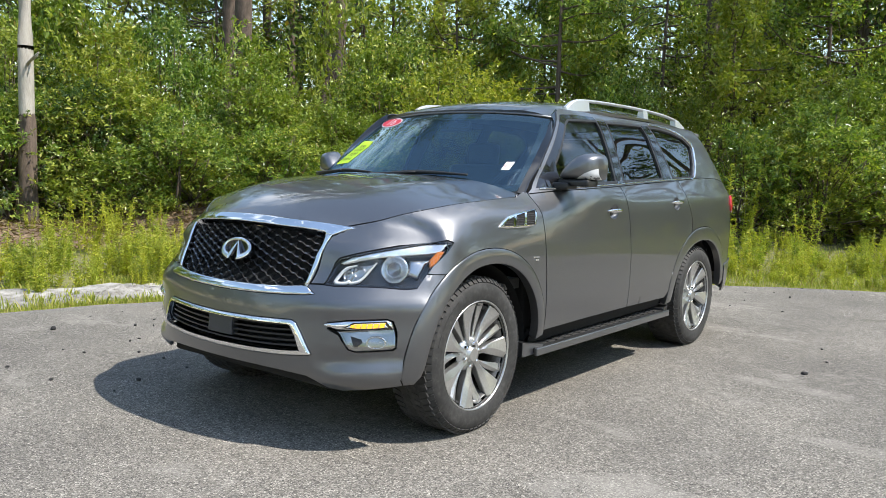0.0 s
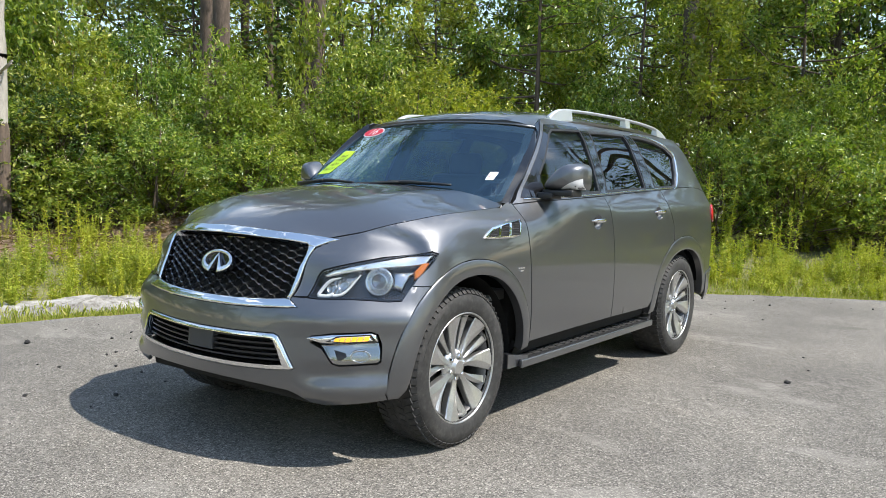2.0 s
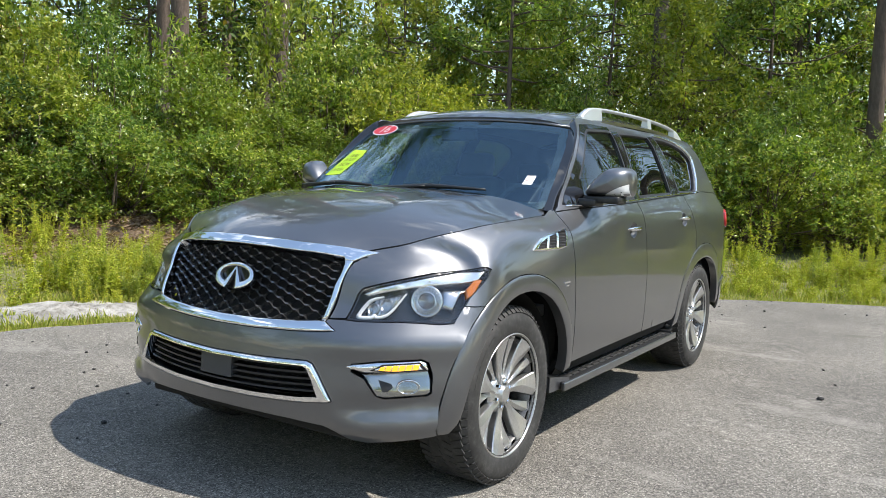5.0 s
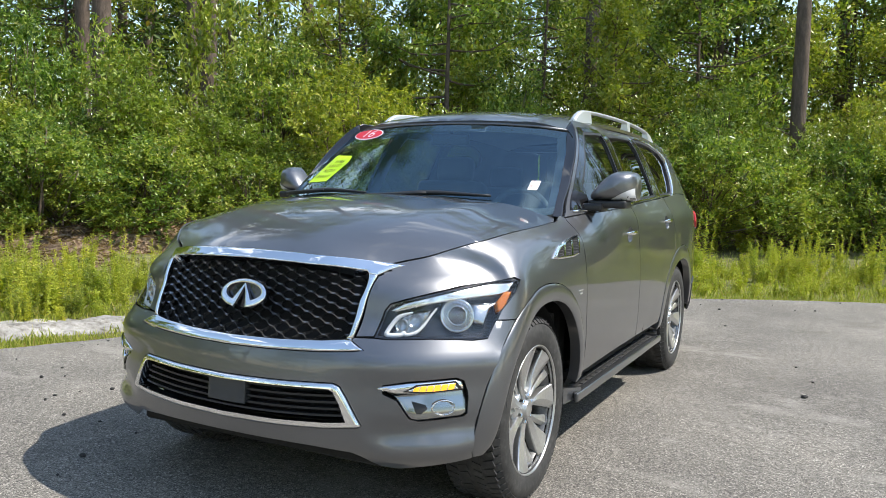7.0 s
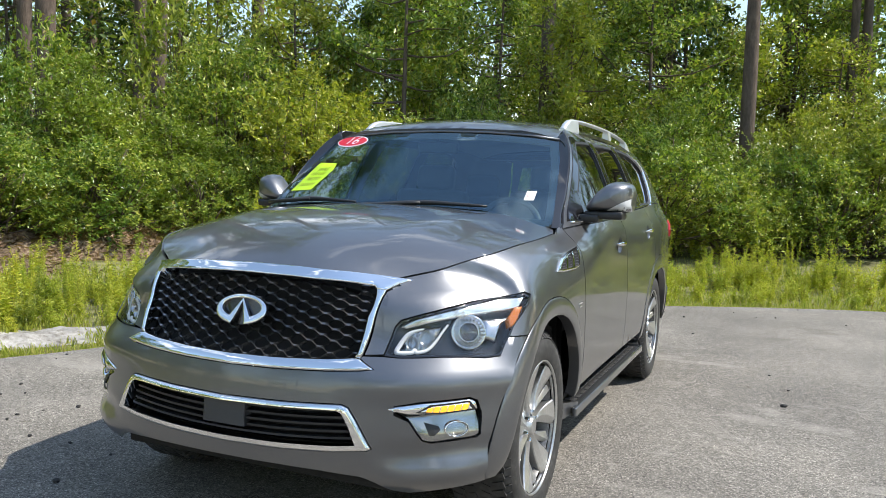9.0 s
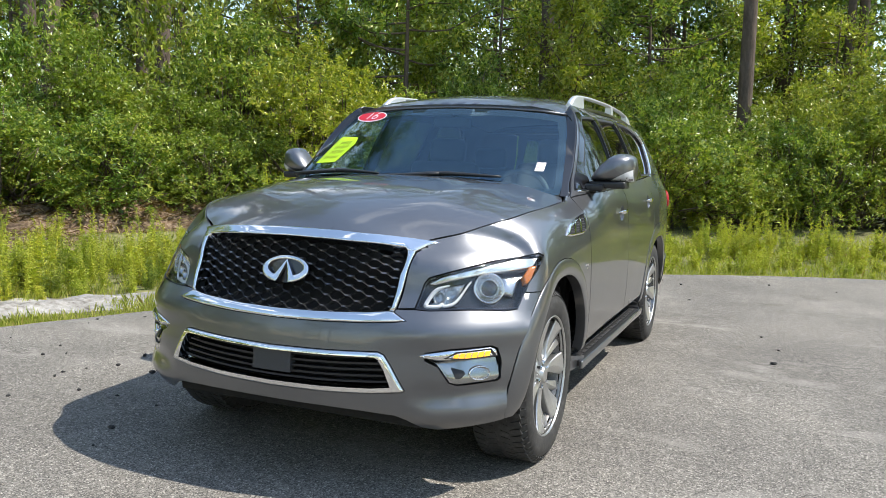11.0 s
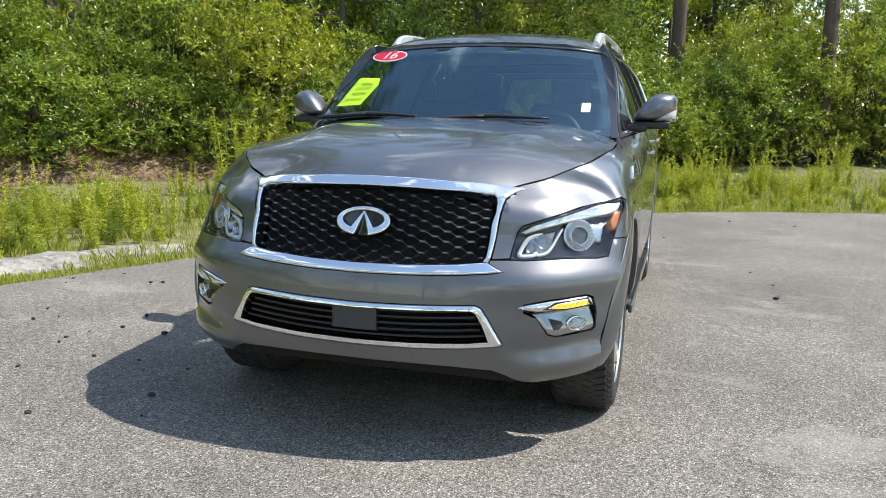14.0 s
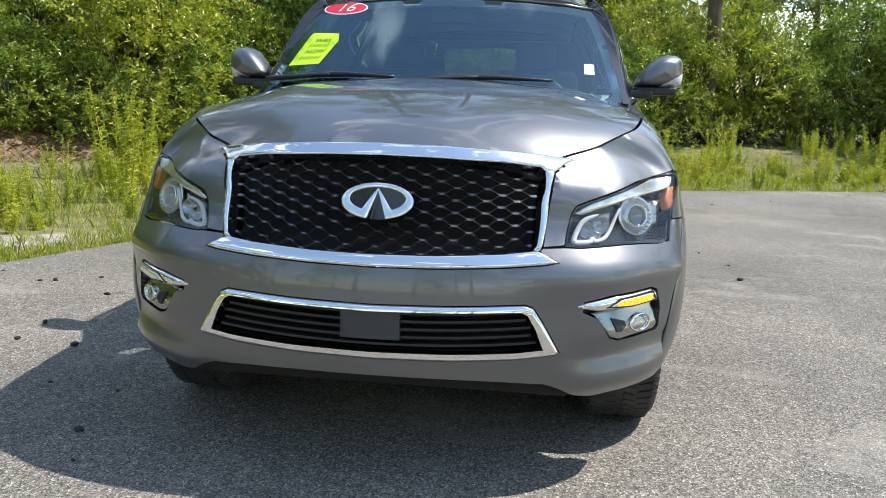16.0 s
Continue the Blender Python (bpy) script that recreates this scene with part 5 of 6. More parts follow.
# lower flare ends under the bumper corners, wheel wells and underbody
for side in (False, True):
    for cy, z1 in ((0.03, 0.90), (3.07, 0.90)):
        prof = [(cy + (0.515 if cy < 1 else 0.56) * math.cos(t), 0.38 + 0.50 * math.sin(t)) for t in np.linspace(-0.1, math.pi + 0.1, 24)]
        vs = [(x, y, z) for x in (0.52, 0.90) for y, z in prof]
        n = len(prof)
        fs = [(k, k + 1, n + k + 1, n + k) for k in range(n - 1)] + [tuple(range(n))]
        part("wheel_well", (vs, fs), DARK, car, "black wheel arch liner", mirror=side)
# the engine-height boxes are unseen fillers that stop sun leaking to the ground
for piece in (box(0, 1.7, 0.42, 1.5, 4.7, 0.16, 0.03), box(0, 1.55, 0.44, 1.78, 1.75, 0.10, 0.02), box(0, -0.45, 0.36, 1.25, 0.55, 0.12, 0.02), box(0, 0.02, 0.70, 1.0, 1.25, 0.55, 0.04), box(0, 0.60, 0.80, 1.76, 0.10, 0.75, 0.02), box(0, -0.52, 0.72, 1.3, 0.12, 0.5, 0.02)):
    part("underbody_fill", piece, DARK, car, "black underbody and unseen engine bay fill that blocks sun", smooth=False)

# ---- grille ----
grille = empty("grille", "black mesh grille in a chrome surround", at=(0, 0, 0))
grille.parent = car
panel("backing", both, F(*GRILLE), DARK, grille, lift=-0.065, depth=0, res=0.06)
gin = F(*GRILLE)
gpoly = tidy(gin, 0.006, 0.03)
PITCH, ROWS_Z = 0.097, 0.0196
for k in range(-2, 19):
    s = np.linspace(-0.56, 0.56, 230)
    z0 = 0.748 + ROWS_Z * k
    dip = 0.018 * (s / 0.5) ** 2 * (1 - 1.6 * min(1, max(0, k) / 16))
    z = z0 + dip + 0.5 * ROWS_Z * np.cos(2 * math.pi * s / PITCH + math.pi * k)
    ok = inside(np.stack([s, z], 1), gpoly)
    thick = 0.0019 + 0.0024 * np.abs(np.cos(2 * math.pi * s / PITCH)) ** 4
    vs, fs = [], []
    q = np.stack([s, np.clip(z, 0.70, 1.09)], 1)
    p3, n3 = both(q), normals_of(both, q)
    for i in range(len(s)):
        for dz, dn in ((thick[i], -0.019), (thick[i], -0.040), (-thick[i], -0.036), (-thick[i], -0.012)):
            v = p3[i] + n3[i] * dn
            vs.append((v[0], v[1], v[2] + dz))
    for i in range(len(s) - 1):
        if ok[i] and ok[i + 1]:
            a, b = 4 * i, 4 * i + 4
            fs += [(a, a + 3, b + 3, b), (a, b, b + 1, a + 1), (a + 3, a + 2, b + 2, b + 3)]
    if fs:
        obj("grille_bar", vs, fs, GRILLE_BAR, grille, smooth=False)
def upright(p2, p3):
    """What brings the skin to a straight line between the two chrome strips."""
    lo, hi = both(np.stack([p2[:, 0], np.full(len(p2), 0.795)], 1)), both(np.stack([p2[:, 0], np.full(len(p2), 1.015)], 1))
    return p3[:, 1] - (lo[:, 1] + (hi[:, 1] - lo[:, 1]) * np.clip((p3[:, 2] - 0.795) / 0.22, 0, 1))


panel("surround_top", both, F(*CHROME_TOP), CHROME, grille, "chrome upper strip", res=0.012, gap=0.001, lift=0.002, crown=(0.006, 0.007), depth=0.05, bumps=lambda p2, p3: 0.50 * np.clip(1.10 - p3[:, 2], 0, 0.06) * (lambda k: k * k * (3 - 2 * k))(np.clip((0.62 - np.abs(p3[:, 0])) / 0.50, 0, 1)))
panel("surround_bottom", both, F(*CHROME_LOW), CHROME, grille, "chrome lower strip", res=0.012, gap=0.001, lift=0.001, crown=(0.006, 0.010), depth=0.012, bumps=lambda p2, p3: 0.10 * np.clip(0.79 - p3[:, 2], 0, 0.06))
for side in (False, True):
    panel("surround_side", both, F(*CHROME_SIDE), CHROME, grille, "chrome side strip", res=0.012, gap=0.001, lift=0.003, crown=(0.008, 0.010), depth=0.05, mirror=side, bumps=upright)


def emblem():
    """The oval badge as outline and opening: a ring whose foot is parted by a pointed road."""
    cz = 0.920

    def oval(a, b, dz, x0):
        t0 = -math.acos(x0 / a)
        return [(a * math.cos(t), cz + dz + b * math.sin(t)) for t in np.linspace(t0, math.pi - t0, 60)]
    return oval(0.113, 0.0585, 0.0, 0.030) + [(0.0, cz + 0.034)], oval(0.088, 0.0375, 0.007, 0.046) + [(0.0, cz + 0.043)]


ring, opening = emblem()
panel("emblem_back", both, [(0.108 * math.cos(t), 0.920 + 0.055 * math.sin(t)) for t in np.linspace(0, 2 * math.pi, 40, endpoint=False)], GLOSSY_BLACK, grille, lift=0.004, gap=0, depth=0.02)
panel("emblem", both, ring, EMBLEM, grille, "chrome oval emblem", holes=[opening], gap=0, res=0.0045, lift=0.008, depth=0.014, bumps=lambda p2, p3: 0.22 * (0.985 - p3[:, 2]) + 0.0035 * np.minimum(1, np.minimum(border_gap(p2, ring), border_gap(p2, opening)) / 0.0055))

# ---- lower grille ----
intake = empty("lower_grille", "black slatted intake framed in chrome")
intake.parent = car
panel("backing", both, F(*LOW_IN), DARK, intake, lift=-0.09, depth=0, res=0.06)
LOWP = F(*LOW_OUT)
panel("frame", both, LOWP, CHROME, intake, "chrome frame", res=0.012, gap=0.001, lift=0.002, holes=[F(*LOW_IN)], crown=(0.013, 0.016), depth=0.05)
lp = np.array(F(*LOW_IN))
for k in range(5):
    s = np.linspace(-0.54, 0.54, 60)
    z = 0.490 + 0.0250 * k + 0.016 * (s / 0.5) ** 2
    ok = inside(np.stack([s, z], 1), lp)
    q = np.stack([s, z], 1)
    p3, n3 = both(q), normals_of(both, q)
    vs, fs = [], []
    for i in range(len(s)):
        for dz, dn in ((0.004, -0.016), (0.006, -0.05), (-0.006, -0.05), (-0.004, -0.016)):
            v = p3[i] + n3[i] * dn
            vs.append((v[0], v[1], v[2] + dz))
    for i in range(len(s) - 1):
        if ok[i] and ok[i + 1]:
            a, b = 4 * i, 4 * i + 4
            fs += [(a, a + 3, b + 3, b), (a, b, b + 1, a + 1), (a + 3, a + 2, b + 2, b + 3)]
    obj("slat", vs, fs, BLACK, intake, smooth=False)
panel("plate_panel", both, [(-0.093, 0.604), (0.093, 0.604), (0.095, 0.508), (-0.095, 0.508)], PLATE, intake, "blank dark grey plate panel", lift=-0.004, gap=0, depth=0.04)

# ---- fog lamps and headlamps ----
for side in (False, True):
    fog = empty("fog_lamp", "chrome fog lamp unit in a black recess")
    fog.parent = car
    panel("recess", body, F(*FOG_HOLE), BLACK, fog, lift=-0.05, depth=0, res=0.03, mirror=side)
    hole = F(*FOG_HOLE)
    rim = np.array(tidy(hole, -0.002, 0.02))
    p3, n3 = body(rim), normals_of(body, rim)
    m = len(rim)
    part("recess_wall", ([*p3, *(p3 - n3 * 0.055)], [(i, (i + 1) % m, m + (i + 1) % m, m + i) for i in range(m)]), BLACK, fog, mirror=side)
    panel("spear", body, F((0.622, 0.618), (0.66, 0.633), (0.74, 0.646), (0.872, 0.655), (0.892, 0.645), (0.900, 0.614), (0.80, 0.606), (0.70, 0.602)), CHROME, fog, "chrome blade", res=0.012, gap=0.0, lift=-0.004, crown=(0.016, 0.018), depth=0.05, mirror=side)
    panel("marker_rim", body, F((0.722, 0.612), (0.762, 0.639), (0.872, 0.648), (0.892, 0.616), (0.80, 0.608)), GLOSSY_BLACK, fog, res=0.012, gap=0.0, lift=0.0130, depth=0.012, mirror=side)
    panel("marker_lens", body, F((0.735, 0.616), (0.768, 0.634), (0.866, 0.642), (0.880, 0.619), (0.80, 0.612)), REFLECTOR, fog, "clear marker lamp", res=0.012, gap=0.0, lift=0.0135, crown=(0.004, 0.006), depth=0.01, mirror=side)
    # the driver's turn lamp is lit: a row of diodes under the lens
    for k in range(0 if side else 6):
        a, b = 0.752 + 0.0195 * k, 0.752 + 0.0195 * k + 0.0165
        top = lambda q: np.interp(q, [0.745, 0.768, 0.866], [0.623, 0.633, 0.640])
        low = lambda q: np.interp(q, [0.735, 0.80, 0.880], [0.617, 0.6135, 0.6205])
        panel("diode", body, F((a + 0.004, top(a + 0.004)), (b + 0.004, top(b + 0.004)), (b, low(b)), (a, low(a))), LIT_AMBER, fog, "glowing amber turn lamp diode", res=0.008, gap=0.0, lift=0.0185, depth=0.004)
    panel("bezel", body, F((0.690, 0.594), (0.80, 0.603), (0.904, 0.610), (0.911, 0.575), (0.910, 0.524), (0.899, 0.513), (0.775, 0.503), (0.748, 0.512), (0.712, 0.566)), FOG_METAL, fog, "bright chrome bezel", res=0.014, gap=0.0, lift=-0.009, crown=(0.005, 0.008), depth=0.03, mirror=side, bumps=lambda p2, p3: -0.30 * np.clip(p3[:, 2] - 0.535, 0, 0.06))
    # flat black patch draws a recess's darkness onto the bezel
    panel("bezel_recess", body, F((0.752, 0.574), (0.795, 0.560), (0.800, 0.546), (0.782, 0.528), (0.768, 0.528)), BLACK, fog, "flat black patch that draws a dark recess beside the lamp", res=0.014, gap=0.0, lift=0.0, depth=0.008, mirror=side, bumps=lambda p2, p3: -0.30 * np.clip(p3[:, 2] - 0.535, 0, 0.06))
    c = body(np.array([(s_of_x(0.845, 0.548), 0.548)]))[0]
    nn = normals_of(body, np.array([(s_of_x(0.845, 0.548), 0.548)]))[0]
    turn = Vector(-nn).to_track_quat("X", "Z").to_matrix().to_4x4()
    at = Matrix.Translation(Vector(c - nn * 0.005)) @ turn @ Matrix.Diagonal((1, 1.45, 0.88, 1))
    part("ring", moved(lathe([(0.03, 0.029), (-0.006, 0.030), (-0.009, 0.031), (0.0, 0.033), (0.03, 0.033)], 28), at), CHROME, fog, mirror=side)
    part("reflector", moved(lathe([(0.03, 0.002), (0.022, 0.016), (-0.002, 0.029)], 24), at), REFLECTOR, fog, mirror=side)
    part("lens", moved(lathe([(-0.012, 0.0005), (-0.010, 0.012), (-0.006, 0.022), (-0.002, 0.029)], 24), at), LENS, fog, mirror=side)

    lamp = empty("headlamp", "swept clear headlamp with projector and amber marker")
    lamp.parent = car
    panel("housing", body, LAMP, HOUSING, lamp, "dark lamp housing", lift=-0.060, depth=0, res=0.03, mirror=side)
    rim = np.array(tidy(LAMP, 0.004, 0.02))
    p3, n3 = body(rim), normals_of(body, rim)
    m = len(rim)
    part("housing_wall", ([*(p3 - n3 * 0.004), *(p3 - n3 * 0.062)], [(i, (i + 1) % m, m + (i + 1) % m, m + i) for i in range(m)]), HOUSING, lamp, mirror=side)
    ls, lz = np.mean(LAMP, axis=0)
    panel("seal", body, LAMP, GLOSSY_BLACK, lamp, res=0.015, gap=-0.001, lift=-0.004, holes=[tidy(LAMP, 0.0045, 0.02)], depth=0.01, mirror=side)
    panel("lens", body, LAMP, LENS, lamp, "clear plastic lens", res=0.02, gap=0.003, lift=-0.002, depth=0, mirror=side)
    # bright reflector strip along the top edge
    brow = F((0.622, 0.898), (0.668, 0.926), (0.74, 0.950), (0.82, 0.975)) + S((-0.36, 0.997), (-0.290, 1.001), (-0.330, 0.966)) + F((0.885, 0.950), (0.80, 0.935), (0.70, 0.910), (0.64, 0.893))
    panel("brow", body, brow, REFLECTOR, lamp, "bright upper reflector strip", res=0.012, gap=0, lift=-0.014, crown=(0.004, 0.008), depth=0.03, mirror=side, bumps=lambda p2, p3: -0.10 * np.clip(0.99 - p3[:, 2], 0, 0.05))
    # bracket-shaped light guide round the inner lamp
    guide = [(0.700, 0.893), (0.662, 0.881), (0.640, 0.862), (0.622, 0.826), (0.630, 0.817), (0.672, 0.818), (0.682, 0.826), (0.692, 0.819), (0.722, 0.826), (0.742, 0.848), (0.760, 0.882), (0.775, 0.908)]
    gq = spline(np.array([(s_of_x(x, z), z) for x, z in guide]), 70)
    gn = normals_of(body, gq)
    g3 = body(gq) - gn * 0.017
    vs, fs = [], []
    for i in range(70):
        t = g3[min(i + 1, 69)] - g3[max(i - 1, 0)]
        across = np.cross(t, gn[i]) / np.linalg.norm(np.cross(t, gn[i]))
        w = 0.0070 * float(np.interp(i / 69, [0, 0.12, 0.3, 0.75, 1], [0.45, 1.15, 1.25, 0.9, 0.5]))
        for a, b in ((-1, -0.004), (-0.85, 0.001), (0, 0.003), (0.85, 0.001), (1, -0.004)):
            vs.append(tuple(g3[i] + across * a * w + gn[i] * b))
    fs = [(5 * i + j, 5 * i + j + 1, 5 * i + j + 6, 5 * i + j + 5) for i in range(69) for j in range(4)]
    part("light_guide", (vs, fs), LIGHT_GUIDE, lamp, "white bracket-shaped light guide", mirror=side)
    cell = F((0.628, 0.822), (0.660, 0.884), (0.765, 0.905), (0.745, 0.855), (0.722, 0.824))
    panel("inner_reflector", body, cell, BRIGHT_DARK, lamp, "silver ribbed reflector", res=0.005, gap=0, lift=-0.050, crown=(0.010, 0.02), depth=0.02, mirror=side, bumps=lambda p2, p3: 0.0022 * np.sin(p2[:, 0] * 2 * math.pi / 0.020))
    for x0, z0, r0 in ((0.668, 0.850, 0.023), (0.715, 0.864, 0.026)):
        c2 = np.array([(s_of_x(x0, z0), z0)])
        c, nn = body(c2)[0], normals_of(body, c2)[0]
        tilt = (Vector(nn) * 0.6 + Vector((0, -1, 0)) * 0.6).normalized()
        at = Matrix.Translation(Vector(c - nn * 0.030)) @ (-tilt).to_track_quat("X", "Z").to_matrix().to_4x4()
        part("beam_bowl", moved(lathe([(0.020, 0.004), (0.012, r0 * 0.55), (-0.004, r0), (-0.006, r0 + 0.002), (0.010, r0 + 0.002)], 24), at), BRIGHT_DARK, lamp, "small round beam reflector", mirror=side)
        part("bulb", moved(lathe([(-0.004, 0.0005), (-0.002, 0.005), (0.020, 0.006)], 12), at), BRIGHT, lamp, mirror=side)
    c2 = np.array([(s_of_x(0.842, 0.884), 0.884)])
    c, nn = body(c2)[0], normals_of(body, c2)[0]
    look_at = (Vector(nn) * 0.7 + Vector((0, -1, 0)) * 0.5).normalized()
    at = Matrix.Translation(Vector(c - nn * 0.034)) @ (-look_at).to_track_quat("X", "Z").to_matrix().to_4x4()
    part("projector_bowl", moved(lathe([(0.030, 0.034), (0.008, 0.042), (-0.006, 0.056), (-0.011, 0.064), (-0.004, 0.066)], 40), at), BRIGHT, lamp, "bright reflector bowl", mirror=side)
    part("projector_ring", moved(lathe([(0.02, 0.036), (-0.014, 0.034), (-0.018, 0.0365), (-0.014, 0.039), (0.02, 0.040)], 36), at), CHROME, lamp, "chrome ring", mirror=side)
    part("projector_back", moved(lathe([(0.024, 0.001), (0.018, 0.016), (0.004, 0.034)], 28), at), DARK_CHROME, lamp, mirror=side)
    part("projector_lens", moved(lathe([(-0.024, 0.0005), (-0.021, 0.011), (-0.014, 0.022), (-0.004, 0.030), (0.004, 0.034)], 32), at), LENS, lamp, "round glass projector lens", mirror=side)
    for k in range(17):
        t = radians(-130 + 15 * k)
        part("reflector_stud", moved(tube([(-0.002, -0.044 * math.cos(t), 0.044 * math.sin(t)), (-0.013, -0.060 * math.cos(t), 0.060 * math.sin(t))], (0.0020, 0.0028), 5), at), BRIGHT_DARK, lamp, mirror=side)
    panel("outer_reflector", body, S((-0.455, 0.845), (-0.40, 0.915), (-0.35, 0.945)) + F((0.875, 0.930), (0.885, 0.86)), BRIGHT_DARK, lamp, "dark bright-edged reflector", res=0.012, gap=0, lift=-0.045, crown=(0.016, 0.02), depth=0.01, mirror=side)
    panel("amber_marker", body, S((-0.398, 0.892), (-0.386, 0.926), (-0.340, 0.966), (-0.314, 0.966), (-0.378, 0.894)), AMBER, lamp, "amber side marker", res=0.012, gap=0, lift=-0.016, crown=(0.008, 0.01), depth=0.02, mirror=side)

    # ---- fender vent, badge ----
    vent = empty("fender_vent", "chrome framed side vent with three louvred slots")
    vent.parent = car
    VO = S((0.118, 1.062), (0.160, 1.090), (0.215, 1.116), (0.30, 1.132), (0.40, 1.143), (0.505, 1.152), (0.498, 1.125), (0.462, 1.064), (0.38, 1.054), (0.2, 1.054))
    slots = [S((0.158, 1.066), (0.195, 1.093), (0.272, 1.115), (0.246, 1.066)), S((0.266, 1.066), (0.294, 1.119), (0.374, 1.131), (0.346, 1.066)), S((0.366, 1.066), (0.395, 1.134), (0.480, 1.142), (0.452, 1.068))]
    panel("frame", body, VO, CHROME, vent, res=0.012, gap=0, lift=0.004, holes=slots, crown=(0.006, 0.012), depth=0.02, mirror=side)
    for sl in slots:
        panel("slot", body, sl, DARK, vent, res=0.03, gap=0, lift=0.0015, depth=0, mirror=side)
        lo, hi = np.min(sl, axis=0), np.max(sl, axis=0)
        for zz in np.arange(lo[1] + 0.012, hi[1] - 0.006, 0.0125):
            ss = np.linspace(lo[0], hi[0], 24)
            ok = ss[inside(np.stack([ss, np.full(24, zz)], 1), sl)]
            if len(ok) > 2:
                p = body(np.stack([ok[[0, -1]], [zz, zz]], 1)) + 0.002 * normals_of(body, np.stack([ok[[0, -1]], [zz, zz]], 1))
                part("louvre", tube(p, (0.0022, 0.0022), 5), BLACK, vent, mirror=side)
    b = S((0.435, 0.892), (0.50, 0.892), (0.50, 0.884), (0.435, 0.884))
    panel("badge_bar", body, b, CHROME, car, "small chrome badge", res=0.02, gap=0, lift=0.004, depth=0.006, mirror=side)
    panel("badge_bar", body, S((0.455, 0.876), (0.49, 0.876), (0.49, 0.868), (0.455, 0.868)), CHROME, car, "small chrome badge", res=0.02, gap=0, lift=0.004, depth=0.006, mirror=side)

# ---- the car: glasshouse ----
W1 = S((0.745, 1.298), (1.105, 1.672), (1.165, 1.702), (1.40, 1.716), (1.605, 1.724), (1.60, 1.65), (1.555, 1.306), (1.2, 1.296))
W2 = S((1.685, 1.312), (1.735, 1.65), (1.755, 1.726), (2.05, 1.738), (2.365, 1.742), (2.372, 1.65), (2.375, 1.338), (2.0, 1.324))
W3 = S((2.57, 1.348), (2.50, 1.70), (2.495, 1.742), (2.70, 1.742), (2.90, 1.728), (3.08, 1.690), (3.18, 1.635), (3.20, 1.60), (3.10, 1.46), (3.00, 1.37), (2.96, 1.358))
SIDE_TOP = S((0.60, 1.262), (0.84, 1.50), (1.04, 1.695), (1.09, 1.742), (1.15, 1.77), (2.0, 1.779), (3.0, 1.779), (3.40, 1.778), (3.70, 1.768), (3.84, 1.70), (3.98, 1.52), (4.12, 1.325), (3.95, 1.304), (3.62, 1.362), (3.2, 1.367), (2.95, 1.354), (2.66, 1.338), (2.2, 1.317), (1.59, 1.288), (1.2, 1.273), (0.80, 1.255), (0.548, 1.235))
SCREEN_EDGE = [(-x, z) for x, z in [(0.0, 1.738), (0.3, 1.733), (0.55, 1.718), (0.708, 1.695), (0.755, 1.58), (0.795, 1.44), (0.834, 1.285), (0.838, 1.250), (0.80, 1.236), (0.5, 1.250), (0.0, 1.262)]]
SCREEN_EDGE = SCREEN_EDGE + [(-x, z) for x, z in SCREEN_EDGE[::-1] if abs(x) > 1e-6]
for side in (False, True):
    panel("pillar_frame", body, SIDE_TOP, PAINT, car, "painted roof side and pillars", mirror=side, res=0.03, holes=[W1, W2, W3], depth=0.006, gap=0.001)
    for w, g in ((W1, SIDE_GLASS), (W2, TINTED), (W3, TINTED)):
        panel("window", body, w, g, car, "tinted side window", mirror=side, gap=-0.004, lift=-0.010, depth=0, res=0.05)
        panel("window_seal", body, tidy(w, -0.004, 0.03), BLACK, car, "black window seal", mirror=side, gap=0, lift=0.0015, holes=[tidy(w, 0.014, 0.03)], depth=0.012, res=0.03)
    # black door pillars between the windows
    panel("pillar_cover", body, S((1.57, 1.298), (1.612, 1.65), (1.618, 1.722), (1.745, 1.726), (1.725, 1.65), (1.675, 1.304)), GLOSSY_BLACK, car, "gloss black door pillar cover", mirror=side, lift=0.003, gap=0.001, depth=0.006)
    panel("pillar_cover", body, S((2.385, 1.330), (2.382, 1.65), (2.375, 1.740), (2.488, 1.742), (2.493, 1.70), (2.558, 1.342)), GLOSSY_BLACK, car, "gloss black door pillar cover", mirror=side, lift=0.003, gap=0.001, depth=0.006)
    panel("door_frame", body, S((0.640, 1.268), (0.700, 1.335), (0.872, 1.502), (1.062, 1.688), (1.105, 1.724), (1.30, 1.738), (1.60, 1.745), (1.605, 1.724), (1.40, 1.716), (1.165, 1.702), (1.105, 1.672), (0.93, 1.490), (0.86, 1.418), (0.86, 1.30), (0.80, 1.276)), GLOSSY_BLACK, car, "black window frame and mirror sail", mirror=side, lift=0.003, gap=0.0, depth=0.006)
    panel("pillar_trim", body, SIDE_TOP, LEATHER, car, "dark inner pillar trim", mirror=side, res=0.04, holes=[W1, W2, W3], depth=0, gap=0.001, lift=-0.02, flip=False)
    # bright strip round the rear of the last window
    q = np.array(S((2.52, 1.752), (2.70, 1.752), (2.91, 1.738), (3.10, 1.700), (3.205, 1.640), (3.222, 1.60), (3.115, 1.45), (3.02, 1.365), (2.96, 1.347)))
    q = spline(q, 60)
    p3 = body(q) + 0.006 * normals_of(body, q)
    part("window_strip", tube(p3, np.interp(np.linspace(0, 1, 60), [0, 0.3, 0.6, 0.85, 1], [0.005, 0.007, 0.013, 0.012, 0.006]), 8), CHROME, car, "chrome window strip", mirror=side)
    q = np.array(S((0.66, 1.262), (1.2, 1.284), (1.59, 1.299), (2.2, 1.327), (2.66, 1.348), (2.96, 1.356)))
    q = spline(q, 40)
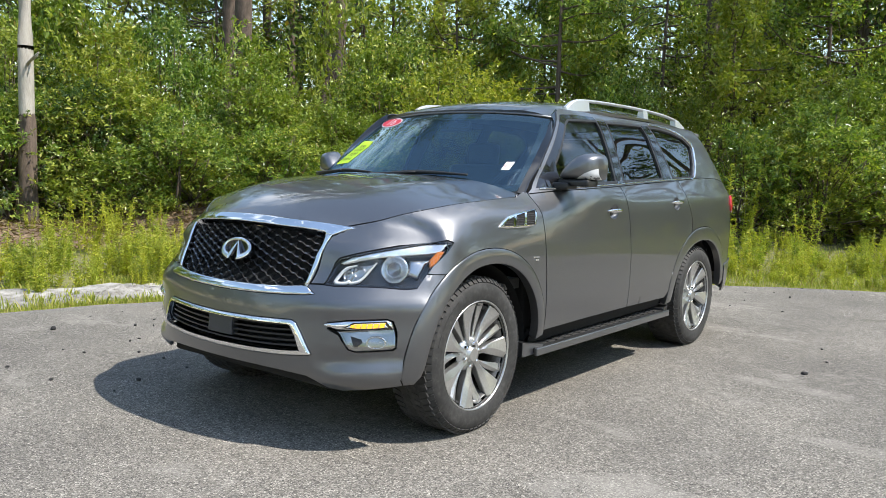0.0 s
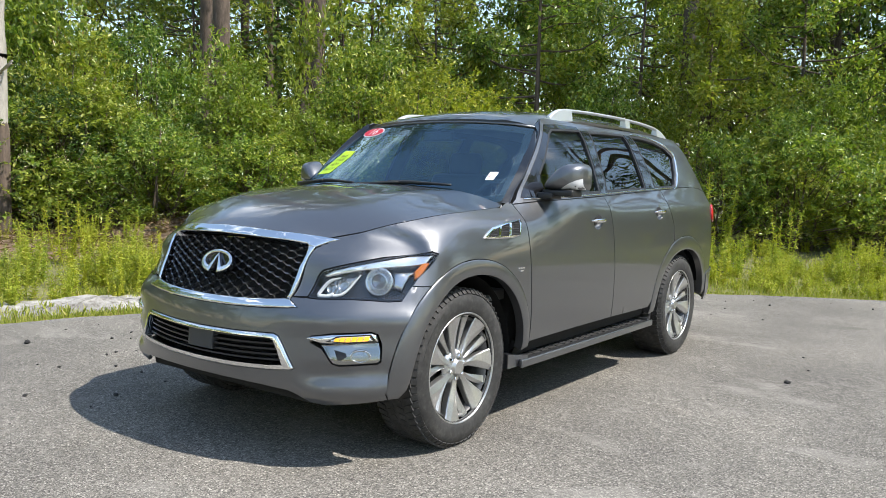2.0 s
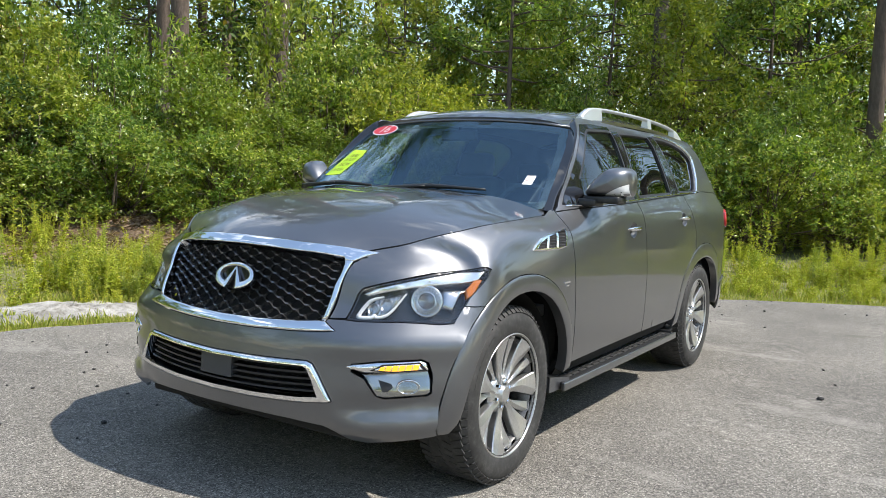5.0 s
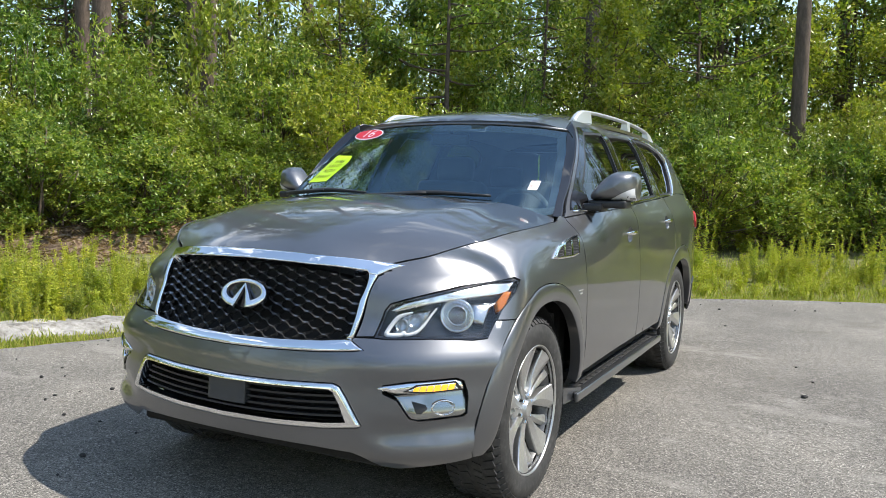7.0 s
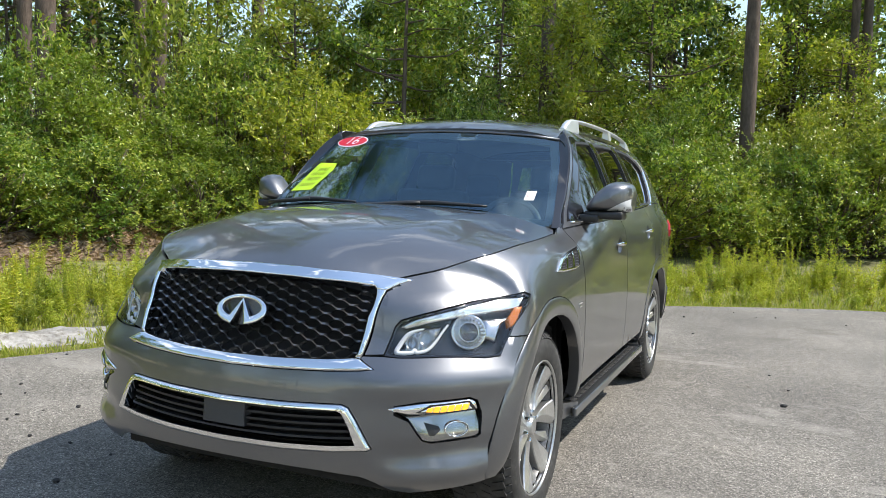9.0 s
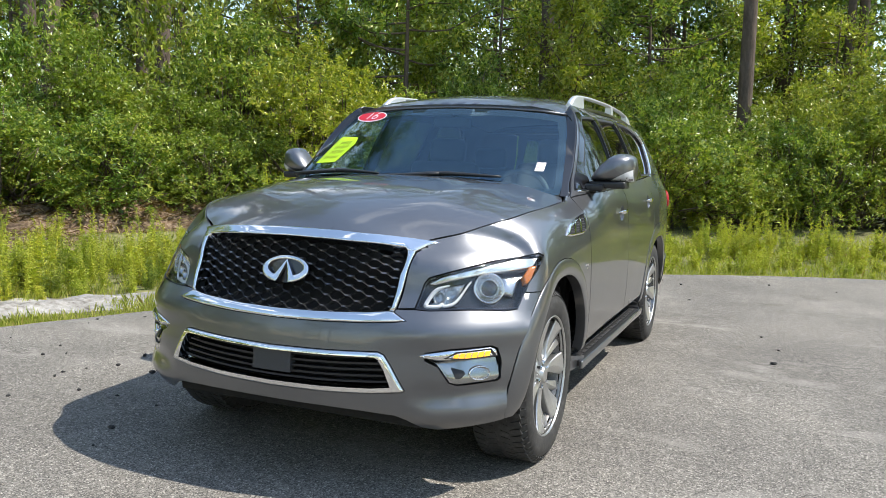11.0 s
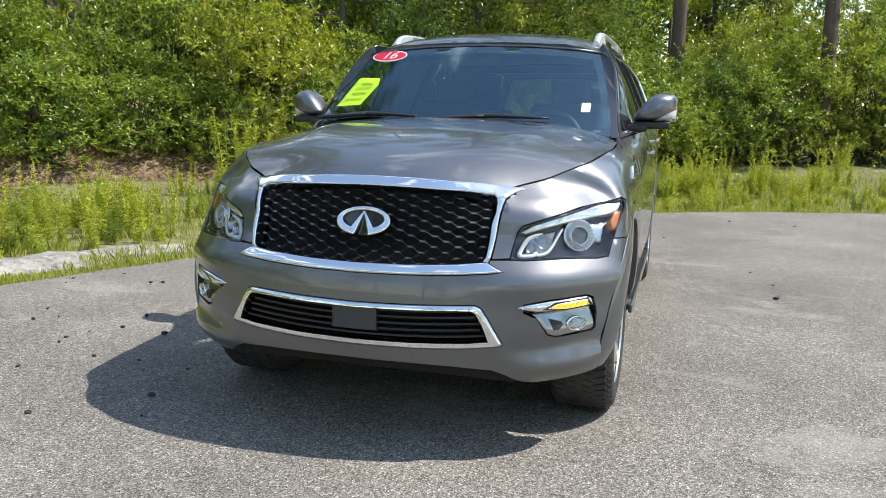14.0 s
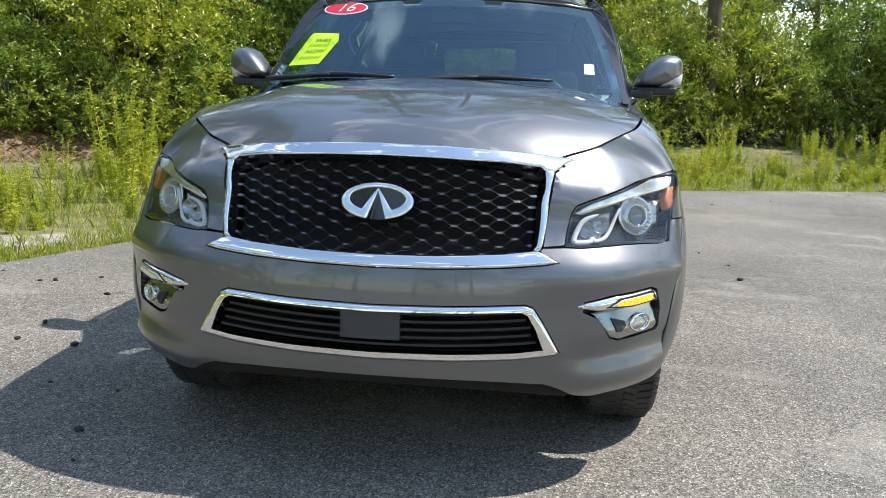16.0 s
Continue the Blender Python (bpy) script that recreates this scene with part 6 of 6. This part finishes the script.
    part("belt_strip", tube(body(q) + 0.004 * normals_of(body, q), np.full(40, 0.0052), 6), CHROME, car, "thin bright belt strip", mirror=side)
    # roof rail
    rail = empty("roof_rail", "satin silver roof rail on two feet")
    rail.parent = car
    RX = 0.652
    rp = spline([(RX, 1.34, 1.785), (RX, 1.41, 1.824), (RX, 1.50, 1.848), (RX, 1.70, 1.862), (RX, 2.0, 1.870), (RX, 2.5, 1.873), (RX, 2.95, 1.860), (RX, 3.22, 1.834), (RX, 3.36, 1.790)], 60)
    vs, fs = tube(rp, np.full(60, 0.0115), 10)
    part("bar", ([((x - RX) * 1.7 + RX, y, z) for x, y, z in vs], fs), SATIN, rail, mirror=side)
    for y0, y1 in ((1.33, 1.635), (2.52, 2.60), (3.16, 3.37)):
        vs, fs, n = [], [], 9
        for y in np.linspace(y0, y1, n):
            zl = float(roof_skin(np.array([(RX, y)]))[0][2]) - 0.010
            zh = max(float(np.interp(y, rp[:, 1], rp[:, 2])), zl + 0.004)
            vs += [(RX - 0.027, y, zl), (RX - 0.019, y, zh), (RX + 0.019, y, zh), (RX + 0.027, y, zl)]
        fs = [(4 * i + j, 4 * i + j + 1, 4 * i + j + 5, 4 * i + j + 4) for i in range(n - 1) for j in range(3)] + [(3, 2, 1, 0), tuple(range(4 * n - 4, 4 * n))]
        part("foot", (vs, fs), SATIN, rail, mirror=side, smooth=False)

    # ---- door mirror ----
    mir = empty("door_mirror", "painted door mirror with clear turn lamp on a black arm")
    mir.parent = car

    RIM = spline([(0.004, 0.022), (0.016, 0.002), (0.11, -0.002), (0.205, 0.002), (0.226, 0.018), (0.232, 0.075), (0.226, 0.122), (0.204, 0.146), (0.155, 0.154), (0.108, 0.142), (0.062, 0.104), (0.022, 0.056), (0.004, 0.022)], 49)[:-1]
    RIM = RIM * 1.05
    MID = np.array((0.142, 0.074))

    def shell(i, v):
        """The mirror's housing: i round its rim, v from the front face to the rear rim."""
        k = (1 - (1 - v) ** 2.4) ** (1 / 2.4)
        x, z = MID + (RIM[int(i) % 48] - MID) * k
        return (0.918 + x, 0.772 + 0.150 * v ** 1.25 + 0.055 * (x - 0.05) / 0.18, 1.318 + z)
    nu, nv = 48, 14
    vs = [shell(i, j / nv) for j in range(nv + 1) for i in range(nu)]
    fs = [(j * nu + i, j * nu + (i + 1) % nu, (j + 1) * nu + (i + 1) % nu, (j + 1) * nu + i) for j in range(nv) for i in range(nu)]
    part("housing", (vs, fs), PAINT, mir, mirror=side)
    part("mirror_glass", ([shell(i, 0.985) for i in range(nu)], [tuple(range(nu))]), CHROME, mir, mirror=side, smooth=False)
    # wedge of clear lamp at the lower outer corner
    spokes = RIM - MID

    def on_face(x, z):
        """The place on the housing's front that shows at x, z of the rim's plane."""
        p = np.array((x, z)) - MID
        i = int(np.argmax(spokes @ p / np.hypot(*spokes.T)))
        k = min(0.985, np.hypot(*p) / np.hypot(*spokes[i]))
        v = 1 - (1 - k ** 2.4) ** (1 / 2.4)
        return (0.918 + x, 0.768 + 0.150 * v ** 1.25 + 0.055 * (x - 0.05) / 0.18, 1.318 + z)
    lv = [on_face(0.118 + 0.116 * f, 0.007 + 0.064 * f * g) for f in np.linspace(0, 1, 12) for g in np.linspace(0, 1, 5)]
    part("turn_lamp", (lv, [(a * 5 + b, a * 5 + b + 1, a * 5 + b + 6, a * 5 + b + 5) for a in range(11) for b in range(4)]), LIGHT_GUIDE, mir, "clear turn lamp", mirror=side)
    part("arm", joined([box(1.022, 0.880, 1.302, 0.200, 0.130, 0.040, 0.014), box(0.945, 0.850, 1.285, 0.120, 0.130, 0.040, 0.014)]), BLACK, mir, "black arm", mirror=side)

    # ---- running board ----
    board = empty("running_board", "ribbed black running board with painted ends")
    board.parent = car
    part("deck", box(0.912, 1.50, 0.342, 0.140, 1.90, 0.036, 0.012), BLACK, board, mirror=side)
    part("edge_trim", box(0.984, 1.50, 0.336, 0.022, 1.92, 0.046, 0.009), PAINT, board, "painted outer edge", mirror=side)
    for row in range(3):
        for k in range(18):
            part("tread", box(0.876 + 0.035 * row, 0.68 + 0.096 * k, 0.3615, 0.019, 0.07, 0.006, 0.002), RUBBER, board, mirror=side, smooth=False)
    for y0, y1, sl in ((0.47, 0.62, 1), (2.55, 2.38, 1)):
        v = [(0.84, y0, 0.402), (0.940, y0, 0.392), (0.982, y1, 0.374), (0.84, y1, 0.378), (0.84, y0, 0.31), (0.940, y0, 0.310), (0.982, y1, 0.328), (0.84, y1, 0.326)]
        f = [(0, 1, 2, 3), (4, 7, 6, 5), (0, 4, 5, 1), (1, 5, 6, 2), (2, 6, 7, 3), (3, 7, 4, 0)]
        if y1 < y0:
            f = [q[::-1] for q in f]
        part("end_cap", (v, f), PAINT, board, "painted end", mirror=side, smooth=False)
    # tail lamp and mud parts at the rear
    panel("tail_lamp", body, S((3.80, 1.085), (3.775, 1.14), (3.80, 1.205), (3.85, 1.225), (4.02, 1.22), (4.06, 1.07), (3.86, 1.065)), RED, car, "red tail lamp", mirror=side, lift=0.004, crown=(0.012, 0.02), res=0.025)
    panel("rear_bumper", body, S((3.70, 0.47), (3.66, 0.62), (3.90, 0.66), (4.24, 0.68), (4.25, 0.40), (3.95, 0.36), (3.74, 0.38)), PAINT, car, "painted rear bumper", mirror=side, lift=0.012, res=0.04)

# roof, tailgate, windscreen
ROOF = [(0, 0.982), (0.3, 1.002), (0.55, 1.045), (0.69, 1.085), (0.70, 1.14), (0.695, 1.4), (0.695, 2.4), (0.69, 3.2), (0.66, 3.5), (0.5, 3.68), (0, 3.74)]
ROOF = ROOF + [(-x, y) for x, y in ROOF[::-1] if x > 1e-6]
panel("roof", roof_skin, ROOF, PAINT, car, "painted roof panel", res=0.045, gap=0.001, depth=0.02)
part("roof_header", (lambda p: tube(p, np.full(len(p), 0.009), 8))([(x, float(screen_skin([(x, z)])[0][1]) + 0.012, z + 0.008) for x, z in [(-0.712, 1.697), (-0.55, 1.720), (-0.3, 1.735), (0, 1.740), (0.3, 1.735), (0.55, 1.720), (0.712, 1.697)]]), PAINT, car)
panel("windscreen", screen_skin, SCREEN_EDGE, SCREEN, car, "laminated windscreen", res=0.06, gap=0, depth=0)
edge = tidy(SCREEN_EDGE, -0.004, 0.03)
rim2 = np.stack([edge[:, 0] * 0.948, 1.455 + (edge[:, 1] - 1.455) * 0.865], 1)
q = np.concatenate([edge, rim2])
m = len(edge)
obj("screen_band", screen_skin(q) - 0.006 * normals_of(screen_skin, q), [(k, (k + 1) % m, m + (k + 1) % m, m + k) for k in range(m)], DARK, car, "black windscreen border", smooth=True)
# painted return between each pillar and the glass
for side in (False, True):
    a = body(spline(np.array(S((0.548, 1.235), (0.60, 1.262), (0.84, 1.50), (1.04, 1.695), (1.09, 1.742), (1.12, 1.76))), 40))
    b = screen_skin(spline(np.array([(0.84, 1.238), (0.838, 1.258), (0.779, 1.490), (0.712, 1.688), (0.698, 1.708), (0.690, 1.716)]), 40)) + (0, 0.004, 0.002)
    flush = screen_skin(np.stack([a[:, 0] - 0.006, a[:, 2]], 1))
    mid = np.stack([a[:, 0] - 0.004, np.minimum(a[:, 1] - 0.004, flush[:, 1] + 0.012), a[:, 2] + 0.002], 1)
    a = a - (0.003, -0.010, 0.003)
    rows = [a, a * 0.2 + mid * 0.8, mid, mid * 0.85 + b * 0.15, mid * 0.4 + b * 0.6, b]
    vs = [v for r in rows for v in r]
    fs = [(r * 40 + i, r * 40 + i + 1, r * 40 + 41 + i, r * 40 + 40 + i) for r in range(5) for i in range(39)]
    part("pillar_return", (vs, fs), GLOSSY_BLACK, car, "dark gloss windscreen pillar", mirror=side)
panel("cowl", lambda p: np.stack([p[:, 0], 0.335 + 0.33 * p[:, 0] ** 2 + 0.5 * (p[:, 1] - 1.25), p[:, 1]], axis=1), [(-0.85, 1.20), (0.85, 1.20), (0.84, 1.275), (0, 1.30), (-0.84, 1.275)], BLACK, car, "black cowl", depth=0)


TAIL = S((4.125, 1.325), (3.985, 1.52), (3.845, 1.70), (3.71, 1.765)) + [(float(ST[-1]), 1.765), (float(ST[-1]), 1.24)] + S((4.10, 1.275), (3.96, 1.305))
REAR_GLASS = [(float(ST[-1]) - 0.60, 1.34), (float(ST[-1]) - 0.52, 1.66), (float(ST[-1]), 1.68), (float(ST[-1]), 1.32)]
for side in (False, True):
    panel("tailgate", body, TAIL, PAINT, car, "painted tailgate half", depth=0.012, res=0.05, mirror=side, gap=0.001, holes=[REAR_GLASS])
    panel("rear_window", body, REAR_GLASS, REAR_TINT, car, "dark rear window", depth=0, gap=-0.003, lift=-0.006, mirror=side)


# wipers
for x0, x1 in ((-0.80, -0.18), (-0.13, 0.52)):
    q = spline([(x0, 1.300), ((x0 + x1) / 2, 1.325), (x1, 1.318)], 16)
    p3 = screen_skin(q) + 0.018 * normals_of(screen_skin, q)
    w = empty("wiper", "black windscreen wiper")
    w.parent = car
    part("blade", tube(p3, np.interp(np.linspace(0, 1, 16), [0, 0.5, 1], [0.010, 0.014, 0.006]), 6), BLACK, w)
    q2 = spline([(x0 - 0.02, 1.288), ((x0 + x1) / 2, 1.312)], 8)
    part("arm", tube(screen_skin(q2) + 0.034 * normals_of(screen_skin, q2), np.linspace(0.013, 0.007, 8), 6), BLACK, w)

# ---- cabin ----
cabin = empty("cabin", "grey leather cabin seen through the windscreen")
cabin.parent = car
part("floor", box(0, 2.0, 0.72, 1.7, 3.2, 0.06, 0.01), TRIM_GREY, cabin, smooth=False)
dash = spline([(0.52, 1.235), (0.66, 1.268), (0.85, 1.262), (0.98, 1.225), (1.02, 1.12), (0.98, 0.85)], 20)
dv = [(x, y + 0.10 * (x / 0.8) ** 2, z) for x in np.linspace(-0.84, 0.84, 21) for y, z in dash]
part("dashboard", (dv, [(a * 20 + i, a * 20 + 20 + i, a * 20 + 21 + i, a * 20 + i + 1) for a in range(20) for i in range(19)]), TRIM_GREY, cabin, "grey dashboard top")
hd = [(x, y, float(roof_skin(np.array([(x, y)]))[0][2]) - 0.045) for y in np.linspace(1.15, 3.5, 10) for x in np.linspace(-0.66, 0.66, 9)]
part("headlining", (hd, [(a * 9 + i, a * 9 + i + 1, a * 9 + i + 10, a * 9 + i + 9) for a in range(9) for i in range(8)]), CREAM, cabin, "pale headlining")


def seat(x, y, w, tall):
    """A bucket seat: cushion, back and head restraint."""
    back = moved(box(0, 0, 0, w, 0.17, tall, 0.06), pose(x, y + 0.36, 0.95 + tall / 2 - 0.05, -12))
    head = moved(box(0, 0, 0, 0.27, 0.12, 0.18, 0.05), pose(x, y + 0.45, 0.95 + tall + 0.03, -10))
    s = empty("seat", "grey leather seat")
    s.parent = car
    part("cushion", box(x, y, 0.90, w, 0.55, 0.18, 0.06), LEATHER, s)
    part("back", back, LEATHER, s)
    part("head_restraint", head, LEATHER, s)
    part("stalk", joined([tube([(x + d, y + 0.43, 0.95 + tall - 0.14), (x + d, y + 0.45, 0.95 + tall)], (0.007, 0.007), 6) for d in (-0.06, 0.06)]), CHROME, s)


for x in (-0.42, 0.42):
    seat(x, 1.50, 0.52, 0.52)
    seat(x, 2.45, 0.50, 0.48)
ring = [(0.42 + 0.19 * math.cos(t), 1.08 + 0.07 * math.sin(t), 1.19 + 0.175 * math.sin(t)) for t in np.linspace(0, 2 * math.pi, 41)]
part("steering_wheel", joined([tube(ring, np.full(41, 0.017), 8, False), moved(box(0, 0, 0, 0.15, 0.06, 0.12, 0.03), pose(0.42, 1.07, 1.18, -22)), tube([(0.24, 1.08, 1.19), (0.60, 1.08, 1.19)], (0.018, 0.018), 6)]), LEATHER, cabin, "dark steering wheel")
part("rear_header", box(0, 3.60, 1.735, 1.36, 0.22, 0.05, 0.02), LEATHER, cabin, "dark trim above the rear window")
part("rear_view_mirror", joined([box(0, 1.02, 1.655, 0.25, 0.035, 0.07, 0.015), tube([(0, 1.03, 1.66), (0, 1.03, 1.75)], (0.01, 0.014), 6)]), BLACK, cabin, "black interior mirror")


# ---- wheels ----
def wheel():
    """A left-hand wheel about the x axis, outer face towards +x."""
    root = empty("wheel", "silver multi-spoke alloy wheel with an all-season tyre")
    R, rim, half = 0.407, 0.283, 0.136
    prof = [(-half + 0.02, rim - 0.02), (-half, rim + 0.01), (-half - 0.006, rim + 0.05), (-half, R - 0.035), (-half + 0.028, R - 0.006), (-0.06, R), (0.06, R), (half - 0.028, R - 0.006), (half, R - 0.035), (half + 0.006, rim + 0.055), (half + 0.002, rim + 0.018), (half - 0.006, rim + 0.002), (half - 0.016, rim - 0.012)]
    tyre = part("tyre", lathe(prof, 96), RUBBER, root, "black ribbed tyre")
    blocks = []
    for k in range(64):
        t = 2 * math.pi * k / 64
        for x, w, sh in ((-0.088, 0.050, 0.0), (-0.030, 0.040, 0.5), (0.030, 0.040, 0.0), (0.088, 0.050, 0.5)):
            blocks.append(moved(box(0, 0, 0, w, 0.030, 0.008), pose(x, 0, 0, math.degrees(t) + sh * 5.6) @ pose(0, 0, R - 0.001, 0, 0, 18 if sh else -18)))
        for x in (0.121, -0.121):
            blocks.append(moved(box(0, 0, 0, 0.030, 0.028, 0.007), pose(x, 0, 0, math.degrees(t)) @ pose(0, 0, R - 0.016, 0, 42 if x > 0 else -42)))
    part("tread", joined(blocks), RUBBER, root, smooth=False)
    for start, count in ((35, 7), (215, 9)):
        marks = []
        for k in range(count):
            a = radians(start + 6.2 * k)
            marks.append(moved(box(0, 0, 0, 0.004, 0.026, 0.022), pose(half + 0.003, 0, 0, math.degrees(a)) @ pose(0, 0, R - 0.062)))
        part("sidewall_mark", joined(marks), RUBBER, root, "raised sidewall bars", smooth=False)
    part("barrel", lathe([(-half + 0.015, rim - 0.012), (-half + 0.03, rim - 0.03), (half - 0.05, rim - 0.035), (half - 0.03, rim - 0.022)], 64), ALLOY_DARK, root)
    part("rim_lip", lathe([(half - 0.030, rim - 0.006), (half - 0.012, rim - 0.005), (half - 0.004, rim - 0.003), (half - 0.002, rim + 0.001), (half - 0.006, rim + 0.005), (half - 0.02, rim + 0.004)], 72), ALLOY, root)
    part("hub", lathe([(half - 0.075, 0.092), (half - 0.058, 0.084), (half - 0.052, 0.060), (half - 0.046, 0.040), (half - 0.030, 0.037), (half - 0.027, 0.033), (half - 0.029, 0.026), (half - 0.028, 0.001)], 48), ALLOY, root)
    for k in range(7):
        a0 = 2 * math.pi * k / 7 + 0.12
        for off, w0, w1, drop, twist in ((-0.10, 0.030, 0.122, 0.0, -0.02), (0.28, 0.022, 0.056, 0.018, 0.07)):
            vs, fs = [], []
            n = 11
            for i in range(n):
                f = i / (n - 1)
                r = 0.050 + (rim - 0.010 - 0.050) * f
                a = a0 + off * (0.62 + 0.38 * f) + twist * f
                w = w0 + (w1 - w0) * max(0, f - 0.24) / 0.76
                x = half - 0.040 - drop + 0.030 * f - 0.010 * math.sin(math.pi * f)
                d = Vector((0, math.cos(a), math.sin(a)))
                e = Vector((0, -math.sin(a), math.cos(a)))
                c = d * r
                ridge = 0.80 - 1.30 * f
                for dx, ww in ((-0.048, 0.86), (-0.010, 1.0), (-0.006, 0.93), (0.0, ridge), (-0.009, -0.93), (-0.014, -1.0), (-0.048, -0.86)):
                    vs.append(tuple(c + e * (w * 0.5 * ww) + Vector((x + dx, 0, 0))))
            fs = [(7 * i + j, 7 * i + j + 1, 7 * i + j + 8, 7 * i + j + 7) for i in range(n - 1) for j in range(6)]
            part("spoke", (vs, [f[::-1] for f in fs]), ALLOY, root, smooth=False)
    for k in range(6):
        a = 2 * math.pi * k / 6 + 0.3
        part("lug_nut", moved(lathe([(0, 0.013), (0.018, 0.012), (0.022, 0.008), (0.023, 0.0005)], 6), Matrix.Translation((half - 0.056, 0.060 * math.cos(a), 0.060 * math.sin(a)))), CHROME, root, smooth=False)
    part("brake_disc", lathe([(0.00, 0.06), (0.00, 0.205), (-0.03, 0.205), (-0.03, 0.06)], 48), ALLOY_DARK, root)
    # this disc is added to stop sun passing through the spokes
    part("dust_shield", lathe([(-0.075, 0.001), (-0.078, 0.15), (-0.07, 0.262)], 40), DARK, root)
    part("caliper", box(-0.01, 0.13, 0.10, 0.09, 0.09, 0.16, 0.02), DARK, root)
    return root


first = wheel()
first.parent = car
first.matrix_basis = pose(0.832, 0, 0.402)
for x, y, rx in ((0.832, 3.075, 40), (-0.832, 0, 15), (-0.832, 3.075, 70)):
    w = copy_thing(first, pose(x, y, 0.402, rx, 0, 180 if x < 0 else 0))
    w.parent = car

# ---- stickers on the windscreen ----
STICK_RED = material("red_sticker", (0.62, 0.01, 0.035), 0.4)
STICK_WHITE = material("white_sticker", (0.80, 0.80, 0.80), 0.45)
STICK_LIME = material("lime_sticker", (0.52, 0.80, 0.015), 0.45)
INK = material("black_ink", (0.01, 0.012, 0.008), 0.6)


def letters(text, size, shear=0.0):
    """The built-in font's outlines as a flat mesh: vertices and faces."""
    cu = bpy.data.curves.new("letters", "FONT")
    cu.body, cu.size, cu.shear, cu.align_x, cu.align_y = text, size, shear, "CENTER", "CENTER"
    ob = bpy.data.objects.new("letters", cu)
    scene.collection.objects.link(ob)
    me = bpy.data.meshes.new_from_object(ob.evaluated_get(bpy.context.evaluated_depsgraph_get()))
    v, f = [tuple(p.co[:2]) for p in me.vertices], [tuple(p.vertices) for p in me.polygons]
    bpy.data.objects.remove(ob)
    bpy.data.meshes.remove(me)
    return v, f


def on_screen(name, v2, faces, mat, parent, lift, label=""):
    q = np.array(v2)
    p3 = screen_skin(q) + lift * normals_of(screen_skin, q)
    return obj(name, p3, faces, mat, parent, label)


def flat_on_screen(name, outline, mat, parent, lift, label=""):
    return panel(name, screen_skin, outline, mat, parent, label, gap=0, res=0.04, lift=lift, depth=0)


year = empty("year_sticker", "red oval sticker with white rim and slanted white 16", "sticker")
ox, oz, oa, ob_ = -0.565, 1.688, 0.128, 0.036
oval = lambda k: [(ox + oa * k * math.cos(t), oz + ob_ * (k - (1 - k) * 1.2) * math.sin(t)) for t in np.linspace(0, 2 * math.pi, 40, endpoint=False)]
flat_on_screen("rim", oval(1.0), STICK_WHITE, year, 0.0020)
flat_on_screen("field", oval(0.93), STICK_RED, year, 0.0035)
v, f = letters("16", 0.082, 0.35)
on_screen("figures", [(ox + x * 1.35, oz + y * 0.80) for x, y in v], f, STICK_WHITE, year, 0.005)

price = empty("price_sticker", "lime green tag-shaped sticker with handwritten prices", "sticker")
TAG = [(-0.760, 1.378), (-0.590, 1.388), (-0.532, 1.505), (-0.545, 1.545), (-0.69, 1.550), (-0.705, 1.538)]
flat_on_screen("tag", TAG, STICK_LIME, price, 0.002)


def tag_at(u, v):
    """A place on the tag: u across, v up, each 0 to 1."""
    a, b = np.array((-0.760, 1.378)), np.array((-0.590, 1.388))
    c, d = np.array((-0.700, 1.545)), np.array((-0.530, 1.545))
    return tuple((a + (b - a) * u) * (1 - v) + (c + (d - c) * u) * v)


for word, vv in (("WAS", 0.76), ("NOW", 0.40)):
    lv, lf = letters(word, 0.26, 0.1)
    on_screen("word", [tag_at(0.56 + x * 0.95, vv + y * 0.72) for x, y in lv], lf, INK, price, 0.004)
for vv in (0.60, 0.20):
    for k in range(6):
        u0 = 0.22 + 0.115 * k
        flat_on_screen("figure_bar", [tag_at(u0, vv - 0.055), tag_at(u0 + 0.035, vv - 0.055), tag_at(u0 + 0.075, vv + 0.055), tag_at(u0 + 0.04, vv + 0.055)], INK, price, 0.004)

note = empty("white_sticker", "small white inspection sticker with a pale red print", "sticker")
flat_on_screen("paper", [(0.668, 1.366), (0.714, 1.366), (0.711, 1.414), (0.665, 1.414)], STICK_WHITE, note, 0.002)
flat_on_screen("print_bar", [(0.671, 1.382), (0.688, 1.382), (0.686, 1.410), (0.669, 1.410)], material("pale_red_ink", (0.75, 0.36, 0.34), 0.5), note, 0.004)
